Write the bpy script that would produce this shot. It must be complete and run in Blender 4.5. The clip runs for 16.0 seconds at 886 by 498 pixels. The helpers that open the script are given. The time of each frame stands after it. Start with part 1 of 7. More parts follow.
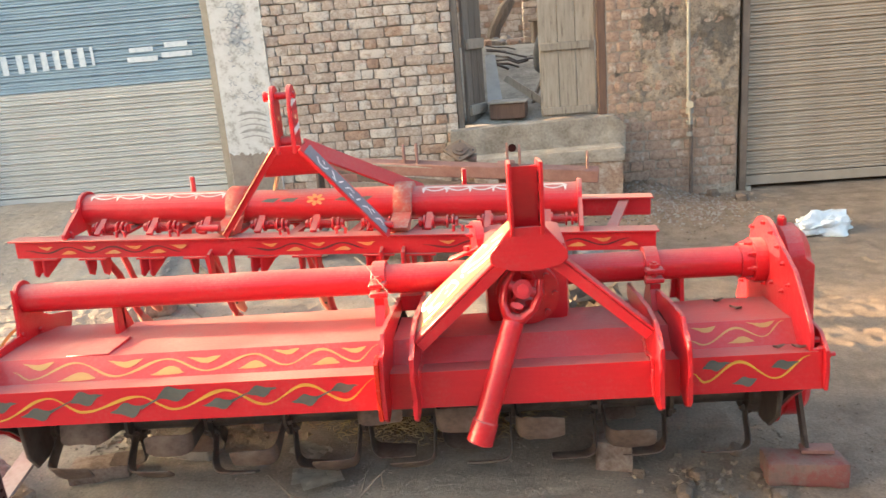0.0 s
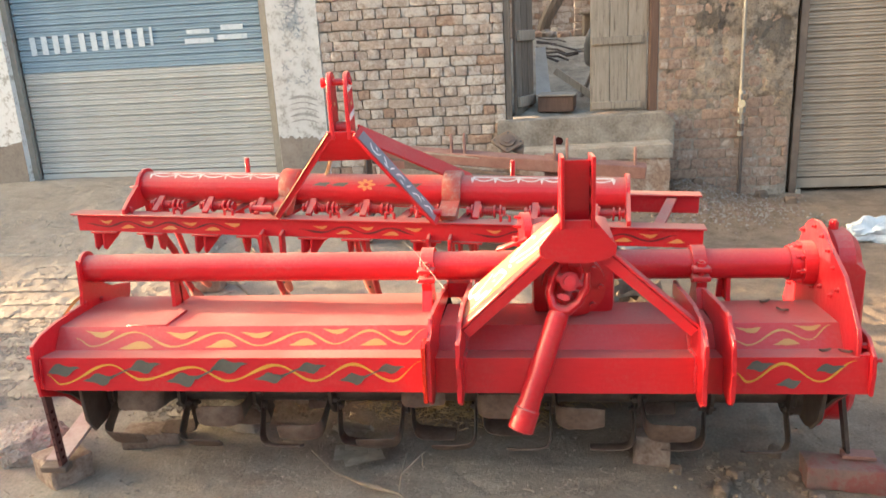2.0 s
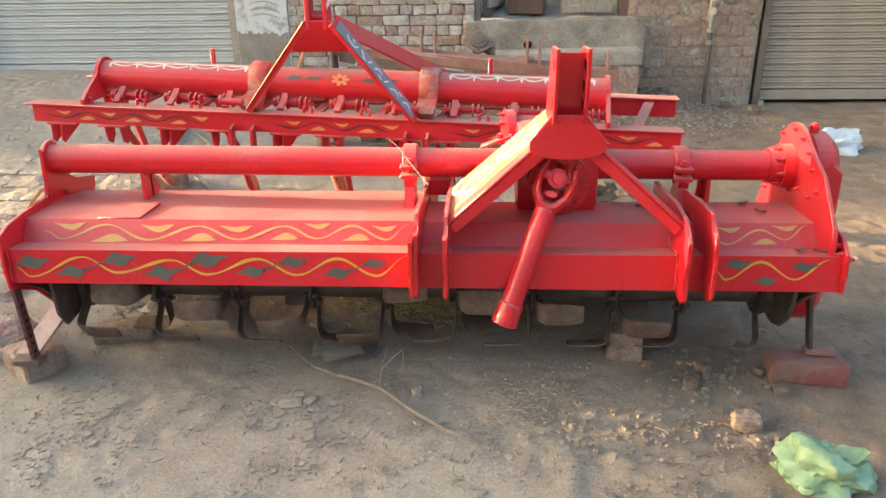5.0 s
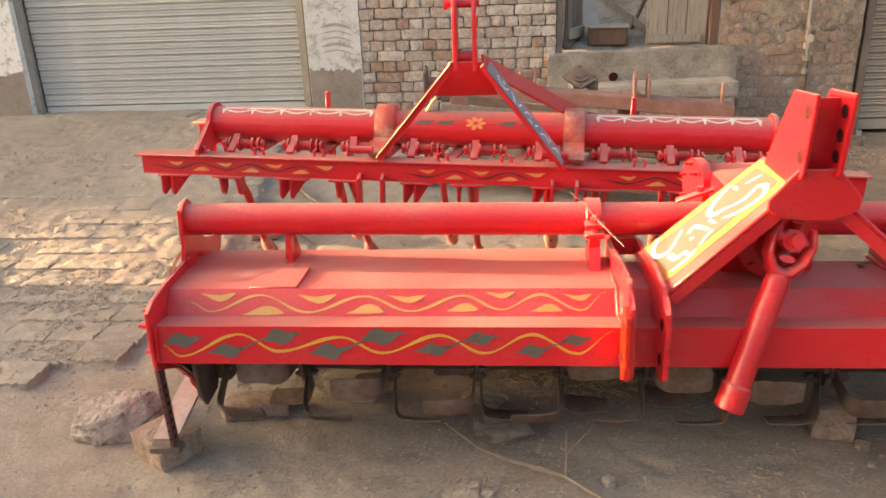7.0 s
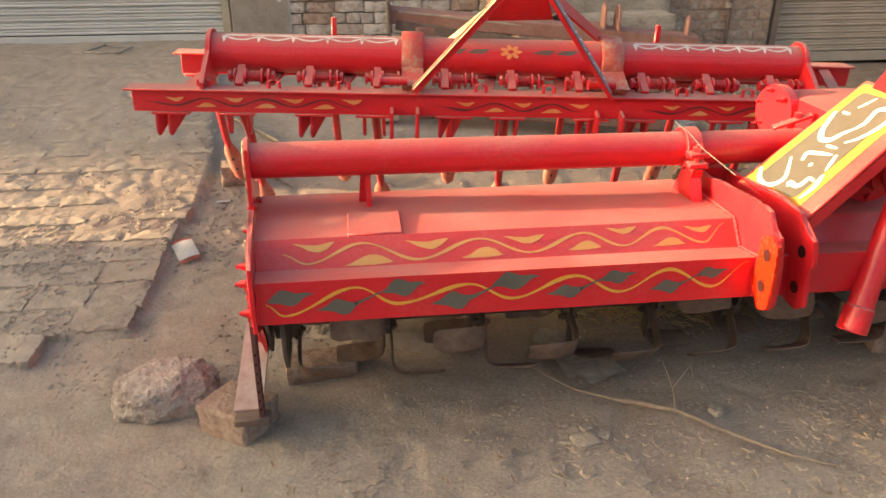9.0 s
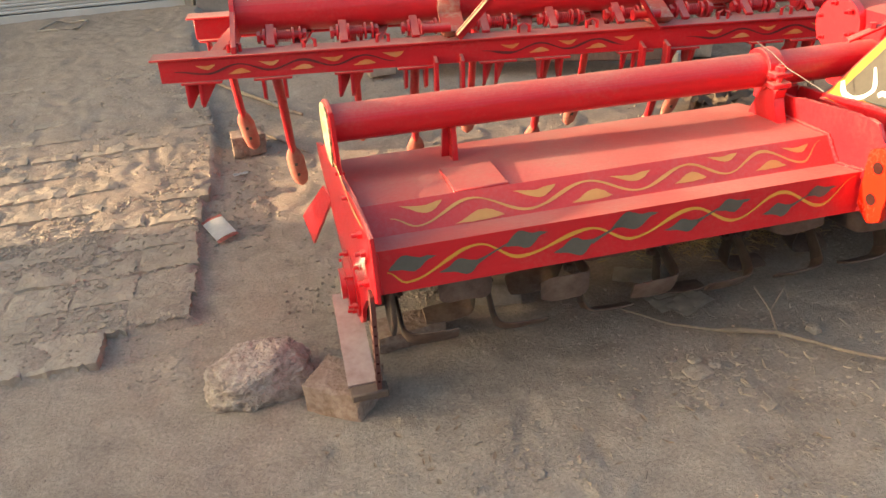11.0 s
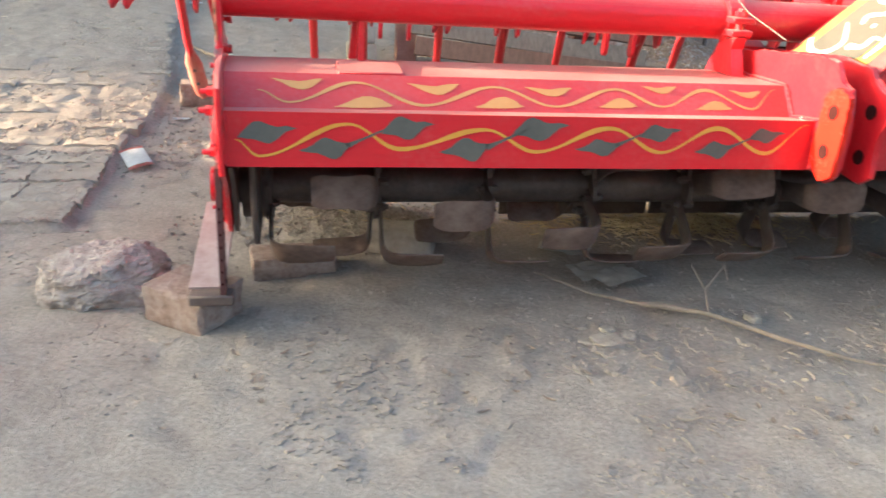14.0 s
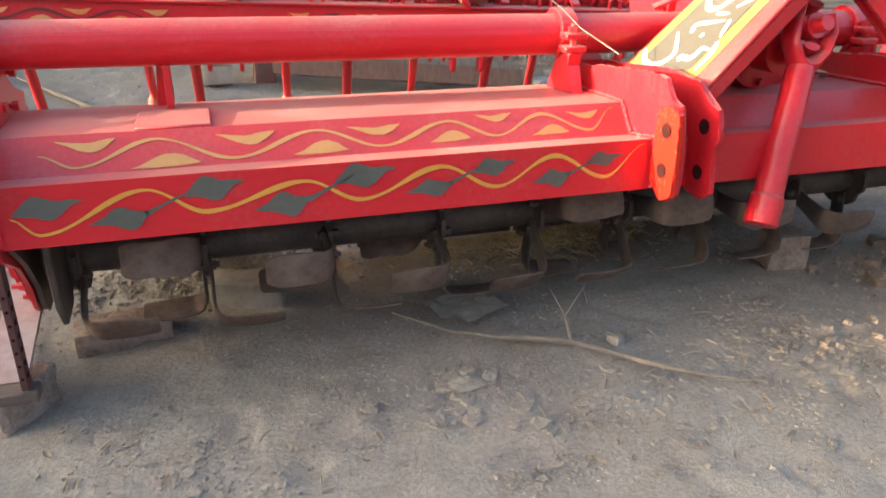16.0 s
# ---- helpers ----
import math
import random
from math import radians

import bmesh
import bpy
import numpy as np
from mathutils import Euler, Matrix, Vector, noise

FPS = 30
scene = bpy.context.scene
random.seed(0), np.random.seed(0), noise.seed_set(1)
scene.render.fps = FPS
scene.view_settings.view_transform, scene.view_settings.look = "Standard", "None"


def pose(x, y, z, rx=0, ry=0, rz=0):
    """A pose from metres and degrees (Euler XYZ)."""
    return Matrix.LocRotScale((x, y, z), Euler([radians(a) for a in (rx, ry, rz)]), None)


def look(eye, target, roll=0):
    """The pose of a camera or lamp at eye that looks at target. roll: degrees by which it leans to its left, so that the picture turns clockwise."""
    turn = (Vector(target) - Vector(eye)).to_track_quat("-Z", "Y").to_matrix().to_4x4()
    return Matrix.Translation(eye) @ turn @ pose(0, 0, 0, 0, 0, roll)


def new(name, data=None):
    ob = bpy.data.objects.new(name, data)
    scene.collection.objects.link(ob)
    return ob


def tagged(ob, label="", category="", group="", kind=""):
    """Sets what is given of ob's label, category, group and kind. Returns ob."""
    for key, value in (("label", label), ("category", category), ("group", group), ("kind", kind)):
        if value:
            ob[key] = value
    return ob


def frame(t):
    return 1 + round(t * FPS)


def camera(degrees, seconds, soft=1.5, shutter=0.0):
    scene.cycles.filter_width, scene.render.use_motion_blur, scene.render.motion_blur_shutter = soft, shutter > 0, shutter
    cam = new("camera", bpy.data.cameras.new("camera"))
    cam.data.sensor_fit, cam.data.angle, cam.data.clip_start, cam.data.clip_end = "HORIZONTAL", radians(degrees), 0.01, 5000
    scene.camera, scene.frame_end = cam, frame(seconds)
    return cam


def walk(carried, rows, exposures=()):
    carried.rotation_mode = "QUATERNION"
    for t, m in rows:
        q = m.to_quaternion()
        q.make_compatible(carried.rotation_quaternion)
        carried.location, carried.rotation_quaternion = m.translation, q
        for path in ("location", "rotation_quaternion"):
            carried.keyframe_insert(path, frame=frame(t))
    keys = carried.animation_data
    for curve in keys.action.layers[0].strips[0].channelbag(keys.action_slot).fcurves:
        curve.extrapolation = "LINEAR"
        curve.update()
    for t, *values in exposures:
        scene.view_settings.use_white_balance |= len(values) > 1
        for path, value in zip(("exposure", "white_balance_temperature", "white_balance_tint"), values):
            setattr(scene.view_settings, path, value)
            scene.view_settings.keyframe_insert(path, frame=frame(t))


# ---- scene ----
cam = camera(61.3, 16.0, 1.5, 0.6)
PATH = [
    (0, (1.706, -2.088, 1.511), (1.56, -0.163, 0.986), -4.8),
    (0.5, (1.678, -2.106, 1.512), (1.493, -0.185, 0.988), -4.1),
    (1, (1.661, -2.132, 1.507), (1.44, -0.218, 0.971), -2.9),
    (1.5, (1.663, -2.137, 1.505), (1.395, -0.24, 0.931), -2.9),
    (2, (1.672, -2.141, 1.523), (1.425, -0.232, 0.978), -3.1),
    (2.5, (1.662, -2.142, 1.542), (1.407, -0.222, 1.042), -3.2),
    (3, (1.669, -2.134, 1.527), (1.414, -0.22, 1.005), -3.0),
    (3.5, (1.669, -2.116, 1.479), (1.395, -0.249, 0.816), -3.7),
    (3.7, (1.654, -2.127, 1.468), (1.377, -0.285, 0.74), -2.9),
    (5.8, (1.401, -2.143, 1.474), (1.327, -0.302, 0.698), -0.9),
    (6, (1.333, -2.116, 1.473), (1.198, -0.274, 0.706), -0.1),
    (6.5, (1.173, -1.905, 1.497), (1.007, -0.027, 0.83), -4.2),
    (7, (1.015, -1.854, 1.492), (0.845, 0.009, 0.786), -2.2),
    (7.5, (0.77, -1.916, 1.48), (0.789, -0.057, 0.744), -1.6),
    (8, (0.615, -1.944, 1.466), (0.688, -0.119, 0.65), -0.4),
    (8.2, (0.556, -1.898, 1.453), (0.617, -0.082, 0.618), 0.4),
    (10.3, (-0.103, -1.559, 1.418), (0.377, 0.154, 0.505), -1.8),
    (10.5, (-0.128, -1.555, 1.408), (0.272, 0.153, 0.447), -2.8),
    (11, (-0.158, -1.542, 1.414), (0.197, 0.169, 0.441), -3.8),
    (11.5, (-0.174, -1.563, 1.434), (0.201, 0.187, 0.541), -3.7),
    (12, (-0.181, -1.536, 1.379), (0.217, 0.194, 0.457), -1.0),
    (12.5, (-0.18, -1.518, 1.276), (0.224, 0.227, 0.387), 0.8),
    (13, (-0.112, -1.505, 1.044), (0.178, 0.317, 0.272), 3.4),
    (13.5, (0.047, -1.522, 0.934), (0.353, 0.271, 0.102), 4.4),
    (14, (0.183, -1.531, 0.927), (0.516, 0.27, 0.125), 3.5),
    (14.5, (0.295, -1.555, 0.945), (0.656, 0.237, 0.133), 1.7),
    (15, (0.317, -1.536, 0.974), (0.843, 0.221, 0.176), 2.6),
    (15.5, (0.334, -1.433, 0.975), (0.938, 0.326, 0.239), 1.6),
    (16, (0.375, -1.407, 0.991), (0.941, 0.337, 0.19), 0.9),
]
walk(cam, [(t, look(eye, target, roll)) for t, eye, target, roll in PATH],
     [(0.0, 3.21, 6200, 3), (1.2, 3.13, 6200, 3), (3.5, 3.08, 6300, 5), (6.0, 2.92, 5700, -3), (6.5, 2.91, 5800, 0), (7.0, 2.82, 6900, 9), (8.2, 2.70, 7000, 9), (10.5, 2.18, 6300, 6), (11.5, 2.54, 6300, 6), (12.2, 2.39, 6300, 6), (13.0, 2.83, 5800, 3), (13.5, 2.90, 5400, 2), (14.5, 2.98, 5150, -1), (15.5, 2.95, 5350, 1), (16.0, 2.73, 5350, 2)])

# ---- world, sun, exposure ----
SUN_ELEVATION, SUN_TURN = 8.0, -4.0  # the low sun stands over the street's far end, along the facades
world = bpy.data.worlds.new("hazy_evening_sky")
scene.world = world
world.use_nodes = True
wn = world.node_tree.nodes
sky = wn.new("ShaderNodeTexSky")
sky.sky_type, sky.sun_disc = "NISHITA", False
sky.sun_elevation, sky.sun_rotation = radians(SUN_ELEVATION), radians(270 - SUN_TURN)
sky.dust_density, sky.air_density, sky.ozone_density = 8.0, 0.8, 0.4
world.node_tree.links.new(sky.outputs["Color"], wn["Background"].inputs["Color"])
wn["Background"].inputs["Strength"].default_value = 0.15
sun_data = bpy.data.lights.new("sun", "SUN")
sun_data.energy, sun_data.angle, sun_data.color = 3.8, radians(0.9), (1.0, 0.66, 0.38)
sun = new("sun", sun_data)
sun.matrix_basis = look((-9, -1, 5), (-9 + math.cos(radians(SUN_TURN)), -1 + math.sin(radians(SUN_TURN)), 5 - math.tan(radians(SUN_ELEVATION))))


# ---- small tools ----
BASE = {}


def world_of(ob):
    return BASE.get(ob, Matrix())


def thing(name, x=0.0, y=0.0, z=0.0, label="", category="", group="", kind="", m=None):
    ob = new(name)
    ob.empty_display_size = 0.1
    ob.matrix_basis = m if m is not None else Matrix.Translation((x, y, z))
    BASE[ob] = ob.matrix_basis.copy()
    return tagged(ob, label, category, group, kind)


def finish(name, bm, material, smooth=None):
    me = bpy.data.meshes.new(name)
    bm.normal_update()
    bm.to_mesh(me)
    bm.free()
    for m in material if isinstance(material, (list, tuple)) else (material,):
        me.materials.append(m)
    if smooth:
        me.polygons.foreach_set("use_smooth", [True] * len(me.polygons))
        me.set_sharp_from_angle(angle=radians(smooth))
    return me


def part(name, bm, material, parent=None, label="", smooth=38, kind=""):
    """One mesh object; its vertices are given in the world, and stand under the parent."""
    if parent is not None:
        bm.transform(world_of(parent).inverted())
    ob = new(name, finish(name, bm, material, smooth))
    if parent is not None:
        ob.parent = parent
        BASE[ob] = world_of(parent)
    return tagged(ob, label, kind=kind)


def piece(name, me, parent, m):
    """An object of its own on a shared mesh, at the world pose m."""
    ob = new(name, me)
    ob.parent = parent
    ob.matrix_basis = world_of(parent).inverted() @ m
    return ob


def alone(name, bm, material, label="", category="", group="", kind="", smooth=38):
    return tagged(part(name, bm, material, None, label, smooth), category=category, group=group, kind=kind)


def box(bm, lo, hi, bevel=0.0, m=None, segments=1):
    lo, hi = Vector(lo), Vector(hi)
    r = bmesh.ops.create_cube(bm, size=1.0, matrix=Matrix.LocRotScale((lo + hi) / 2, None, hi - lo))
    if bevel:
        edges = list({e for v in r["verts"] for e in v.link_edges})
        got = bmesh.ops.bevel(bm, geom=edges, offset=bevel, segments=segments, affect="EDGES", profile=0.6)
        verts = list({v for f in got["faces"] for v in f.verts} | {v for v in r["verts"] if v.is_valid})
    else:
        verts = r["verts"]
    if m is not None:
        bmesh.ops.transform(bm, matrix=m, verts=verts)
    return bm


def bar(bm, a, b, width, height, up=(0, 0, 1), bevel=0.0):
    """A flat bar from a to b: width across, height along up."""
    a, b = Vector(a), Vector(b)
    d = (b - a)
    x = d.normalized()
    z = (Vector(up) - x * x.dot(Vector(up))).normalized()
    y = z.cross(x)
    m = Matrix((x, y, z)).transposed().to_4x4()
    m.translation = (a + b) / 2
    return box(bm, (-d.length / 2, -width / 2, -height / 2), (d.length / 2, width / 2, height / 2), bevel, m)


def rod(bm, a, b, r, r2=None, n=16, caps=True):
    a, b = Vector(a), Vector(b)
    q = (b - a).to_track_quat("Z", "Y").to_matrix().to_4x4()
    q.translation = (a + b) / 2
    bmesh.ops.create_cone(bm, cap_ends=caps, segments=n, radius1=r, radius2=r if r2 is None else r2, depth=(b - a).length, matrix=q)
    return bm


def sweep(bm, points, radii, n=10, flat=1.0, side=(1, 0, 0)):
    """A round or flattened bar along points."""
    points = [Vector(p) for p in points]
    rings = []
    for i, p in enumerate(points):
        d = (points[min(i + 1, len(points) - 1)] - points[max(i - 1, 0)]).normalized()
        s = (Vector(side) - d * d.dot(Vector(side))).normalized()
        t = d.cross(s)
        r = radii[i] if isinstance(radii, (list, tuple)) else radii
        ra, rb = r if isinstance(r, tuple) else (r, r * flat)
        rings.append([bm.verts.new(p + s * ra * math.cos(k * math.tau / n) + t * rb * math.sin(k * math.tau / n)) for k in range(n)])
    for a, b in zip(rings, rings[1:]):
        for k in range(n):
            bm.faces.new((a[k], a[(k + 1) % n], b[(k + 1) % n], b[k]))
    bm.faces.new(list(reversed(rings[0])))
    bm.faces.new(rings[-1])
    return bm


def plate(bm, outline, place, thick, bevel=0.0):
    """A flat plate: an outline of (a, b), put into the world by place(a, b, c) with c from 0 to thick."""
    lower = [bm.verts.new(place(a, b, 0.0)) for a, b in outline]
    upper = [bm.verts.new(place(a, b, thick)) for a, b in outline]
    faces = [bm.faces.new(lower), bm.faces.new(list(reversed(upper)))]
    for i in range(len(outline)):
        j = (i + 1) % len(outline)
        faces.append(bm.faces.new((lower[j], lower[i], upper[i], upper[j])))
    if bevel:
        edges = list({e for f in faces[:2] for e in f.edges})
        bmesh.ops.bevel(bm, geom=edges, offset=bevel, segments=1, affect="EDGES", profile=0.6)
    bmesh.ops.recalc_face_normals(bm, faces=bm.faces[:])
    return bm


def arc(cx, cy, r, a0, a1, n=8, ry=None):
    return [(cx + r * math.cos(radians(a0 + (a1 - a0) * i / n)), cy + (ry or r) * math.sin(radians(a0 + (a1 - a0) * i / n))) for i in range(n + 1)]


def ribbon(bm, points, width, normal, taper=True):
    """A brush stroke along points on a surface: width can vary along it."""
    points = [Vector(p) for p in points]
    rows = []
    last = len(points) - 1
    for i, p in enumerate(points):
        nn = Vector(normal[i] if isinstance(normal, list) else normal)
        d = (points[min(i + 1, last)] - points[max(i - 1, 0)]).normalized()
        s = d.cross(nn).normalized()
        w = width[i] if isinstance(width, (list, tuple)) else width * (min(1.0, 0.25 + 4.0 * min(i, last - i) / max(last, 1)) if taper else 1.0)
        rows.append((bm.verts.new(p + s * w / 2), bm.verts.new(p - s * w / 2)))
    for a, b in zip(rows, rows[1:]):
        bm.faces.new((a[0], a[1], b[1], b[0]))
    return bm


def both_sides(bm, normal):
    for f in bm.faces:
        f.normal_update()
        if f.normal.dot(Vector(normal)) < 0:
            f.normal_flip()


# ---- materials ----
def tree(name):
    m = bpy.data.materials.new(name)
    m.use_nodes = True
    return m, m.node_tree.nodes, m.node_tree.links, m.node_tree.nodes["Principled BSDF"]


def noise_node(n, l, scale, detail=6.0, rough=0.6, coords="Object", stretch=None):
    tc = n.new("ShaderNodeTexCoord")
    out = tc.outputs[coords]
    if stretch:
        mp = n.new("ShaderNodeMapping")
        mp.inputs["Scale"].default_value = stretch
        l.new(out, mp.inputs["Vector"])
        out = mp.outputs["Vector"]
    t = n.new("ShaderNodeTexNoise")
    t.inputs["Scale"].default_value, t.inputs["Detail"].default_value, t.inputs["Roughness"].default_value = scale, detail, rough
    l.new(out, t.inputs["Vector"])
    return t.outputs["Fac"]


def ramp(n, l, fac, stops):
    r = n.new("ShaderNodeValToRGB")
    e = r.color_ramp.elements
    while len(e) < len(stops):
        e.new(0.5)
    for i, (p, c) in enumerate(stops):
        e[i].position, e[i].color = p, (*c, 1.0) if len(c) == 3 else c
    l.new(fac, r.inputs["Fac"])
    return r.outputs["Color"]


def mixed(n, l, fac, a, b, mode="MIX"):
    x = n.new("ShaderNodeMix")
    x.data_type, x.blend_type = "RGBA", mode
    for value, socket in ((fac, x.inputs[0]), (a, x.inputs[6]), (b, x.inputs[7])):
        if isinstance(value, (int, float)):
            socket.default_value = value
        elif isinstance(value, tuple):
            socket.default_value = (*value, 1.0)
        else:
            l.new(value, socket)
    return x.outputs[2]


def maths(n, l, op, a, b=0.0, clamp=False):
    x = n.new("ShaderNodeMath")
    x.operation, x.use_clamp = op, clamp
    for value, socket in ((a, x.inputs[0]), (b, x.inputs[1])):
        if isinstance(value, (int, float)):
            socket.default_value = value
        else:
            l.new(value, socket)
    return x.outputs[0]


def bumped(n, l, bsdf, height, strength, distance):
    b = n.new("ShaderNodeBump")
    b.inputs["Strength"].default_value, b.inputs["Distance"].default_value = strength, distance
    l.new(height, b.inputs["Height"])
    l.new(b.outputs["Normal"], bsdf.inputs["Normal"])


def surface(name, stops, scale, rough=(0.7, 0.9), fine=60.0, bump=0.3, depth=0.004, metal=0.0, stretch=None, vary=0.0, coords="Object", spec=0.5):
    """Colour from two scales of noise, fine relief, and a tone of its own for each object."""
    m, n, l, p = tree(name)
    big = noise_node(n, l, scale, 5, 0.6, coords, stretch)
    small = noise_node(n, l, fine, 6, 0.65, coords, stretch)
    fac = maths(n, l, "ADD", maths(n, l, "MULTIPLY", big, 0.65), maths(n, l, "MULTIPLY", small, 0.35))
    col = ramp(n, l, fac, stops)
    if vary:
        info = n.new("ShaderNodeObjectInfo")
        tone = n.new("ShaderNodeMapRange")
        tone.inputs["To Min"].default_value, tone.inputs["To Max"].default_value = 1.0 - vary, 1.0 + vary
        l.new(info.outputs["Random"], tone.inputs["Value"])
        hsv = n.new("ShaderNodeHueSaturation")
        l.new(tone.outputs["Result"], hsv.inputs["Value"])
        l.new(col, hsv.inputs["Color"])
        col = hsv.outputs["Color"]
    l.new(col, p.inputs["Base Color"])
    rr = n.new("ShaderNodeMapRange")
    rr.inputs["To Min"].default_value, rr.inputs["To Max"].default_value = rough
    l.new(small, rr.inputs["Value"])
    l.new(rr.outputs["Result"], p.inputs["Roughness"])
    p.inputs["Metallic"].default_value = metal
    p.inputs["Specular IOR Level"].default_value = spec
    if bump:
        bumped(n, l, p, fac, bump, depth)
    return m


def dusted(*given):
    """A plain paint under a thin film of dust, which blooms at a low angle."""
    m = surface(*given)
    p = m.node_tree.nodes["Principled BSDF"]
    p.inputs["Sheen Weight"].default_value, p.inputs["Sheen Roughness"].default_value = 0.85, 0.42
    p.inputs["Sheen Tint"].default_value = (1.0, 0.93, 0.78, 1.0)
    return m


def dusty_paint(name, colour, deep, dust=0.75, rough=0.38, lumps=1.0):
    """Thick brushed enamel with runs and lumps, and grainy tan dust that has settled where the surface looks up."""
    m, n, l, p = tree(name)
    big = noise_node(n, l, 5.0, 4, 0.55)
    small = noise_node(n, l, 90.0, 5, 0.6)
    grain = noise_node(n, l, 260.0, 4, 0.7)
    lump = noise_node(n, l, 34.0, 3, 0.5)
    streak = noise_node(n, l, 14.0, 5, 0.6, "Object", (1.0, 6.0, 6.0))
    col = mixed(n, l, maths(n, l, "MULTIPLY", streak, 0.75), colour, deep)
    geo = n.new("ShaderNodeNewGeometry")
    sep = n.new("ShaderNodeSeparateXYZ")
    l.new(geo.outputs["True Normal"], sep.inputs[0])
    up = n.new("ShaderNodeMapRange")
    up.inputs["From Min"].default_value, up.inputs["From Max"].default_value = 0.40, 1.0
    l.new(sep.outputs["Z"], up.inputs["Value"])
    lie = maths(n, l, "ADD", maths(n, l, "MULTIPLY", big, 0.9), maths(n, l, "SUBTRACT", maths(n, l, "MULTIPLY", grain, 1.5), 0.45))
    cover = maths(n, l, "MULTIPLY", up.outputs["Result"], lie, True)
    thin = maths(n, l, "MULTIPLY", maths(n, l, "SUBTRACT", maths(n, l, "MULTIPLY", big, small), 0.24), 0.6, True)
    fac = maths(n, l, "ADD", maths(n, l, "MULTIPLY", cover, dust), thin, True)
    col = mixed(n, l, fac, col, mixed(n, l, small, (0.28, 0.135, 0.115), (0.43, 0.255, 0.21)))
    l.new(col, p.inputs["Base Color"])
    rr = n.new("ShaderNodeMapRange")
    rr.inputs["To Min"].default_value, rr.inputs["To Max"].default_value = rough, 0.85
    p.inputs["Coat Weight"].default_value, p.inputs["Coat Roughness"].default_value = 0.18, 0.12
    p.inputs["Specular IOR Level"].default_value = 0.38
    # the dust's pale bloom at a low angle
    p.inputs["Sheen Roughness"].default_value, p.inputs["Sheen Tint"].default_value = 0.5, (1.0, 0.74, 0.68, 1.0)
    l.new(maths(n, l, "MULTIPLY", fac, 0.14), p.inputs["Sheen Weight"])
    l.new(fac, rr.inputs["Value"])
    l.new(rr.outputs["Result"], p.inputs["Roughness"])
    relief = maths(n, l, "ADD", maths(n, l, "MULTIPLY", streak, 0.5), maths(n, l, "ADD", maths(n, l, "MULTIPLY", small, 0.55), maths(n, l, "MULTIPLY", lump, 0.7 * lumps)))
    bumped(n, l, p, relief, 0.42, 0.0042)
    return m


RED = dusty_paint("red_enamel", (0.62, 0.016, 0.025), (0.47, 0.009, 0.017), 0.70, 0.28)
# nearly dustless copy of the enamel, shifted to orange to imitate direct sun
RED_SUNLIT = dusty_paint("sunlit_red_enamel", (0.66, 0.022, 0.006), (0.58, 0.015, 0.005), 0.05, 0.26)
RED_FAR = dusty_paint("red_enamel_old", (0.60, 0.018, 0.027), (0.44, 0.012, 0.021), 0.95, 0.36, 1.6)
YELLOW = dusted("yellow_brush_paint", ((0.3, (0.55, 0.24, 0.03)), (0.7, (0.68, 0.35, 0.05))), 9, (0.14, 0.28), 80, 0.2, 0.001)
LEAF_GREY = surface("dark_green_brush_paint", ((0.3, (0.072, 0.072, 0.058)), (0.7, (0.125, 0.115, 0.094))), 9, (0.45, 0.65), 80, 0.2, 0.001)
BLACK_PAINT = surface("dark_maroon_brush_paint", ((0.3, (0.075, 0.012, 0.015)), (0.7, (0.16, 0.022, 0.024))), 9, (0.45, 0.65), 80, 0.2, 0.001)
YELLOW_DUSTY = surface("dusty_yellow_brush_paint", ((0.3, (0.50, 0.23, 0.07)), (0.7, (0.58, 0.33, 0.11))), 9, (0.55, 0.75), 80, 0.2, 0.001)
ORANGE = surface("orange_brush_paint", ((0.3, (0.58, 0.15, 0.04)), (0.5, (0.66, 0.26, 0.08)), (0.7, (0.58, 0.32, 0.16))), 9, (0.45, 0.65), 80, 0.2, 0.001)
WHITE_PAINT = surface("white_brush_paint", ((0.3, (0.66, 0.63, 0.58)), (0.7, (0.80, 0.78, 0.74))), 9, (0.45, 0.65), 80, 0.2, 0.001)
WHITE_FADED = surface("thin_white_sign_paint", ((0.34, (0.42, 0.49, 0.55)), (0.46, (0.60, 0.65, 0.68)), (0.7, (0.70, 0.73, 0.74))), 26, (0.5, 0.7), 80, 0.2, 0.001)
CHALK = surface("chalky_worn_white_paint", ((0.36, (0.40, 0.16, 0.14)), (0.46, (0.56, 0.46, 0.42)), (0.7, (0.70, 0.66, 0.62))), 22, (0.6, 0.8), 90, 0.2, 0.001)
GREY_PANEL = dusted("grey_green_sign_paint", ((0.3, (0.062, 0.062, 0.050)), (0.7, (0.095, 0.092, 0.074))), 9, (0.09, 0.17), 80, 0.2, 0.001)
CREAM = surface("cream_paint", ((0.3, (0.62, 0.50, 0.26)), (0.7, (0.75, 0.64, 0.38))), 14, (0.45, 0.65), 80, 0.2, 0.001)
MOTTLED = surface("mottled_green_cream_paint", ((0.36, (0.05, 0.10, 0.05)), (0.47, (0.17, 0.22, 0.12)), (0.56, (0.42, 0.40, 0.27)), (0.68, (0.36, 0.10, 0.07))), 30, (0.45, 0.7), 80, 0.3, 0.001)
WASHED_SLATE = surface("washed_out_slate_marks", ((0.36, (0.24, 0.25, 0.27)), (0.5, (0.36, 0.37, 0.38)), (0.66, (0.52, 0.51, 0.50))), 30, (0.6, 0.8), 80, 0.2, 0.001)
SLATE = surface("slate_blue_paint", ((0.3, (0.155, 0.157, 0.17)), (0.7, (0.265, 0.265, 0.275))), 14, (0.45, 0.65), 80, 0.2, 0.001)
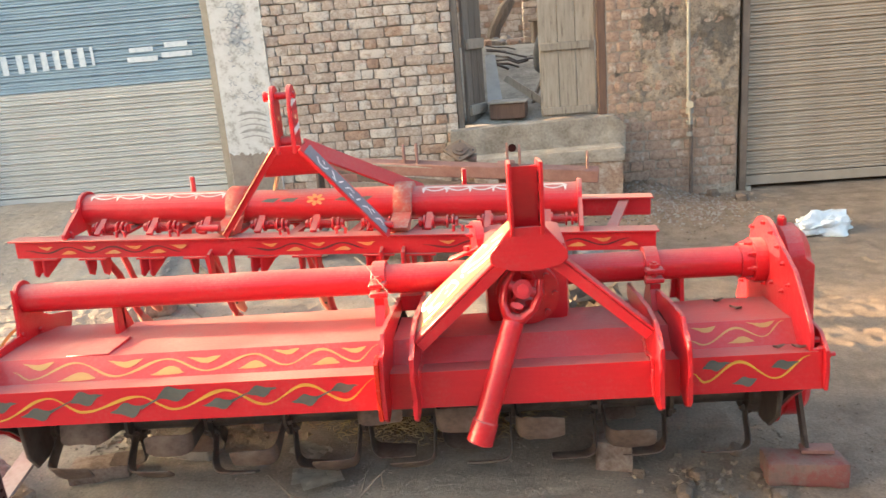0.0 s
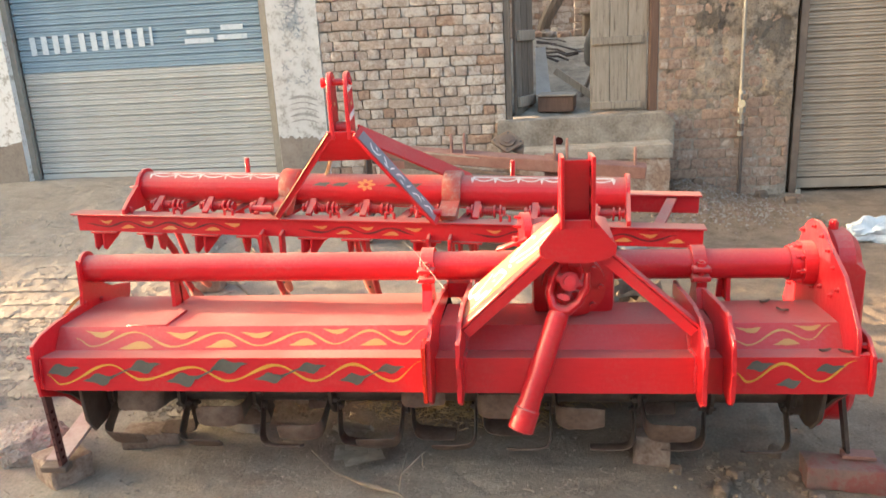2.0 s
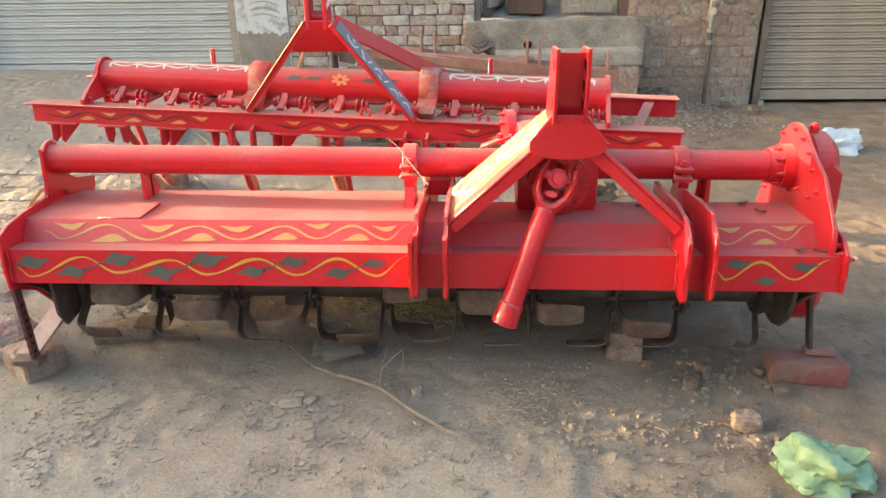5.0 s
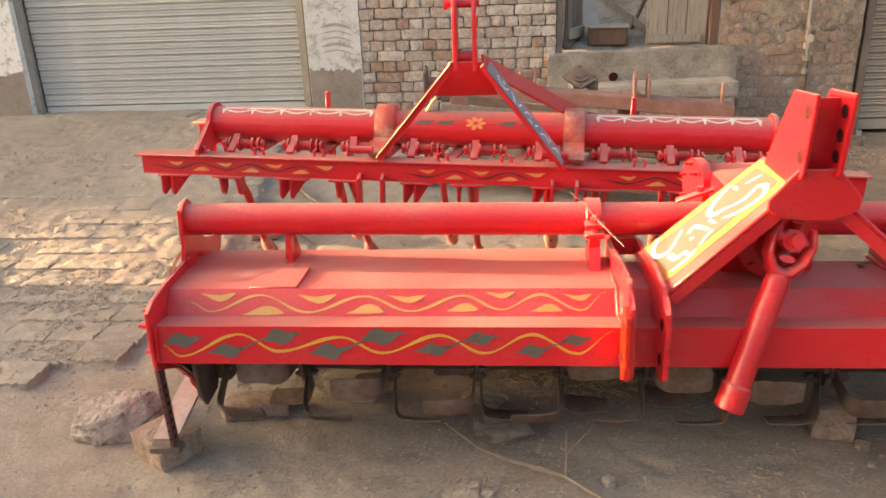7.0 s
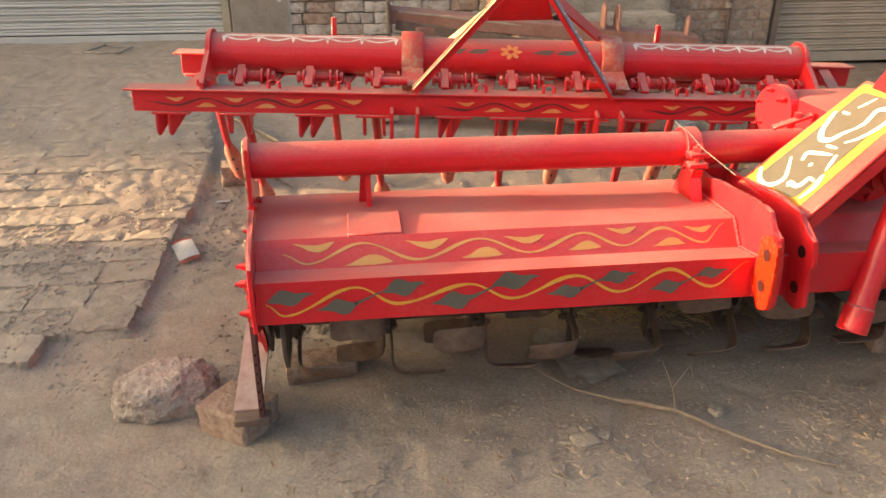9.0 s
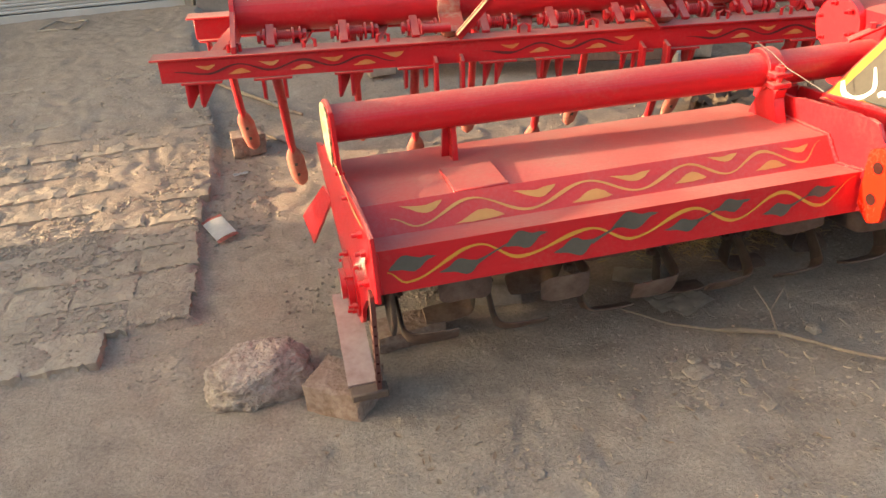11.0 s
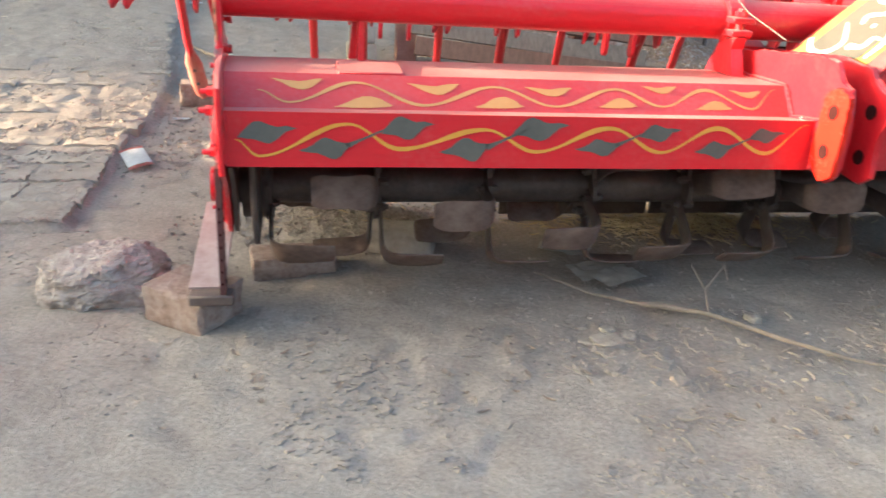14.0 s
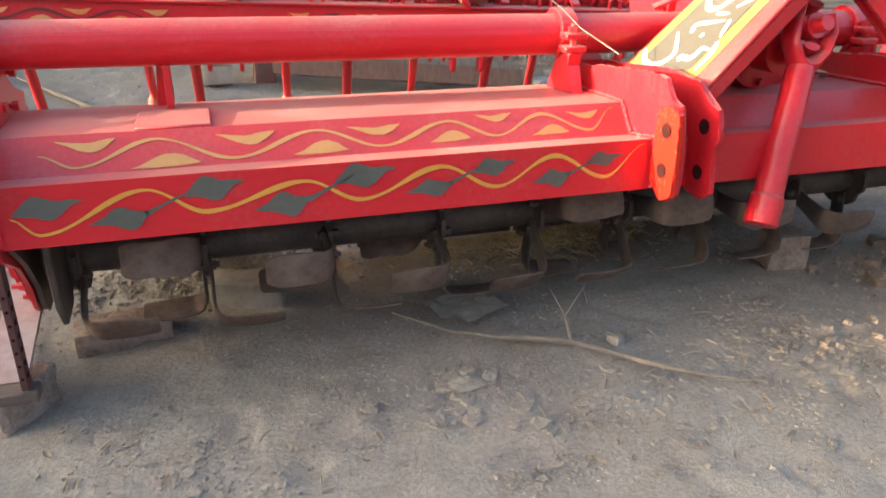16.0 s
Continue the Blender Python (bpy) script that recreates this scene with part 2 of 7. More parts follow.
SHOE_PINK = surface("scuffed_pinkish_steel", ((0.3, (0.27, 0.17, 0.155)), (0.55, (0.40, 0.30, 0.275)), (0.8, (0.48, 0.40, 0.37))), 12, (0.55, 0.85), 70, 0.4, 0.003)
STRUT_RED = surface("worn_dark_red_steel", ((0.3, (0.06, 0.025, 0.023)), (0.55, (0.12, 0.042, 0.037)), (0.75, (0.17, 0.085, 0.072))), 14, (0.5, 0.8), 80, 0.4, 0.003)
STEEL_DARK = surface("dark_steel_and_shade", ((0.3, (0.042, 0.033, 0.030)), (0.55, (0.105, 0.082, 0.070)), (0.75, (0.19, 0.15, 0.13))), 12, (0.4, 0.7), 90, 0.3, 0.002, 0.3)
STEEL_WORN = surface("rusty_worn_steel", ((0.28, (0.055, 0.036, 0.030)), (0.48, (0.14, 0.092, 0.070)), (0.64, (0.20, 0.145, 0.115)), (0.85, (0.31, 0.25, 0.205))), 16, (0.5, 0.8), 90, 0.5, 0.003, 0.15)
RUST_RED = surface("faded_red_iron", ((0.25, (0.19, 0.085, 0.065)), (0.55, (0.31, 0.16, 0.125)), (0.8, (0.39, 0.27, 0.22))), 10, (0.6, 0.9), 70, 0.4, 0.003)
IRON = surface("rusty_iron", ((0.25, (0.07, 0.045, 0.035)), (0.7, (0.20, 0.15, 0.12))), 14, (0.6, 0.9), 80, 0.4, 0.003, 0.2)
MORTAR = surface("earth_mortar", ((0.3, (0.23, 0.195, 0.16)), (0.7, (0.37, 0.315, 0.26))), 14, (0.9, 0.98), 60, 0.7, 0.008, spec=0.2)
PAVER = surface("worn_paving_brick", ((0.25, (0.255, 0.212, 0.168)), (0.5, (0.37, 0.315, 0.25)), (0.75, (0.48, 0.415, 0.335))), 12, (0.85, 0.97), 70, 1.0, 0.020, 0.0, None, 0.10, "Object", 0.2)
CONCRETE = surface("rough_cement", ((0.30, (0.20, 0.162, 0.132)), (0.42, (0.31, 0.262, 0.215)), (0.56, (0.40, 0.345, 0.285)), (0.72, (0.50, 0.44, 0.37))), 6, (0.85, 0.95), 48, 0.8, 0.016, spec=0.2)
CONCRETE_GREY = surface("stained_grey_cement", ((0.30, (0.15, 0.125, 0.100)), (0.42, (0.23, 0.195, 0.160)), (0.56, (0.31, 0.268, 0.222)), (0.72, (0.42, 0.37, 0.31))), 6, (0.85, 0.95), 48, 0.8, 0.016, spec=0.2)
CLOD = surface("brown_soil_clod", ((0.3, (0.135, 0.095, 0.070)), (0.7, (0.255, 0.190, 0.145))), 18, (0.9, 0.97), 70, 1.0, 0.012, spec=0.15)
PLASTER_WHITE = surface("flaking_whitewash", ((0.30, (0.30, 0.275, 0.24)), (0.42, (0.46, 0.42, 0.365)), (0.48, (0.74, 0.72, 0.69)), (0.8, (0.86, 0.84, 0.81))), 9, (0.85, 0.95), 40, 0.4, 0.005, spec=0.2)
WHITEWASH_GREY = surface("grey_whitewash", ((0.30, (0.24, 0.22, 0.195)), (0.40, (0.42, 0.395, 0.36)), (0.48, (0.60, 0.58, 0.55)), (0.8, (0.72, 0.705, 0.68))), 11, (0.85, 0.95), 46, 0.5, 0.006, spec=0.2)
PLASTER_BARE = surface("bare_stained_plaster", ((0.25, (0.16, 0.13, 0.11)), (0.5, (0.29, 0.245, 0.205)), (0.8, (0.38, 0.33, 0.28))), 5, (0.85, 0.95), 45, 0.5, 0.006, spec=0.2)
SLAT = surface("galvanised_slat", ((0.3, (0.45, 0.445, 0.42)), (0.7, (0.58, 0.575, 0.545))), 4, (0.45, 0.65), 60, 0.15, 0.001, 0.15, (1, 1, 1), 0.06)
RAIL_BROWN = surface("dusty_brown_channel", ((0.3, (0.13, 0.090, 0.066)), (0.7, (0.25, 0.185, 0.138))), 6, (0.6, 0.85), 60, 0.3, 0.002)
SLAT_BLUE = surface("blue_painted_slat", ((0.3, (0.23, 0.32, 0.40)), (0.7, (0.34, 0.44, 0.51))), 4, (0.5, 0.7), 60, 0.15, 0.001, 0.1, None, 0.06)
SLAT_BROWN = surface("dusty_brown_slat", ((0.3, (0.32, 0.255, 0.195)), (0.7, (0.47, 0.385, 0.30))), 4, (0.5, 0.7), 60, 0.15, 0.001, 0.2, None, 0.06)
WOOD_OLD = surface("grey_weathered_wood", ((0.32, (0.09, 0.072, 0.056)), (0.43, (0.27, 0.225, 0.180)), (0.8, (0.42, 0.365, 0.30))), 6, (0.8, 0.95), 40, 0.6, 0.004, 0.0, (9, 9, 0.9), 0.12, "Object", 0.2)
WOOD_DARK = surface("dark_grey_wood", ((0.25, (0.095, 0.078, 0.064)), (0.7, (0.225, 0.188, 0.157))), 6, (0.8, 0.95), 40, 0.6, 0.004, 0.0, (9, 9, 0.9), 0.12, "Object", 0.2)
WOOD_FRAME = surface("brown_painted_frame", ((0.3, (0.10, 0.055, 0.038)), (0.7, (0.19, 0.11, 0.076))), 6, (0.7, 0.9), 40, 0.4, 0.003, 0.0, (8, 8, 0.8), 0.0)
STONE = surface("rough_stone", ((0.25, (0.20, 0.175, 0.15)), (0.55, (0.34, 0.30, 0.265)), (0.8, (0.45, 0.41, 0.37))), 14, (0.85, 0.95), 70, 0.9, 0.012, 0.0, None, 0.15, "Object", 0.2)
PALE_STONE = surface("pale_pitted_concrete", ((0.28, (0.17, 0.135, 0.11)), (0.45, (0.35, 0.29, 0.245)), (0.60, (0.47, 0.41, 0.355)), (0.78, (0.56, 0.50, 0.44))), 26, (0.88, 0.96), 70, 1.0, 0.026, 0.0, None, 0.0, "Object", 0.2)
BRICK_DUSTY = surface("dusty_broken_brick", ((0.28, (0.13, 0.082, 0.062)), (0.46, (0.25, 0.178, 0.140)), (0.60, (0.33, 0.255, 0.21)), (0.78, (0.40, 0.33, 0.28))), 18, (0.85, 0.95), 75, 1.0, 0.014, 0.0, None, 0.08, "Object", 0.2)
BRICK_DRIPPED = surface("brick_with_red_paint_drips", ((0.30, (0.13, 0.085, 0.070)), (0.45, (0.23, 0.140, 0.115)), (0.58, (0.24, 0.080, 0.068)), (0.80, (0.29, 0.120, 0.100))), 9, (0.75, 0.92), 60, 0.8, 0.01, spec=0.25)
MORTAR_TAN = surface("tan_earth_plaster", ((0.25, (0.20, 0.155, 0.12)), (0.5, (0.33, 0.27, 0.215)), (0.75, (0.42, 0.36, 0.295))), 5, (0.9, 0.97), 40, 0.8, 0.012, spec=0.2)
STALK = surface("grey_dry_stalks", ((0.3, (0.17, 0.138, 0.105)), (0.7, (0.31, 0.262, 0.205))), 20, (0.8, 0.95), 80, 0.2, 0.001)
HUSK = surface("brown_dry_leaf", ((0.3, (0.17, 0.125, 0.088)), (0.7, (0.34, 0.26, 0.185))), 20, (0.8, 0.95), 80, 0.2, 0.001)
STRAW = surface("dry_straw", ((0.3, (0.30, 0.21, 0.10)), (0.7, (0.52, 0.40, 0.22))), 20, (0.8, 0.95), 80, 0.2, 0.001)
TWIG = surface("dry_twig_bark", ((0.3, (0.15, 0.118, 0.088)), (0.7, (0.30, 0.245, 0.19))), 20, (0.8, 0.95), 90, 0.4, 0.002)
PAPER = surface("dirty_paper", ((0.3, (0.34, 0.30, 0.245)), (0.7, (0.54, 0.485, 0.40))), 20, (0.7, 0.9), 60, 0.4, 0.003)
RED_PRINT = surface("faded_red_print", ((0.3, (0.42, 0.09, 0.07)), (0.7, (0.55, 0.22, 0.18))), 20, (0.4, 0.6), 60, 0.2, 0.001)
WHITE_FILM = surface("white_plastic_film", ((0.3, (0.55, 0.56, 0.56)), (0.7, (0.78, 0.79, 0.79))), 20, (0.25, 0.45), 50, 0.4, 0.003)
GREEN_FILM = surface("pale_green_plastic_film", ((0.3, (0.15, 0.25, 0.125)), (0.7, (0.33, 0.42, 0.26))), 14, (0.2, 0.4), 50, 0.4, 0.003)
CLOTH = surface("grey_sheet", ((0.3, (0.26, 0.26, 0.255)), (0.7, (0.40, 0.40, 0.39))), 5, (0.7, 0.9), 50, 0.4, 0.004)
TARP = surface("dark_grey_tarpaulin", ((0.3, (0.07, 0.07, 0.07)), (0.7, (0.15, 0.148, 0.142))), 8, (0.6, 0.85), 50, 0.4, 0.004)
# near-black for discs that paint the shade inside holes
HOLE_SHADE = surface("black_hole_shade", ((0.3, (0.022, 0.006, 0.006)), (0.7, (0.05, 0.014, 0.012))), 20, (0.9, 0.98), 60, 0.0, spec=0.1)
PIPE = surface("dusty_galvanised_pipe", ((0.3, (0.26, 0.235, 0.20)), (0.7, (0.40, 0.37, 0.32))), 14, (0.5, 0.8), 80, 0.2, 0.002, 0.3)


def brick_material(name, dark, middle, bloom, amount):
    """Fired clay with pale bloom in blotches, dark pits and a tone of its own for each brick."""
    m, n, l, p = tree(name)
    info = n.new("ShaderNodeObjectInfo")
    geo = n.new("ShaderNodeNewGeometry")
    shift = n.new("ShaderNodeVectorMath")
    shift.operation = "ADD"
    l.new(geo.outputs["Position"], shift.inputs[0])
    l.new(info.outputs["Random"], shift.inputs[1])

    def field(scale, detail):
        t = n.new("ShaderNodeTexNoise")
        t.inputs["Scale"].default_value, t.inputs["Detail"].default_value, t.inputs["Roughness"].default_value = scale, detail, 0.65
        l.new(shift.outputs[0], t.inputs["Vector"])
        return t.outputs["Fac"]
    blotch, middle_f, fine = field(11.0, 5), field(34.0, 6), field(120.0, 5)
    col = ramp(n, l, middle_f, ((0.30, dark), (0.62, middle)))
    tone = n.new("ShaderNodeMapRange")
    tone.inputs["To Min"].default_value, tone.inputs["To Max"].default_value = -0.10, 0.10
    l.new(info.outputs["Random"], tone.inputs["Value"])
    cover = maths(n, l, "ADD", maths(n, l, "ADD", maths(n, l, "MULTIPLY", blotch, 0.7), maths(n, l, "MULTIPLY", middle_f, 0.3)), tone.outputs["Result"])
    mask = n.new("ShaderNodeMapRange")
    mask.inputs["From Min"].default_value, mask.inputs["From Max"].default_value = 0.60 - amount, 0.72 - amount
    l.new(cover, mask.inputs["Value"])
    col = mixed(n, l, mask.outputs["Result"], col, bloom)
    col = mixed(n, l, 1.0, col, ramp(n, l, fine, ((0.34, (0.62, 0.60, 0.58)), (0.46, (1.0, 1.0, 1.0)), (0.7, (1.12, 1.11, 1.10)))), "MULTIPLY")
    l.new(col, p.inputs["Base Color"])
    p.inputs["Roughness"].default_value = 0.92
    p.inputs["Specular IOR Level"].default_value = 0.2
    bumped(n, l, p, maths(n, l, "ADD", maths(n, l, "MULTIPLY", middle_f, 0.6), maths(n, l, "MULTIPLY", fine, 0.4)), 0.8, 0.010)
    return m


BRICK = brick_material("weathered_brick", (0.31, 0.240, 0.195), (0.465, 0.380, 0.318), (0.55, 0.490, 0.430), 0.11)
BRICK_WARM = brick_material("red_brick_raw", (0.245, 0.160, 0.118), (0.41, 0.285, 0.212), (0.47, 0.385, 0.315), 0.05)


def soil_material():
    m, n, l, p = tree("dusty_trodden_soil")
    patch = noise_node(n, l, 0.9, 5, 0.6)
    middle = noise_node(n, l, 7.0, 7, 0.65)
    fine = noise_node(n, l, 95.0, 6, 0.7)
    col = ramp(n, l, maths(n, l, "ADD", maths(n, l, "MULTIPLY", patch, 0.5), maths(n, l, "MULTIPLY", middle, 0.5)),
               ((0.32, (0.235, 0.199, 0.163)), (0.5, (0.32, 0.272, 0.226)), (0.68, (0.395, 0.341, 0.281))))
    # darker, redder brown towards the brown shutter's end of the yard
    geo = n.new("ShaderNodeNewGeometry")
    sep = n.new("ShaderNodeSeparateXYZ")
    l.new(geo.outputs["Position"], sep.inputs[0])
    east = n.new("ShaderNodeMapRange")
    east.inputs["From Min"].default_value, east.inputs["From Max"].default_value = 1.7, 3.0
    l.new(maths(n, l, "ADD", sep.outputs["X"], maths(n, l, "MULTIPLY", middle, 0.6)), east.inputs["Value"])
    col = mixed(n, l, maths(n, l, "MULTIPLY", east.outputs["Result"], 0.9), col, ramp(n, l, middle, ((0.35, (0.19, 0.135, 0.095)), (0.65, (0.29, 0.215, 0.155)))))
    col = mixed(n, l, 1.0, col, ramp(n, l, fine, ((0.3, (0.74, 0.73, 0.72)), (0.7, (1.22, 1.21, 1.19)))), "MULTIPLY")
    l.new(col, p.inputs["Base Color"])
    p.inputs["Roughness"].default_value = 0.95
    p.inputs["Specular IOR Level"].default_value = 0.15
    bumped(n, l, p, maths(n, l, "ADD", maths(n, l, "MULTIPLY", middle, 0.7), maths(n, l, "MULTIPLY", fine, 0.4)), 0.8, 0.016)
    return m


SOIL = soil_material()

# ---- ground ----
WALL_Y = 4.56  # face of the row of shops


def smooth(a, b, v):
    k = min(1.0, max(0.0, (v - a) / (b - a)))
    return k * k * (3 - 2 * k)


def slope(x, y):
    """The yard without its bumps: it rises towards the shops, most before the wide shutter."""
    high = 0.33 + (0.05 - 0.33) * smooth(-0.9, 3.2, x)
    return high * smooth(0.9, 4.5, y) * (1 - 0.5 * smooth(4.5, 9.0, y))


def edge_x(y):
    """The broken right-hand edge of the brick paving."""
    return -0.578 + 0.07 * smooth(1.6, 1.85, y) - 0.13 * smooth(2.2, 3.4, y) + 0.022 * noise.noise(Vector((3.0, y * 5.3, 2.0))) + 0.012 * noise.noise(Vector((8.0, y * 19.0, 2.0)))


def paved(x, y):
    if y < 0.53:
        return 0.0
    if y < 0.715:
        return (1.0 - smooth(-0.90, -0.85, x)) * smooth(0.53, 0.56, y)
    return 1.0 - smooth(edge_x(y) - 0.02, edge_x(y) + 0.025, x)


def bumps(x, y):
    p = Vector((x, y, 0.0))
    near = smooth(-2.4, -1.2, y) * smooth(-4.6, -3.0, x) * (1 - smooth(4.4, 6.4, x))
    if near <= 0.0:
        return 0.0
    rough = 0.35 + 1.3 * smooth(1.2, 1.9, x) * smooth(0.2, -0.2, y) + 0.4 * smooth(2.4, 3.4, x)
    z = 0.008 * noise.noise(p * 1.7) + rough * 0.0050 * noise.noise(p * 6.0)
    if -3.6 < x < 5.0 and -1.6 < y < 4.8:
        z += rough * 0.004 * noise.noise(p * 13.0) + (0.6 + 0.6 * rough) * 0.0024 * noise.noise(p * 27.0)
        # broken crust: flakes of trodden soil with low edges
        crust = noise.noise(p * 4.3 + Vector((7, 3, 0))) + 0.5 * noise.noise(p * 13.0)
        z += 0.0055 * smooth(0.14, 0.20, crust) * (0.4 + 0.6 * rough)
        z -= 0.006 * smooth(0.34, 0.46, noise.noise(p * 9.0 + Vector((1, 8, 0))))
    return z * near


def worn(x, y):
    """Pitted relief of the worn paving and the dust lying on it."""
    p = Vector((x, y, 0.0))
    return 0.009 * abs(noise.noise(p * 9.0)) + 0.006 * abs(noise.noise(p * 21.0)) + 0.008 * noise.noise(p * 2.6 + Vector((4, 4, 0)))


def ground_z(x, y):
    k = paved(x, y) if x < -0.3 else 0.0
    return slope(x, y) + bumps(x, y) + ((0.0285 + worn(x, y) + 0.012 * smooth(1.9, 2.7, y)) * k if k > 0 and x > -3.6 else 0.03 * k) + (0.17 * math.exp(-((x - 2.98) / 0.33) ** 2 - ((y - 4.42) / 0.42) ** 2) if x > 2.0 else 0.0) + 0.05 * math.exp(-((x - 0.28) / 0.26) ** 2 - ((y - 0.80) / 0.11) ** 2)


def axis(lo, hi, step, far):
    inner = list(np.arange(lo, hi + 1e-6, step))
    out, d, v = [], step, hi
    while v < far:
        d *= 1.35
        v += d
        out.append(v)
    low, d, v = [], step, lo
    while v > -far:
        d *= 1.35
        v -= d
        low.append(v)
    return list(reversed(low)) + inner + out


def build_ground():
    xs, ys = axis(-3.0, 4.4, 0.0165, 600.0), axis(-1.2, 4.6, 0.0165, 600.0)
    verts = [(x, y, ground_z(x, y)) for y in ys for x in xs]
    w = len(xs)
    faces = [(j * w + i, j * w + i + 1, (j + 1) * w + i + 1, (j + 1) * w + i) for j in range(len(ys) - 1) for i in range(w - 1)]
    me = bpy.data.meshes.new("ground")
    me.from_pydata(verts, [], faces)
    me.materials.append(SOIL)
    me.polygons.foreach_set("use_smooth", [True] * len(me.polygons))
    return tagged(new("ground", me), "dusty trodden brown soil yard with small stones and straw", "ground", kind="structure")


ground = build_ground()

# ---- the row of shops: walls, openings ----
# height out of view, chosen so the facade's shadow ends on the paving
TOP = 5.4


def wall_block(name, x0, x1, z0, z1, material, label, y0=WALL_Y, y1=WALL_Y + 0.34, bevel=0.0):
    bm = bmesh.new()
    box(bm, (x0, y0, z0), (x1, y1, z1), bevel)
    return alone(name, bm, material, label, "wall", kind="structure", smooth=0)


# runs far past the view to keep low sun off the yard
wall_far_left = wall_block("wall_far_left", -34.0, -3.22, -0.1, TOP, PLASTER_WHITE, "whitewashed plaster wall with flaking paint beside the shutter")
wall_pier = wall_block("wall_pier", -0.66, -0.2, 0.0, TOP, WHITEWASH_GREY, "whitewashed pier between shutter and brick wall with dark scrawls")
wall_brick = wall_block("wall_brick", -0.2, 1.43, 0.0, TOP, MORTAR, "weathered brick wall of uneven earth-laid bricks", WALL_Y + 0.034)
wall_sill = wall_block("wall_sill", 1.43, 2.73, 0.0, 0.42, MORTAR, "low brick base under the raised doorway", WALL_Y + 0.034)
wall_lintel = wall_block("wall_lintel", 1.43, 2.73, 2.75, TOP, MORTAR, "brick wall above the raised doorway", WALL_Y + 0.034)
wall_right = wall_block("wall_right", 2.73, 3.84, 0.0, TOP, MORTAR_TAN, "brick wall with crumbling plaster beside the brown shutter", WALL_Y + 0.011)
wall_far_right = wall_block("wall_far_right", 6.7, 11.0, -0.1, TOP, PLASTER_BARE, "bare plastered wall past the brown shutter")
for nm, xa, xb in (("wall_over_grey_shutter", -3.22, -0.66), ("wall_over_brown_shutter", 3.84, 6.7)):
    wall_block(nm, xa, xb, 2.75, TOP, PLASTER_BARE, "plain plastered wall above a roller shutter")

# grey dado at the foot of the whitewashed walls, with a ragged upper edge
def dado(name, x0, x1, z0, z1, rag):
    bm = bmesh.new()
    n = 26
    top = [(x0 + (x1 - x0) * i / n, z1 + rag * (noise.noise(Vector((i * 0.55, z1 * 7, x0))) + 0.4 * noise.noise(Vector((i * 1.7, 3, x0))))) for i in range(n + 1)]
    plate(bm, [(x0, z0), (x1, z0)] + list(reversed(top)), lambda a, b, c: (a, WALL_Y - c, b), 0.006)
    return alone(name, bm, PLASTER_BARE, "bare grey plaster at the foot of the whitewash", "wall", kind="structure", smooth=0)


dado("trim_pier_foot", -0.655, -0.21, 0.2, 0.70, 0.05)
dado("trim_left_foot", -5.5, -3.225, 0.2, 0.74, 0.05)


def scrawl(name, x0, x1, z0, z1, count, seed, label, size=0.05, broad=0.012):
    """Dark brush marks too worn to read: plain short strokes."""
    rnd = random.Random(seed)
    bm = bmesh.new()
    for i in range(count):
        x, z = rnd.uniform(x0 + size, x1 - size), rnd.uniform(z0, z1)
        a, s = rnd.uniform(0, math.tau), rnd.uniform(0.4, 1.0) * size
        bend = rnd.uniform(-2.2, 2.2)
        pts = []
        if broad > 0.012:
            bend *= 2.2
        for k in range(10):
            u = k / 9 - 0.5
            t = a + bend * u
            pts.append((x + s * u * math.cos(t), WALL_Y - 0.0035 - 0.0002 * (i % 7), z + s * u * math.sin(t) * 0.8))
        ribbon(bm, pts, rnd.uniform(0.42, 1.0) * broad, (0, -1, 0))
    both_sides(bm, (0, -1, 0))
    return alone(name, bm, WASHED_SLATE, label, "wall marks", kind="structure", smooth=0)


scrawl("trim_pier_marks", -0.64, -0.22, 1.12, 2.0, 62, 4, "worn dark brush marks on the whitewashed pier", 0.075)
scrawl("trim_pier_curls", -0.62, -0.24, 1.62, 2.12, 26, 9, "bold faded grey curls painted on the pier", 0.22, 0.020)
scrawl("trim_left_marks", -4.3, -3.24, 0.95, 1.85, 60, 5, "worn dark brush marks on the whitewashed wall", 0.09)


def pier_emblem():
    bm = bmesh.new()
    for i in range(5):
        z = 1.05 - i * 0.052
        pts = [(-0.53 + 0.27 * k / 8, WALL_Y - 0.0042, z + 0.032 * math.sin(math.pi * k / 8) - 0.02 * (k / 8)) for k in range(9)]
        ribbon(bm, pts, 0.024 if i in (0, 3) else 0.012, (0, -1, 0))
    both_sides(bm, (0, -1, 0))
    alone("trim_pier_bars", bm, surface("faded_grey_wash", ((0.3, (0.27, 0.26, 0.24)), (0.7, (0.42, 0.40, 0.38))), 12), "faded grey curved bars painted on the pier", "wall marks", kind="structure", smooth=0)


pier_emblem()


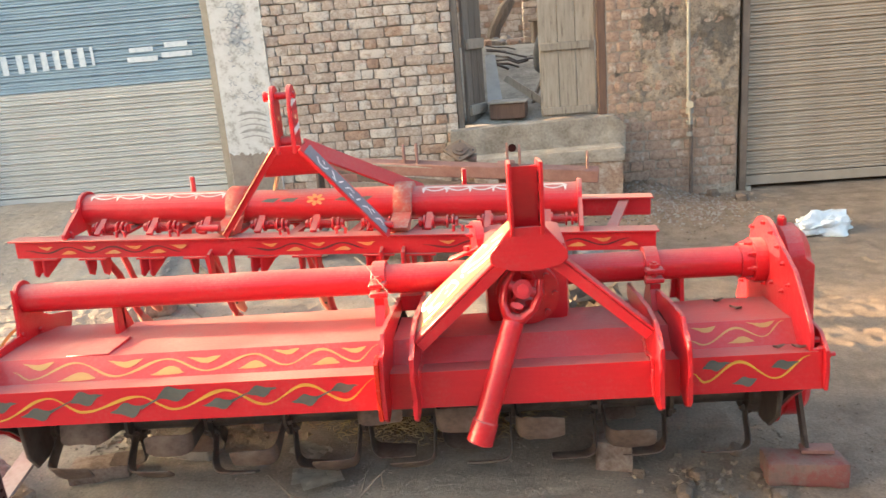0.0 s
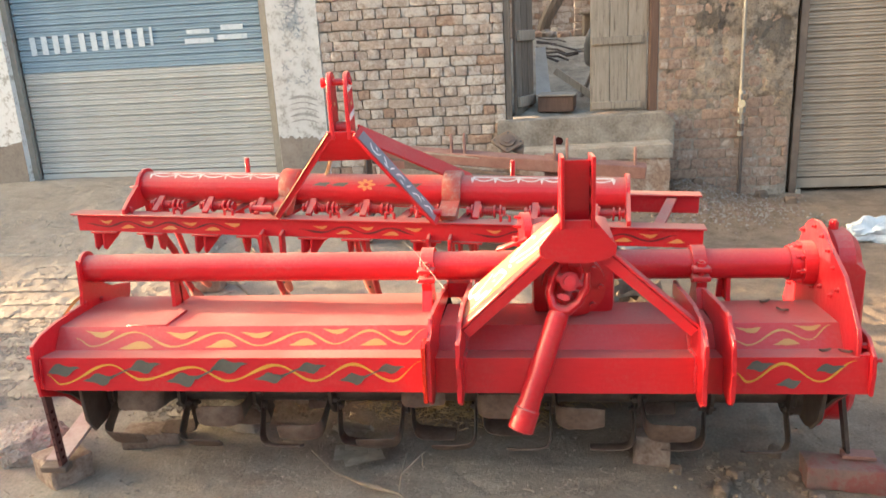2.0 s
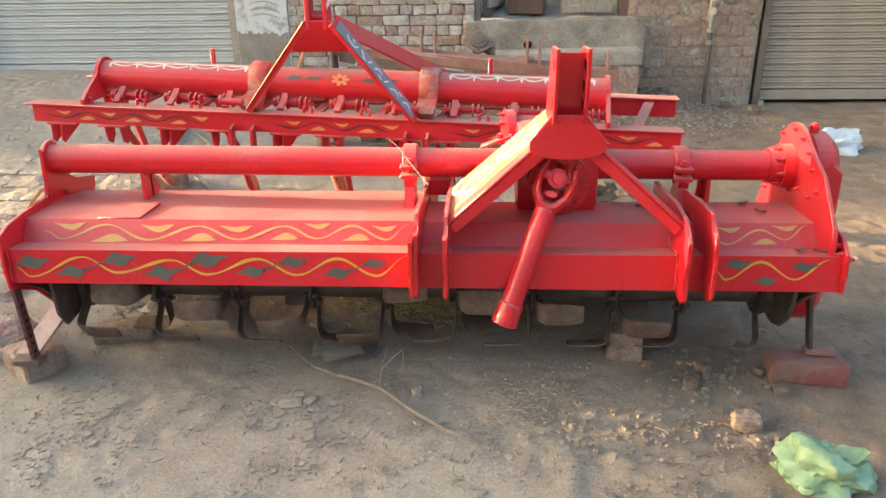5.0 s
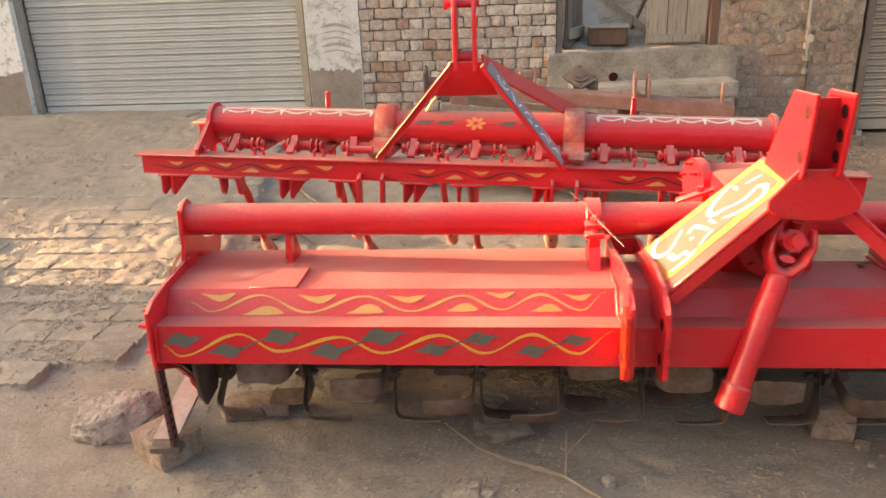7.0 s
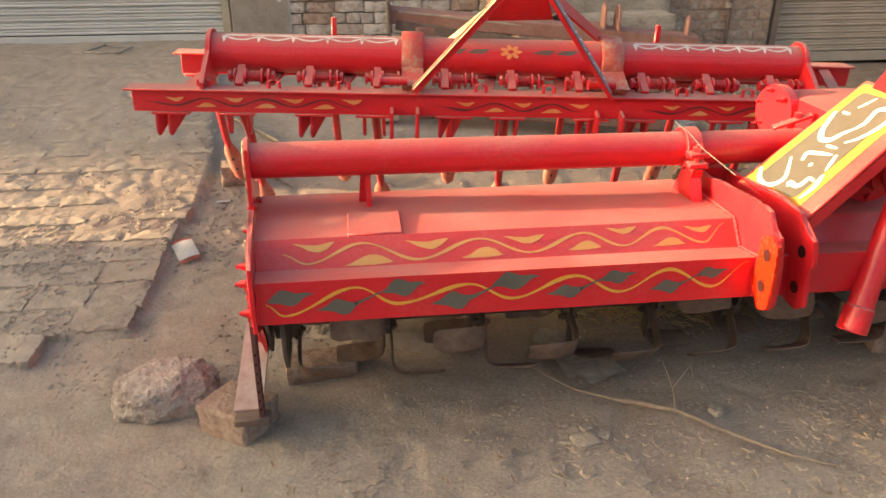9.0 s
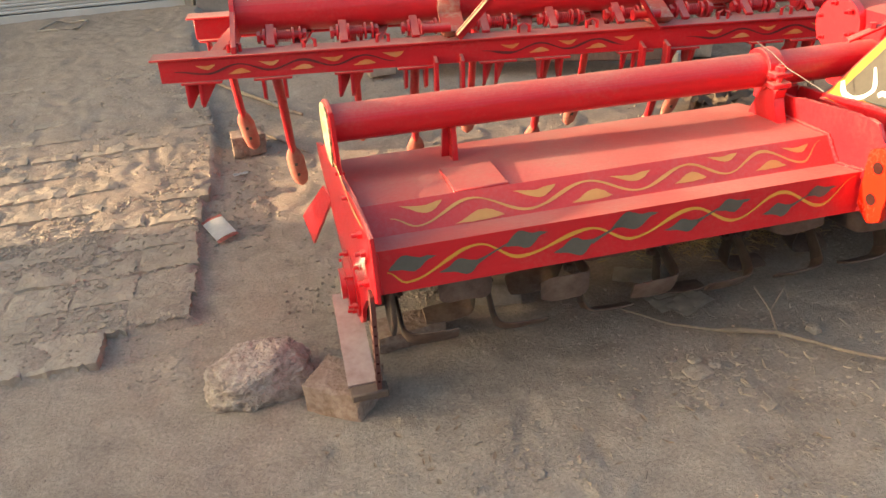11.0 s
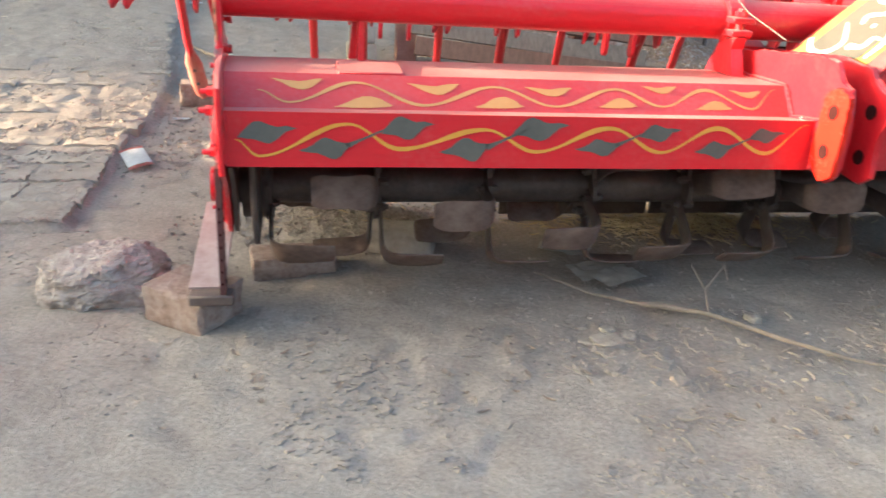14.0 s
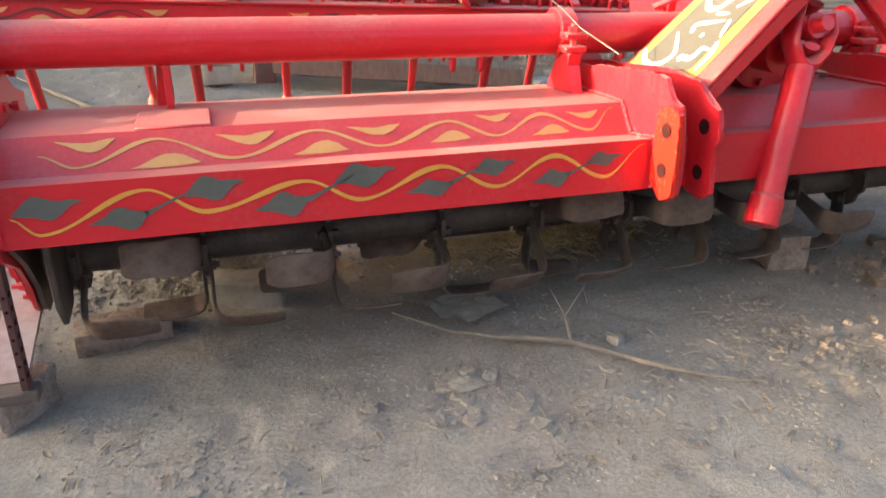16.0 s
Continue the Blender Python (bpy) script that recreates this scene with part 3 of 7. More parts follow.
def brick_mesh(name, length, height, depth, material, seed, wear=0.005):
    """One hand-made brick with broken, rounded arrises; its face looks to -y."""
    rnd = random.Random(seed)
    bm = bmesh.new()
    nx, nz = (6 if length > 0.15 else 4), 3
    off = Vector((seed * 1.9, seed * 0.7, 0))
    face = []
    for a in range(nx + 1):
        col = []
        for b in range(nz + 1):
            rim = (a in (0, nx)) + (b in (0, nz))
            x, z = length * (a / nx - 0.5), height * (b / nz - 0.5)
            y = -0.004 + 0.0025 * rim + 0.003 * (rim > 1) + 0.006 * noise.noise(Vector((x * 16, z * 16, 0)) + off) + rnd.uniform(-0.0015, 0.0015)
            pull = 1 - (0.016 if rim > 1 else 0.0)
            col.append(bm.verts.new((x * pull + rnd.uniform(-wear, wear) * 0.7, y, z * (pull if rim < 2 else 0.975) + rnd.uniform(-wear, wear) * 0.7)))
        face.append(col)
    for a in range(nx):
        for b in range(nz):
            bm.faces.new((face[a][b], face[a + 1][b], face[a + 1][b + 1], face[a][b + 1]))
    rim = [face[a][0] for a in range(nx + 1)] + [face[nx][b] for b in range(1, nz + 1)] + [face[a][nz] for a in range(nx - 1, -1, -1)] + [face[0][b] for b in range(nz - 1, 0, -1)]
    back = [bm.verts.new((v.co.x, depth, v.co.z)) for v in rim]
    for k in range(len(rim)):
        q = (k + 1) % len(rim)
        bm.faces.new((rim[q], rim[k], back[k], back[q]))
    bmesh.ops.recalc_face_normals(bm, faces=bm.faces[:])
    return finish(name, bm, material, 35)


COURSE, LONG, SHORT = 0.086, 0.232, 0.112
STRETCHERS = [brick_mesh("brick", LONG - 0.009, 0.078, 0.05, BRICK, 20 + i) for i in range(9)]
HEADERS = [brick_mesh("brick", SHORT - 0.009, 0.078, 0.05, BRICK, 40 + i) for i in range(8)]
STRETCHERS_WARM = [brick_mesh("brick", LONG - 0.010, 0.077, 0.05, BRICK_WARM, 60 + i) for i in range(4)]
HEADERS_WARM = [brick_mesh("brick", SHORT - 0.010, 0.077, 0.05, BRICK_WARM, 70 + i) for i in range(4)]


def lay_bricks(wall, x0, x1, z0, z1, seed, keep=None, warm=0.12, face=WALL_Y):
    """Courses of stretchers and headers, as uneven as earth mortar leaves them."""
    rnd = random.Random(seed)
    z, row = z0 + COURSE / 2, 0
    while z < z1:
        x = x0
        header = row % 2 == 1
        while x < x1 - 0.03:
            odd = rnd.random() < 0.07
            short = header != odd
            size = SHORT if short else LONG
            if x == x0:
                # a cut brick at the row's start keeps the upright joints from lining up
                short, size = True, SHORT * (rnd.uniform(0.55, 0.8) if header else rnd.uniform(0.9, 1.25))
            room = x1 - x
            if room < size + 0.02:
                short, size = room < LONG * 0.8, room
            nominal = SHORT if short else LONG
            cx = x + size / 2
            if keep is None or keep(cx, z):
                red = rnd.random() < (warm if z > 0.95 else min(1.0, warm * 4))
                me = rnd.choice((HEADERS_WARM if red else HEADERS) if short else (STRETCHERS_WARM if red else STRETCHERS))
                m = pose(cx + rnd.uniform(-0.003, 0.003), face + 0.006 + rnd.uniform(-0.006, 0.007), z + rnd.uniform(-0.004, 0.004), 0, rnd.uniform(-1.8, 1.8), 0)
                piece("brick", me, wall, m @ Matrix.Diagonal((size / nominal, 1, 1, 1)))
            x += size
        z += COURSE
        row += 1


# ---- roller shutters ----
PITCH = 0.107


def slat_mesh(name, length, material):
    bm = bmesh.new()
    # flat lands parted by one deep seam, one narrow groove and two shallow ones
    prof = [(0.014, 0.0), (0.002, 0.003), (-0.010, 0.008), (-0.012, 0.020), (-0.010, 0.026), (-0.005, 0.028), (-0.010, 0.031), (-0.012, 0.038), (-0.011, 0.047), (0.004, 0.050), (0.005, 0.053), (-0.010, 0.058), (-0.012, 0.068), (-0.010, 0.074), (-0.005, 0.076), (-0.010, 0.079), (-0.012, 0.087), (-0.010, 0.096), (0.012, 0.099), (0.014, 0.107)]
    prof = prof + [(y + 0.0025, z) for y, z in reversed(prof)]
    plate(bm, prof, lambda a, b, c: (c, a, b), length)
    return finish(name, bm, material, 50)


def shutter(name, x0, x1, y, z0, z1, material, label, band=None):
    t = thing(name, (x0 + x1) / 2, y, z0, label, "roller shutter", kind="structure")
    plain = slat_mesh("slat", x1 - x0 - 0.02, material)
    blue = slat_mesh("slat", x1 - x0 - 0.02, SLAT_BLUE) if band else plain
    n = int((z1 - z0 - 0.09) / PITCH)
    for i in range(n):
        z = z0 + 0.09 + i * PITCH
        piece("slat", blue if band and band < z + PITCH / 2 else plain, t, Matrix.Translation((x0 + 0.01, y, z)))
    bm = bmesh.new()
    box(bm, (x0 + 0.01, y - 0.018, z0), (x1 - 0.01, y + 0.012, z0 + 0.086), 0.004)
    part("bottom_rail", bm, material, t, "folded sheet bottom rail")
    for xa, xb in ((x0 - 0.058, x0 + 0.004), (x1 - 0.004, x1 + 0.058)):
        bm = bmesh.new()
        box(bm, (xa, y - 0.075, z0 - 0.05), (xb, y - 0.022, z1), 0.004)
        part("guide_rail", bm, RAIL_BROWN if material is SLAT_BROWN else PIPE, t, "steel side channel")
    return t


shutter("shutter_1", -3.17, -0.74, 4.70, 0.335, 2.75, SLAT, "grey ribbed steel roller shutter, closed, with a blue painted band", 1.34)
shutter("shutter_2", 3.93, 6.65, 4.66, 0.085, 2.75, SLAT_BROWN, "dusty brown ribbed steel roller shutter, closed and padlocked")


def shutter_marks():
    """White lettering on the blue band, as plain bars of its size."""
    marks = thing("sign_bars", -2.0, 4.69, 1.6, "white painted lettering on the blue shutter band", "sign", kind="structure")
    y, z0, hh = 4.70 - 0.0165, 1.552, 0.165
    x = -3.03
    for i in range(11):
        bm = bmesh.new()
        w = 0.058 if i != 10 else 0.026
        zz = z0 + 0.0035 * i
        box(bm, (x, y - 0.002, zz), (x + w, y + 0.001, zz + hh))
        part("bar", bm, WHITE_FADED, marks, smooth=0)
        x += w + (0.059 if i != 3 else 0.089)
    for xa, xb, za, zb in ((-1.50, -1.22, 1.585, 1.63), (-1.18, -0.90, 1.605, 1.65), (-1.47, -1.25, 1.67, 1.71), (-1.14, -0.93, 1.69, 1.735)):
        bm = bmesh.new()
        box(bm, (xa, y - 0.002, za), (xb, y + 0.001, zb))
        part("bar", bm, WHITE_FADED, marks, smooth=0)


shutter_marks()
# unseen walls added to stop sun leaking in round the shutters
for nm, xa, xb in (("wall_lightstop_grey_shutter", -3.30, -0.58), ("wall_lightstop_brown_shutter", 3.76, 6.80)):
    wall_block(nm, xa, xb, 0.0, 2.85, PLASTER_BARE, "unseen added wall stopping light behind a shutter", WALL_Y + 0.345, WALL_Y + 0.50)

# ---- doorway ----
DOOR_L, DOOR_R, SILL = 1.43, 2.73, 0.80


def doorway():
    bm = bmesh.new()
    box(bm, (DOOR_L, WALL_Y + 0.02, SILL - 0.02), (DOOR_L + 0.055, WALL_Y + 0.12, 2.75), 0.005)
    t = thing("door_1", (DOOR_L + DOOR_R) / 2, WALL_Y + 0.06, SILL, "weathered double plank door, one leaf shut and one open inward", "door", kind="structure")
    part("door_frame", bm, WOOD_DARK, t, "grey-brown wooden door post")
    bm = bmesh.new()
    box(bm, (DOOR_R - 0.07, WALL_Y + 0.005, SILL - 0.0), (DOOR_R, WALL_Y + 0.12, 2.75), 0.005)
    part("door_frame", bm, WOOD_FRAME, t, "brown wooden door post")
    bm = bmesh.new()
    box(bm, (DOOR_L, WALL_Y + 0.015, 2.68), (DOOR_R, WALL_Y + 0.125, 2.75), 0.005)
    part("door_frame", bm, WOOD_FRAME, t, "brown wooden head of the frame")
    # the shut leaf: planks and three battens
    x = 2.165
    for i, w in enumerate((0.165, 0.15, 0.165)):
        bm = bmesh.new()
        box(bm, (x + 0.003, WALL_Y + 0.055, SILL + 0.03), (x + w - 0.003, WALL_Y + 0.085, 2.66), 0.003)
        part("plank", bm, WOOD_OLD, t, "grey weathered plank")
        x += w
    for z in (0.875, 1.42, 2.2):
        bm = bmesh.new()
        box(bm, (2.175, WALL_Y + 0.03, z - 0.032), (2.60, WALL_Y + 0.0545, z + 0.032), 0.004)
        part("batten", bm, WOOD_OLD, t, "pale wooden batten")
    # the open leaf, turned into the yard behind; its darker wood imitates shade there
    m = Matrix.Translation((1.50, WALL_Y + 0.09, 0)) @ Matrix.Rotation(radians(66), 4, "Z")
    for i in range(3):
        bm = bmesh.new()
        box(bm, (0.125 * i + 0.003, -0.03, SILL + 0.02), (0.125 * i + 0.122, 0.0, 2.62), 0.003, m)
        part("plank", bm, WOOD_DARK, t, "grey plank coloured darker for the shade indoors")
    for z in (0.93, 1.5, 2.2):
        bm = bmesh.new()
        box(bm, (0.02, -0.06, z - 0.045), (0.36, -0.031, z + 0.045), 0.004, m)
        part("batten", bm, WOOD_OLD, t)
    return t


doorway()


def rough_block(bm, lo, hi, rag, seed, lift, step=0.045):
    """A cast or built-up block whose faces and edges have worn uneven; lift raises its top along x."""
    size = [h - l for l, h in zip(lo, hi)]
    n = [max(2, int(s / step)) for s in size]
    cells = {}

    def vert(i, j, k):
        key = (i, j, k)
        if key not in cells:
            p = Vector([lo[q] + size[q] * v / n[q] for q, v in enumerate(key)])
            out = Vector([(v == n[q]) - (v == 0) for q, v in enumerate(key)])
            edge = sum(abs(v) for v in out)
            off = Vector((seed * 3.1, seed * 1.7, 0))
            amount = rag * (noise.noise(p * 6 + off) + 0.6 * noise.noise(p * 17 + off)) - (rag * (0.35 + 0.6 * abs(noise.noise(p * 9 + off))) if edge > 1 else 0.0)
            p += out * amount
            p.z += lift(p.x) * k / n[2]
            cells[key] = bm.verts.new(p)
        return cells[key]
    for q in range(3):
        u, v = [w for w in range(3) if w != q]
        for side in (0, n[q]):
            for i in range(n[u]):
                for j in range(n[v]):
                    quad = []
                    for di, dj in ((0, 0), (1, 0), (1, 1), (0, 1)):
                        key = [0, 0, 0]
                        key[q], key[u], key[v] = side, i + di, j + dj
                        quad.append(vert(*key))
                    bm.faces.new(quad)
    bmesh.ops.recalc_face_normals(bm, faces=bm.faces[:])
    return bm


def doorstep():
    t = thing("doorstep", 2.1, 4.3, 0.1, "worn cement doorstep with a drain hole under the raised door", "step", kind="structure")
    bm = bmesh.new()
    rough_block(bm, (1.36, WALL_Y - 0.15, 0.50), (2.86, WALL_Y + 0.06, 0.785), 0.0065, 3, lambda x: 0.036 * (x - 1.34) / 1.5 - 0.10 * smooth(2.76, 2.87, x + 0.05 * noise.noise(Vector((x * 30, 2, 2)))), 0.022)
    part("sill_beam", bm, CONCRETE_GREY, t, "rough cement sill", 28)
    bm = bmesh.new()
    rough_block(bm, (1.52, WALL_Y - 0.45, 0.475), (2.80, WALL_Y - 0.152, 0.575), 0.0055, 9, lambda x: 0.02 * (x - 1.45) - 0.012, 0.022)
    part("tread_block", bm, CONCRETE, t, "worn cement tread with broken edge", 28)
    bm = bmesh.new()
    rough_block(bm, (1.55, WALL_Y - 0.435, 0.04), (2.78, WALL_Y - 0.16, 0.48), 0.011, 14, lambda x: 0.0)
    part("brick_core", bm, BRICK_WARM, t, "crumbling pinkish brick core of the step", 40)
    # drain mouth: a flat dark disc painted in place of a shaded opening
    bm = bmesh.new()
    rod(bm, (1.885, WALL_Y - 0.158, 0.605), (1.885, WALL_Y - 0.14, 0.605), 0.036, n=18)
    part("drain_hole", bm, HOLE_SHADE, t, "dark disc for the shade in a drain mouth")
    return t


doorstep()


# ---- the yard seen through the doorway ----
yard_walls = {}


def back_yard():
    xs = [-1.0 + 0.12 * i for i in range(56)]
    ys = [WALL_Y + 0.12 + 0.12 * j for j in range(46)]
    verts = [(x, y, 0.775 + 0.262 * (min(y, 7.1) - 4.6) + 0.03 * noise.noise(Vector((x * 2, y * 2, 9))) + 0.02 * noise.noise(Vector((x * 7, y * 7, 9)))) for y in ys for x in xs]
    w = len(xs)
    faces = [(j * w + i, j * w + i + 1, (j + 1) * w + i + 1, (j + 1) * w + i) for j in range(len(ys) - 1) for i in range(w - 1)]
    me = bpy.data.meshes.new("yard_floor")
    me.from_pydata(verts, [], faces)
    me.materials.append(surface("grey_yard_dust", ((0.34, (0.15, 0.130, 0.108)), (0.5, (0.26, 0.232, 0.196)), (0.66, (0.36, 0.325, 0.278))), 6, (0.9, 0.97), 32, 1.0, 0.03, spec=0.15))
    me.polygons.foreach_set("use_smooth", [True] * len(me.polygons))
    tagged(new("yard_floor", me), "grey earth floor of the yard behind the door", "ground", kind="structure")
    # side walls are out of view; the left one keeps sun off the yard
    for nm, lo, hi in (("wall_yard_back", (-1.1, 9.9, 0.5), (5.6, 10.1, 3.0)), ("wall_yard_left_sunstop", (-1.1, 4.9, 0.3), (-0.9, 9.9, 2.7)), ("wall_yard_right", (5.4, 4.9, 0.3), (5.6, 9.9, 2.2))):
        bm = bmesh.new()
        box(bm, lo, hi)
        yard_walls[nm] = alone(nm, bm, MORTAR, "rough brick wall round the back yard", "wall", kind="structure", smooth=0)

    def z_at(y):
        return 0.775 + 0.262 * (min(y, 7.1) - 4.6)
    bm = bmesh.new()
    m = pose(1.89, 4.87, z_at(4.87) + 0.085, 0, 0, -9)
    box(bm, (-0.16, -0.13, -0.11), (0.16, 0.13, 0.03), 0.008, m)
    t = thing("crate", 1.89, 4.87, z_at(4.87), "low brown wooden crate with a pale lid inside the doorway", "crate")
    part("body", bm, WOOD_FRAME, t)
    bm = bmesh.new()
    box(bm, (-0.175, -0.15, 0.0305), (0.175, 0.15, 0.048), 0.004, m)
    part("lid", bm, CONCRETE, t, "pale dusty lid")
    # a pale board leaning beside the open leaf, and a dark tarpaulin behind the shut one
    bm = bmesh.new()
    plate(bm, [(0.0, 0.0), (0.14, 0.0), (0.10, 0.52), (0.0, 0.52)], lambda a, b, c: (1.70 + a, 5.0 + b * 0.95 + c, 0.93 + b * 0.86 + 0.02 * a), 0.015)
    alone("board", bm, CLOTH, "pale dusty board leaning inside the open door", "board")
    bm = bmesh.new()
    bmesh.ops.create_icosphere(bm, subdivisions=3, radius=0.5)
    for v in bm.verts:
        k = 1 + 0.35 * noise.noise(v.co * 3)
        v.co = Vector((2.29 + v.co.x * 0.24 * k, 5.3 + v.co.y * 0.25 * k, 1.42 + v.co.z * 0.42 * k + 0.9 * (v.co.x * 0.24)))
    alone("tarpaulin", bm, TARP, "folded dark grey tarpaulin hanging behind the door leaf", "tarpaulin")
    bm = bmesh.new()
    box(bm, (2.30, 7.4, 1.42), (2.75, 7.8, 1.70), 0.01)
    t = thing("low_table", 2.5, 7.6, 1.5, "dark low table at the back of the yard", "table")
    part("body", bm, WOOD_DARK, t)
    bm = bmesh.new()
    box(bm, (2.26, 7.36, 1.7005), (2.79, 7.84, 1.725), 0.005)
    part("tabletop", bm, WOOD_OLD, t, "pale dusty top")
    bm = bmesh.new()
    bar(bm, (1.88, 5.06, 1.17), (2.35, 4.96, 0.83), 0.05, 0.06)
    alone("prop_plank", bm, WOOD_OLD, "grey plank propped inside the doorway", "plank")
    bm = bmesh.new()
    bar(bm, (2.36, 5.25, 1.42), (2.10, 5.12, 0.86), 0.022, 0.03)
    alone("prop_plank", bm, WOOD_DARK, "dark plank leaning behind the door leaf", "plank")
    # slack hoses and branches lying in a tangle
    for q in range(7):
        rr = random.Random(60 + q)
        y = 6.0 + 0.12 * q
        pts = [Vector((1.72 + 0.11 * i, y + rr.uniform(-0.08, 0.08), z_at(y) + 0.03 + 0.08 * max(0, 3 - i) / 3 + rr.uniform(0.0, 0.05))) for i in range(3 + q % 5)]
        bm = bmesh.new()
        sweep(bm, pts, 0.014 - 0.001 * q, 7)
        alone("hose", bm, STEEL_DARK, "dark hose lying slack on the yard floor", "hose", "hoses in the yard")
    rnd = random.Random(8)
    for i in range(34):
        x, y = rnd.gauss(1.95, 0.30), rnd.uniform(7.3, 9.2)
        s = rnd.uniform(0.08, 0.24)
        stone("rubble_block", x, y, z_at(y) + s * 0.2, s, s * rnd.uniform(0.5, 0.9), s * rnd.uniform(0.4, 0.8), 300 + i, STONE if i % 3 else BRICK_WARM, "broken brick and stone heaped in the back yard", "rubble", "rubble in the yard", 1)
    bm = bmesh.new()
    sweep(bm, [(1.78, 8.0, 1.45), (1.86, 8.0, 1.68), (1.98, 8.02, 1.88), (2.08, 8.05, 2.0)], [0.08, 0.075, 0.085, 0.06], 9)
    alone("tree_trunk", bm, WOOD_DARK, "dark leaning trunk at the back of the yard", "trunk")


def brick_pillar():
    t = thing("brick_pillar", 2.45, 8.6, 1.45, "rough brick pillar at the back of the yard", "pillar", kind="structure")
    rnd = random.Random(44)
    for row in range(18):
        for k in range(2):
            x = 2.24 + 0.12 * (row % 2) * (1 if k else 0) + (0.24 if k else 0.0)
            w = 0.115 if (row % 2 and k == 0) else 0.23
            bm = bmesh.new()
            box(bm, (x + 0.004, 8.45 + rnd.uniform(-0.01, 0.01), 1.36 + row * 0.09), (x + w - 0.004, 8.7, 1.36 + row * 0.09 + 0.078), 0.006)
            part("brick", bm, BRICK, t)


def stone_mesh(name, a, b, c, seed, material, cuts=2, rough=0.28):
    bm = bmesh.new()
    bmesh.ops.create_icosphere(bm, subdivisions=cuts + 1, radius=0.5)
    off = Vector((seed * 1.37, seed * 0.71, seed * 0.29))
    for v in bm.verts:
        d = v.co.normalized()
        k = 1 + rough * noise.noise(d * 1.3 + off) + rough * 0.45 * noise.noise(d * 3.5 + off) + rough * 0.18 * noise.noise(d * 9 + off)
        q = d * 0.5 * k
        if cuts >= 4:
            q *= 1.02 - 0.05 * abs(noise.noise(d * 9 + off)) - 0.05 * abs(noise.noise(d * 21 + off)) - 0.03 * abs(noise.noise(d * 40 + off))
        else:
            q = Vector([math.copysign(min(abs(t), 0.40 + 0.08 * noise.noise(off + d * 2)), t) for t in q])
        v.co = Vector((q.x * a, q.y * b, q.z * c)) * 1.15
    return finish(name, bm, material, 32)


def stone(name, x, y, z, a, b, c, seed, material=None, label="", category="stone", group="", cuts=2, turn=None, rough=0.28):
    ob = new(name, stone_mesh(name, a, b, c, seed, material or STONE, cuts, rough))
    ob.matrix_basis = pose(x, y, z, 0, 0, (seed * 47) % 360 if turn is None else turn)
    return tagged(ob, label, category, group)


back_yard()
brick_pillar()


# ---- pipe and valve on the wall ----
def wall_pipe():
    t = thing("water_pipe", 3.42, WALL_Y - 0.04, 0.1, "thin dusty standpipe with a gate valve on the wall", "pipe", kind="structure")
    y = WALL_Y - 0.045
    bm = bmesh.new()
    sweep(bm, [(3.435, y, 0.03), (3.432, y, 0.55), (3.425, y, 0.72)], 0.017, 12)
    part("pipe", bm, IRON, t)
    bm = bmesh.new()
    sweep(bm, [(3.425, y, 0.72), (3.41, y, 0.9), (3.405, y, 1.9), (3.40, y, 2.7)], 0.015, 12)
    part("pipe", bm, PIPE, t)
    for z, r, h in ((0.60, 0.027, 0.04), (0.70, 0.028, 0.035), (0.80, 0.034, 0.05), (0.855, 0.03, 0.04), (0.945, 0.026, 0.03)):
        bm = bmesh.new()
        rod(bm, (3.42, y, z - h / 2), (3.42, y, z + h / 2), r, n=8)
        part("coupling", bm, PIPE, t)
    bm = bmesh.new()
    rod(bm, (3.42, y - 0.02, 0.85), (3.405, y - 0.075, 0.86), 0.018, n=10)
    rod(bm, (3.405, y - 0.075, 0.86), (3.40, y - 0.085, 0.86), 0.032, n=14)
    part("valve_handle", bm, PIPE, t, "small round valve handle")


wall_pipe()


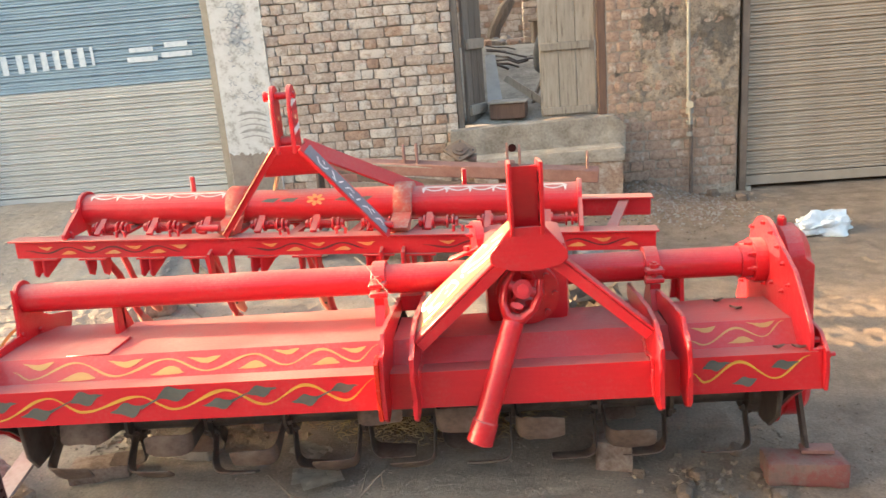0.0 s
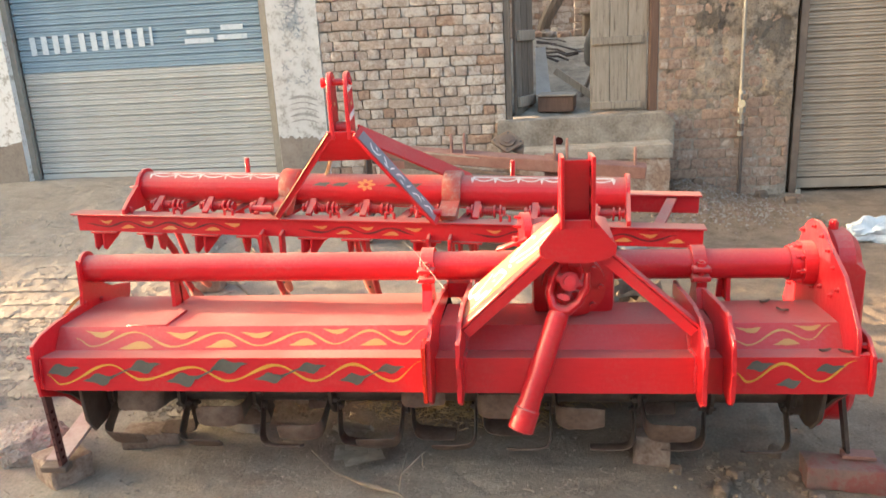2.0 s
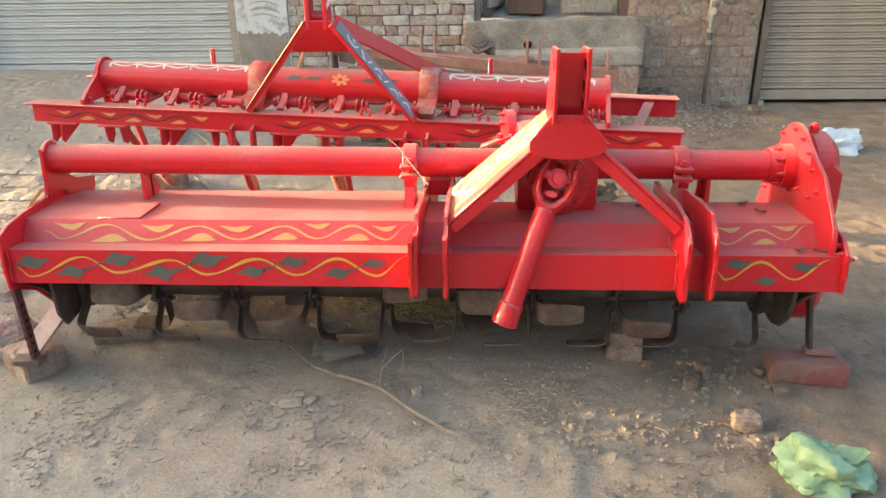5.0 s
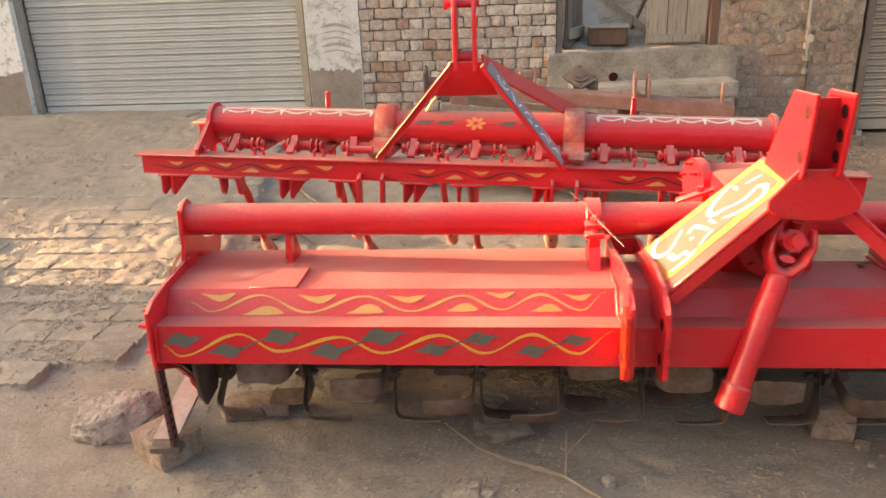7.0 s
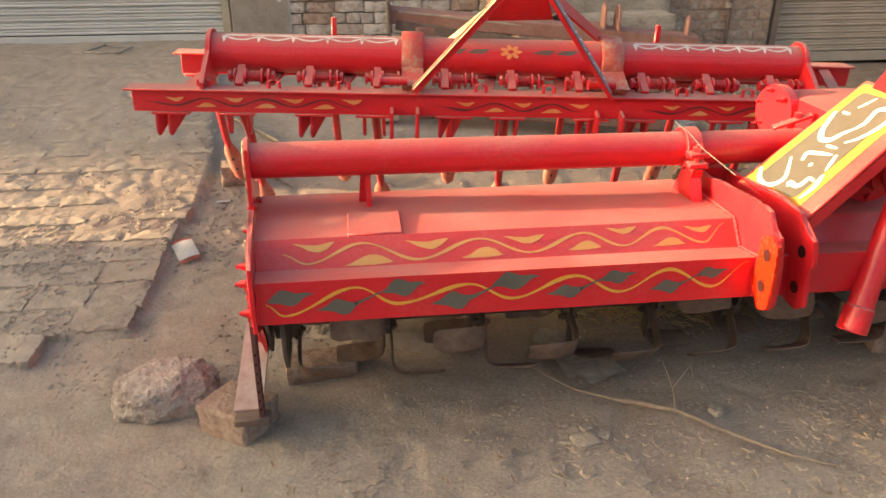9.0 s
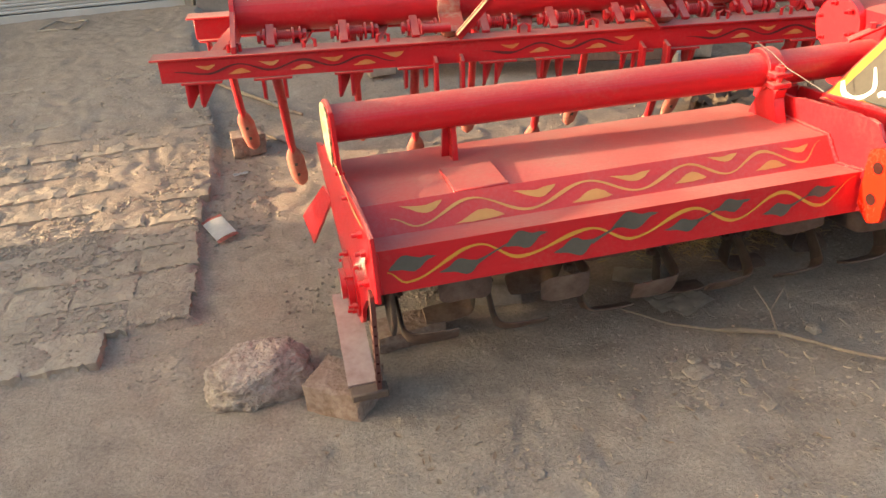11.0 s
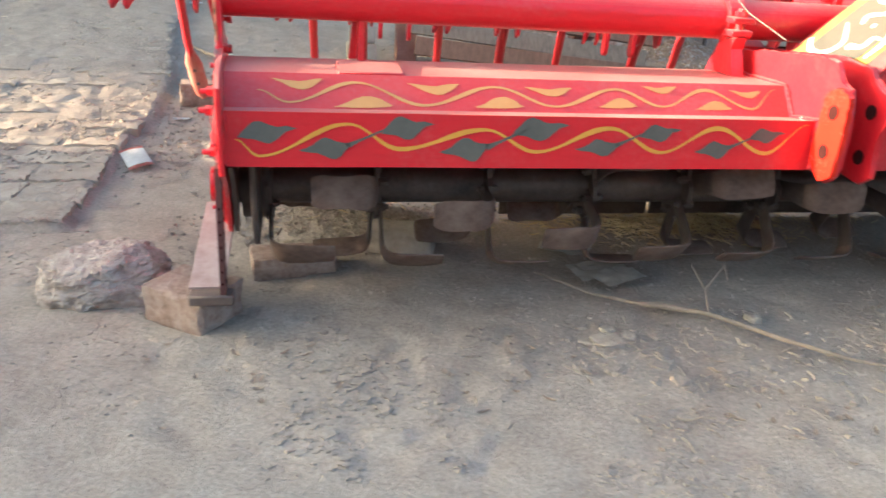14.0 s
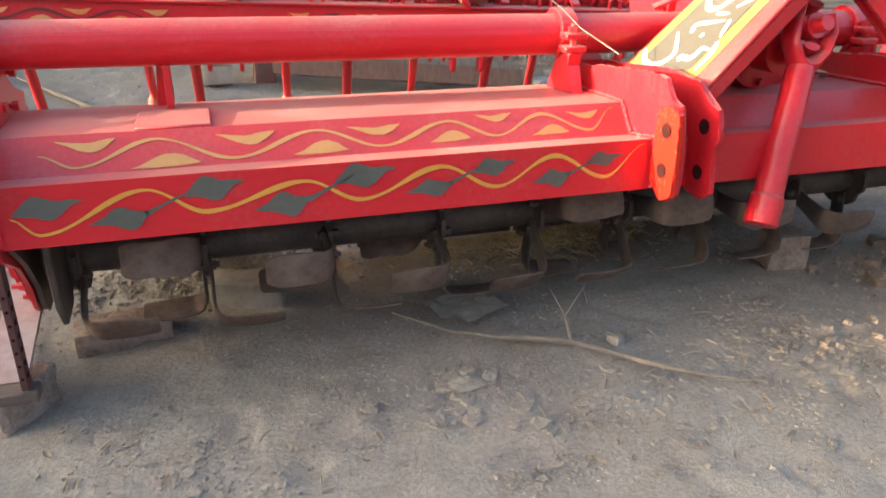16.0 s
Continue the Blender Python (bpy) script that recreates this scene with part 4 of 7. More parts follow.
def plaster_material():
    """Old earth plaster: tan and grey patches, pits, and sooty stains."""
    m, n, l, p = tree("crumbling_plaster")
    tc = n.new("ShaderNodeTexCoord")
    patch = noise_node(n, l, 2.6, 5, 0.6)
    middle = noise_node(n, l, 13.0, 7, 0.7)
    fine = noise_node(n, l, 60.0, 6, 0.7)
    col = ramp(n, l, maths(n, l, "ADD", maths(n, l, "MULTIPLY", patch, 0.45), maths(n, l, "MULTIPLY", middle, 0.55)),
               ((0.36, (0.15, 0.118, 0.092)), (0.46, (0.285, 0.225, 0.172)), (0.56, (0.37, 0.305, 0.24)), (0.68, (0.46, 0.395, 0.325))))
    # two sooty stains with ragged rims
    soot = None
    for place, size in (((3.65, 4.55, 1.41), 0.19), ((3.13, 4.55, 1.57), 0.13)):
        off = n.new("ShaderNodeVectorMath")
        off.operation = "DISTANCE"
        l.new(tc.outputs["Object"], off.inputs[0])
        off.inputs[1].default_value = place
        k = n.new("ShaderNodeMapRange")
        k.inputs["From Min"].default_value, k.inputs["From Max"].default_value = size * 1.35, size * 0.75
        l.new(maths(n, l, "ADD", off.outputs["Value"], maths(n, l, "MULTIPLY", maths(n, l, "SUBTRACT", middle, 0.5), 0.55)), k.inputs["Value"])
        soot = k.outputs["Result"] if soot is None else maths(n, l, "MAXIMUM", soot, k.outputs["Result"])
    col = mixed(n, l, maths(n, l, "MULTIPLY", soot, 0.72), col, (0.085, 0.072, 0.062))
    col = mixed(n, l, 1.0, col, ramp(n, l, fine, ((0.32, (0.50, 0.48, 0.46)), (0.46, (1.0, 1.0, 1.0)), (0.7, (1.2, 1.19, 1.17)))), "MULTIPLY")
    l.new(col, p.inputs["Base Color"])
    p.inputs["Roughness"].default_value, p.inputs["Specular IOR Level"].default_value = 0.93, 0.2
    bumped(n, l, p, maths(n, l, "ADD", maths(n, l, "MULTIPLY", middle, 0.6), maths(n, l, "MULTIPLY", fine, 0.4)), 1.0, 0.03)
    return m


def plaster_skin():
    """Old earth plaster over the bricks: thick above and beside the shutter, worn through below."""
    x0, x1, z0, z1, step = 2.80, 3.835, 0.02, 2.75, 0.014
    nx, nz = int((x1 - x0) / step), int((z1 - z0) / step)
    verts = []
    for j in range(nz + 1):
        for i in range(nx + 1):
            x, z = x0 + (x1 - x0) * i / nx, z0 + (z1 - z0) * j / nz
            p = Vector((x, z, 2.0))
            cover = -0.010 + 0.0150 * smooth(2.87, 3.03, x + 0.14 * noise.noise(p * 3)) * smooth(0.68, 0.98, z + 0.20 * noise.noise(p * 2.2))
            cover += 0.013 * smooth(3.55, 3.72, x + 0.06 * noise.noise(p * 6)) + 0.006 * smooth(0.30, 0.05, z)
            flake = smooth(0.12, 0.22, noise.noise(p * 4.2 + Vector((3, 1, 0))) + 0.5 * noise.noise(p * 11.0))
            t = cover - 0.010 * flake + 0.008 * noise.noise(p * 5.5) + 0.007 * noise.noise(p * 14) + 0.005 * noise.noise(p * 31)
            verts.append((x, WALL_Y + 0.004 - t, z))
    w = nx + 1
    faces = [(j * w + i, j * w + i + 1, (j + 1) * w + i + 1, (j + 1) * w + i) for j in range(nz) for i in range(nx)]
    me = bpy.data.meshes.new("trim_plaster")
    me.from_pydata(verts, [], faces)
    me.materials.append(plaster_material())
    me.polygons.foreach_set("use_smooth", [True] * len(me.polygons))
    return tagged(new("trim_plaster", me), "crumbling tan earth plaster with sooty stains, worn through to the bricks", "plaster", kind="structure")


plaster_skin()

# ---- rotary tiller ----
TL, TR = 0.0, 2.64          # ends of the hood
AXLE_Y, AXLE_Z = 0.35, 0.28
TUBE_Y, TUBE_Z, TUBE_R = 0.43, 0.738, 0.052
HOOD = [(0.0, 0.438), (0.012, 0.552), (0.112, 0.536), (0.165, 0.602), (0.44, 0.588), (0.61, 0.558)]  # section: y, z
SHORT_HOOD = HOOD[:4] + [(0.404, 0.590), (0.412, 0.562)]  # the plain and the outer hood end before the crossbar

tiller = thing("rotary_tiller", 1.3, 0.25, 0.0, "red painted rotary tiller with floral brushwork, propped on bricks", "farm implement")


def hood_section(name, x0, x1, section, label, thick=0.006, skew=0.0):
    bm = bmesh.new()
    under = []
    for i, (y, z) in enumerate(section):
        a = section[max(i - 1, 0)]
        b = section[min(i + 1, len(section) - 1)]
        d = Vector((b[0] - a[0], b[1] - a[1])).normalized()
        under.append((y + d.y * thick, z - d.x * thick))
    ring = section + list(reversed(under))
    n = max(2, int((x1 - x0) / 0.09))
    rows = []
    for k in range(n + 1):
        x = x0 + (x1 - x0) * k / n
        rows.append([bm.verts.new((x - skew * y * (1 - k / n), y + 0.0007 * noise.noise(Vector((x * 4, y * 5, 1))), z + 0.0009 * noise.noise(Vector((x * 4, y * 6, 4))))) for y, z in ring])
    for a, b in zip(rows, rows[1:]):
        for i in range(len(ring)):
            j = (i + 1) % len(ring)
            bm.faces.new((a[i], b[i], b[j], a[j]))
    bm.faces.new(rows[0])
    bm.faces.new(list(reversed(rows[-1])))
    bmesh.ops.recalc_face_normals(bm, faces=bm.faces[:])
    return part(name, bm, RED, tiller, label, 20)


hood_left = hood_section("hood", TL, 1.335, HOOD, "dusty red sheet hood with painted vines", 0.006, 0.08)
hood_middle = hood_section("hood", 1.348, 2.227, [(y + 0.004, z - 0.003) for y, z in SHORT_HOOD], "plain dusty red sheet hood")
hood_right = hood_section("hood", 2.241, TR, SHORT_HOOD, "dusty red sheet hood with painted vines")

# front and riser faces, as places for the brushwork
FRONT_A, FRONT_B = Vector((0, *HOOD[0])), Vector((0, *HOOD[1]))
RISER_A, RISER_B = Vector((0, *HOOD[2])), Vector((0, *HOOD[3]))


def on_panel(low, high, lift=0.0016):
    d = high - low
    nrm = Vector((0, -d.z, d.y)).normalized()

    def place(x, k):
        return Vector((x, 0, 0)) + low + d * k + nrm * lift
    return place, nrm


def brush_curve(knots, step=0.010):
    """A flowing brush line through the crests and troughs given as (x, height)."""
    pts = []
    for (xa, ka), (xb, kb) in zip(knots, knots[1:]):
        n = max(4, int((xb - xa) / step))
        for i in range(n):
            u = i / n
            pts.append((xa + (xb - xa) * u, ka + (kb - ka) * (0.5 - 0.5 * math.cos(math.pi * u))))
    return pts + [knots[-1]]


def stem(parent, place, nrm, knots, width, material, lift=0.0):
    pts = brush_curve(knots)
    last = len(pts) - 1
    widths = [width * (0.25 + 0.75 * min(1.0, 9 * min(i, last - i) / last)) * (0.85 + 0.22 * math.sin(i * 0.45 + knots[0][0] * 9)) * (0.80 + 0.16 * math.sin(i * 0.19)) for i in range(last + 1)]
    bm = bmesh.new()
    ribbon(bm, [place(x, k) + nrm * lift for x, k in pts], widths, nrm)
    both_sides(bm, nrm)
    part("vine", bm, material, parent, smooth=0)


def blob(parent, place, nrm, x, k, outline, material, size, seed, name="leaf", tail=None):
    """A leaf dabbed with a broad brush: the outline in metres round its middle."""
    rnd = random.Random(seed)
    up = (place(0, 1) - place(0, 0)).normalized()
    lift = nrm * 0.0005
    bm = bmesh.new()
    sx, sy = size * rnd.uniform(0.92, 1.1), size * rnd.uniform(0.9, 1.1)
    # round the outline off as a loaded brush does, but leave the tips sharp
    soft = []
    for q, (a, b) in enumerate(outline):
        c, d = outline[(q + 1) % len(outline)]
        tip = abs(a) > 0.041
        soft += [(a, b)] if tip else [(a * 0.8 + c * 0.2, b * 0.8 + d * 0.2)]
        soft.append((a * 0.35 + c * 0.65, b * 0.35 + d * 0.65))
    vs = [bm.verts.new(place(x + a * sx + rnd.uniform(-0.0010, 0.0010), k) + up * (b * sy + rnd.uniform(-0.0008, 0.0008)) + lift) for a, b in soft]
    bm.faces.new(vs)
    bmesh.ops.triangulate(bm, faces=bm.faces[:])
    both_sides(bm, nrm)
    if tail:
        # the dry tail of the same brush stroke
        pts = [place(x + tail[0] * u * size + 0.034 * (1 - u) * size, k) + up * (tail[1] * u * size + 0.004 * (1 - u)) + lift for u in (0, 0.3, 0.6, 0.85, 1)]
        t = bmesh.new()
        ribbon(t, pts, [0.012 * size, 0.006 * size, 0.0045 * size, 0.004 * size, 0.003 * size], nrm)
        both_sides(t, nrm)
        part("leaf_stroke", t, material, parent, smooth=0)
    return part(name, bm, material, parent, smooth=0)


DIAMOND = [(-0.060, -0.006), (-0.040, 0.001), (-0.026, 0.012), (-0.014, 0.021), (-0.004, 0.021), (0.012, 0.013), (0.028, 0.011), (0.042, 0.010), (0.032, -0.004), (0.020, -0.018), (0.008, -0.024), (-0.004, -0.020), (-0.020, -0.012), (-0.040, -0.010)]
TURNED = [(-a * 1.12, -b + 0.004 * (a < -0.03)) for a, b in DIAMOND]
DOME = [(-0.060, -0.013), (-0.040, -0.006), (-0.022, 0.005), (-0.004, 0.013), (0.014, 0.015), (0.030, 0.010), (0.044, 0.000), (0.058, -0.009), (0.030, -0.013), (0.0, -0.014), (-0.030, -0.014)]
HANG = [(-0.064, 0.015), (-0.042, 0.005), (-0.024, -0.004), (-0.006, -0.011), (0.012, -0.012), (0.028, -0.006), (0.040, 0.004), (0.052, 0.015), (0.030, 0.014), (0.008, 0.009), (-0.014, 0.008), (-0.038, 0.012)]

pl, nr = on_panel(FRONT_A, FRONT_B)
stem(hood_left, pl, nr, [(0.022, 0.50), (0.066, 0.20), (0.252, 0.80), (0.360, 0.35), (0.545, 0.73), (0.660, 0.32), (0.828, 0.79), (0.952, 0.33), (1.085, 0.82), (1.210, 0.33), (1.310, 0.92)], 0.0118, YELLOW)
for i, (x, k) in enumerate(((0.075, 0.62), (0.367, 0.73), (0.657, 0.74), (0.938, 0.70), (1.200, 0.68))):
    blob(hood_left, pl, nr, x, k, TURNED, LEAF_GREY, (1.0, 1.05, 1.05, 0.9, 0.85)[i], i)
for i, (x, k) in enumerate(((0.213, 0.36), (0.510, 0.36), (0.810, 0.42), (1.087, 0.40))):
    blob(hood_left, pl, nr, x, k, DIAMOND, LEAF_GREY, (1.0, 1.15, 0.95, 0.85)[i], 20 + i, tail=(0.115, 0.040))
stem(hood_right, pl, nr, [(2.264, 0.58), (2.296, 0.33), (2.398, 0.84), (2.505, 0.35), (2.604, 0.92)], 0.010, YELLOW)
for i, (x, k) in enumerate(((2.326, 0.76), (2.526, 0.70))):
    blob(hood_right, pl, nr, x, k, TURNED, LEAF_GREY, 0.75, 40 + i)
blob(hood_right, pl, nr, 2.420, 0.30, DIAMOND, LEAF_GREY, 0.75, 44)
pl, nr = on_panel(RISER_A, RISER_B)
stem(hood_left, pl, nr, [(0.060, 0.50), (0.126, 0.16), (0.274, 0.76), (0.425, 0.14), (0.592, 0.72), (0.733, 0.18), (0.886, 0.74), (0.998, 0.24), (1.112, 0.78), (1.230, 0.22), (1.300, 0.85)], 0.010, YELLOW_DUSTY)
for i, (x, k) in enumerate(((0.150, 0.66), (0.453, 0.60), (0.723, 0.60), (0.998, 0.74), (1.222, 0.66))):
    blob(hood_left, pl, nr, x, k, HANG, YELLOW_DUSTY, (1.0, 1.05, 0.95, 0.8, 0.75)[i], 60 + i)
for i, (x, k) in enumerate(((0.290, 0.20), (0.600, 0.26), (0.886, 0.32), (1.128, 0.30))):
    blob(hood_left, pl, nr, x, k, DOME, YELLOW_DUSTY, (1.05, 1.0, 0.9, 0.85)[i], 70 + i)
stem(hood_right, pl, nr, [(2.285, 0.32), (2.325, 0.14), (2.432, 0.72), (2.510, 0.34), (2.582, 0.92)], 0.008, YELLOW_DUSTY)
blob(hood_right, pl, nr, 2.336, 0.70, HANG, YELLOW_DUSTY, 0.75, 80)
blob(hood_right, pl, nr, 2.514, 0.78, HANG, YELLOW_DUSTY, 0.75, 81)
blob(hood_right, pl, nr, 2.440, 0.26, DOME, YELLOW_DUSTY, 0.75, 82)

# welded patch and stiffening seam on the hood
bm = bmesh.new()
m = Matrix.Translation((0.31, 0.222, 0.600)) @ Matrix.Rotation(radians(-1.6), 4, "X")
box(bm, (-0.075, -0.055, -0.004), (0.075, 0.115, 0.006), 0.003, m)
part("patch_plate", bm, RED, hood_left, "small welded patch under pale dust")

# ---- crossbar tube and its clamps ----
bm = bmesh.new()
rod(bm, (-0.035, TUBE_Y, TUBE_Z), (2.56, TUBE_Y, TUBE_Z - 0.022), TUBE_R, n=40)
part("crossbar", bm, RED, tiller, "round red crossbar tube under fine dust")


def tube_clamp(x):
    TUBE_Z = 0.738 - 0.0085 * x
    bm = bmesh.new()
    ring = arc(TUBE_Y, TUBE_Z, TUBE_R + 0.014, -60, 240, 20) + list(reversed(arc(TUBE_Y, TUBE_Z, TUBE_R + 0.001, -60, 240, 20)))
    plate(bm, ring, lambda a, b, c: (x - 0.024 + c, a, b), 0.048, 0.002)
    c = part("tube_clamp", bm, RED, tiller, "thick painted clamp ring", 40)
    bm = bmesh.new()
    box(bm, (x - 0.03, TUBE_Y - 0.10, TUBE_Z - 0.035), (x + 0.03, TUBE_Y - TUBE_R - 0.002, TUBE_Z - 0.018), 0.003)
    box(bm, (x - 0.03, TUBE_Y - 0.10, TUBE_Z - 0.002), (x + 0.03, TUBE_Y - TUBE_R - 0.004, TUBE_Z + 0.014), 0.003)
    part("clamp_ear", bm, RED, c)
    bm = bmesh.new()
    rod(bm, (x, TUBE_Y - 0.078, TUBE_Z - 0.055), (x, TUBE_Y - 0.078, TUBE_Z + 0.035), 0.009, n=8)
    rod(bm, (x, TUBE_Y - 0.078, TUBE_Z + 0.0145), (x, TUBE_Y - 0.078, TUBE_Z + 0.028), 0.016, n=6)
    part("bolt", bm, RED, c)
    bm = bmesh.new()
    plate(bm, [(TUBE_Y - 0.10, TUBE_Z - 0.036), (TUBE_Y - 0.02, TUBE_Z - 0.045), (TUBE_Y + 0.03, 0.585), (TUBE_Y - 0.12, 0.595), (TUBE_Y - 0.085, 0.66)], lambda a, b, c: (x - 0.016 + c, a, b), 0.034, 0.003)
    part("clamp_leg", bm, RED, c)


for x in (1.285, 2.225):
    tube_clamp(x)


def hood_bracket(x):
    """A short upright that ties the tube to the hood."""
    bm = bmesh.new()
    plate(bm, [(TUBE_Y - 0.03, 0.588), (TUBE_Y + 0.09, 0.584), (TUBE_Y + 0.035, TUBE_Z - 0.045), (TUBE_Y - 0.02, TUBE_Z - 0.05)], lambda a, b, c: (x - 0.008 + c, a, b), 0.016, 0.002)
    plate(bm, [(x - 0.03, 0.588), (x + 0.008, 0.588), (x + 0.008, 0.70), (x - 0.02, 0.70)], lambda a, b, c: (a, TUBE_Y + 0.02 + c, b), 0.012)
    part("tube_bracket", bm, RED, tiller)


for x in (0.30, 2.33):
    hood_bracket(x)

# ---- left end: side plate, painted edge, bearing, skid ----
END = [(-0.012, 0.42), (-0.018, 0.50), (-0.008, 0.60), (0.05, 0.618), (0.165, 0.626), (0.34, 0.622), (0.355, 0.67), (0.362, 0.79)] + arc(TUBE_Y, TUBE_Z, 0.068, 150, 20, 8) + [(0.494, 0.73), (0.50, 0.69), (0.525, 0.645), (0.58, 0.618), (0.70, 0.590), (0.735, 0.58), (0.72, 0.54), (0.60, 0.42), (0.50, 0.33)] + arc(AXLE_Y, AXLE_Z, 0.125, 10, -170, 10) + [(0.14, 0.345)]
bm = bmesh.new()
plate(bm, END, lambda a, b, c: (-0.014 + c - 0.08 * a, a, b), 0.012, 0.002)
end_plate = part("end_plate", bm, RED, tiller, "thick red side plate with bolts")
bm = bmesh.new()
plate(bm, [(0.385, 0.63), (0.37, 0.70)] + arc(TUBE_Y, TUBE_Z, 0.062, 190, -20, 10) + [(0.47, 0.66), (0.44, 0.63)], lambda a, b, c: (-0.021 + c - 0.08 * a, a, b), 0.006, 0.001)
part("end_cap", bm, MOTTLED, end_plate, "pale green and cream mottled painted end")
bm = bmesh.new()
pts = [Vector((-0.0175 - 0.08 * (0.40 - 0.045 * i), 0.40 - 0.045 * i, 0.645 - 0.006 * i + 0.010 * math.sin(i * 0.9))) for i in range(9)]
ribbon(bm, pts, 0.014, (-1, 0, 0))
both_sides(bm, (-1, 0, 0))
part("painted_line", bm, YELLOW, end_plate, smooth=0)
bm = bmesh.new()
for k in range(7):
    c0 = Vector((-0.0165 - 0.08 * (0.03 + 0.026 * k) - 0.008, 0.03 + 0.026 * k, 0.52 - 0.018 * k))
    ribbon(bm, [c0 + Vector((0, 0.018 * math.sin(i), 0.016 * i - 0.04)) for i in range(6)], 0.012, (-1, 0, 0))
both_sides(bm, (-1, 0, 0))
part("painted_strokes", bm, WHITE_PAINT, end_plate, smooth=0)
for r, x0, x1 in ((0.105, -0.042, -0.0225), (0.075, -0.062, -0.0425), (0.045, -0.078, -0.0625)):
    bm = bmesh.new()
    rod(bm, (x0, AXLE_Y, AXLE_Z), (x1, AXLE_Y, AXLE_Z), r, n=28)
    part("bearing_cover", bm, RED, end_plate)
bm = bmesh.new()
ribbon(bm, [(-0.0785, AXLE_Y + 0.034 * math.cos(radians(a)), AXLE_Z + 0.034 * math.sin(radians(a))) for a in range(60, 301, 20)], 0.022, (-1, 0, 0))
both_sides(bm, (-1, 0, 0))
part("painted_ring", bm, WHITE_PAINT, end_plate, smooth=0)


def bolt(parent, x, y, z, r=0.011, out=-1, length=0.026, material=None):
    bm = bmesh.new()
    rod(bm, (x, y, z), (x + out * length * 0.5, y, z), r, n=6)
    rod(bm, (x + out * length * 0.5, y, z), (x + out * length, y, z), r * 0.55, n=8)
    part("bolt", bm, material or RED, parent)


for y, z in ((0.50, 0.67), (0.47, 0.60), (0.36, 0.62), (0.24, 0.60), (0.06, 0.58), (0.02, 0.55), (0.03, 0.46), (0.15, 0.44)):
    bolt(end_plate, -0.0225, y, z)
for a in range(0, 360, 60):
    bolt(end_plate, -0.0425, AXLE_Y + 0.09 * math.cos(radians(a + 20)), AXLE_Z + 0.09 * math.sin(radians(a + 20)), 0.010)
# dark liner and bracket inside the end, round the axle
bm = bmesh.new()
plate(bm, [(0.03, 0.425), (0.56, 0.45), (0.49, 0.33)] + arc(AXLE_Y, AXLE_Z, 0.122, 10, -170, 10) + [(0.14, 0.35)], lambda a, b, c: (0.003 + c - 0.08 * a, a, b), 0.01)
part("axle_liner", bm, STEEL_DARK, tiller, "dark inner plate")
bm = bmesh.new()
rod(bm, (0.0, AXLE_Y, AXLE_Z), (0.075, AXLE_Y, AXLE_Z), 0.085, n=20)
plate(bm, [(0.12, 0.41), (0.26, 0.41), (0.32, 0.30), (0.26, 0.20), (0.17, 0.19), (0.13, 0.25)], lambda a, b, c: (0.035 + c, a, b), 0.014, 0.003)
part("axle_hub", bm, STEEL_DARK, tiller, "black hub")
# skid: two bars that stand on the brick
bm = bmesh.new()
bar(bm, (-0.020, 0.03, 0.43), (-0.028, 0.055, 0.118), 0.012, 0.035, (0, 1, 0))
strut = part("skid_strut", bm, STRUT_RED, tiller, "worn dark red flat bar with a row of holes")
for k in range(7):
    c = Vector((-0.020, 0.03, 0.43)).lerp(Vector((-0.028, 0.055, 0.118)), 0.30 + 0.10 * k)
    bm = bmesh.new()
    # dark discs on the bar stand for the shade in its holes
    rod(bm, c + Vector((-0.0068, 0, 0)), c + Vector((0.0068, 0, 0)), 0.0065, n=10)
    rod(bm, c + Vector((0, -0.0185, 0)), c + Vector((0, -0.0170, 0)), 0.0035, n=8)
    part("bolt_hole", bm, HOLE_SHADE, strut)
bm = bmesh.new()
bar(bm, (-0.070, 0.075, 0.118), (-0.066, 0.42, 0.20), 0.078, 0.012, (0, 0, 1))
part("skid_shoe", bm, SHOE_PINK, tiller, "worn pale pinkish skid shoe")
bm = bmesh.new()
box(bm, (-0.105, 0.03, 0.095), (-0.005, 0.075, 0.121), 0.004)
part("skid_toe", bm, IRON, tiller)
# small red flap hanging behind the end
bm = bmesh.new()
plate(bm, [(0.57, 0.45), (0.64, 0.47), (0.91, 0.25), (0.83, 0.175)], lambda a, b, c: (-0.045 - 0.27 * (a - 0.52) + c, a, b), 0.008, 0.001)
part("rear_flap", bm, RED, tiller, "bent red sheet flap")
# dark boards added along the hood's rear to shade the ground behind the rotor
for x0, x1, low in ((0.01, 0.50, 0.10), (0.504, 0.796, 0.19), (0.80, 1.335, 0.015), (1.35, 2.58, 0.015)):
    bm = bmesh.new()
    head = [(0.602, 0.543), (0.612, 0.543), (0.76, 0.42)] if x0 < 1.0 else [(0.395, 0.566), (0.404, 0.572), (0.66, 0.462), (0.76, 0.39)]
    back = [(0.752, 0.415)] if x0 < 1.0 else [(0.752, 0.385), (0.655, 0.455)]
    plate(bm, head + [(0.80, 0.28), (0.815, low), (0.807, low), (0.79, 0.28)] + back, lambda a, b, c: (x0 + c, a, b), x1 - x0)
    part("shade_board", bm, STEEL_DARK, tiller, "dark sheet board added behind the rotor to keep sun off the ground")

# ---- hitch plates ----
HITCH = [(-0.085, 0.447), (-0.085, 0.555), (-0.066, 0.64), (-0.03, 0.645), (0.0, 0.69), (0.03, 0.692), (0.30, 0.668), (0.36, 0.655), (0.44, 0.655), (0.46, 0.60), (0.17, 0.60), (0.115, 0.53), (0.02, 0.54), (0.005, 0.44), (-0.05, 0.425)]


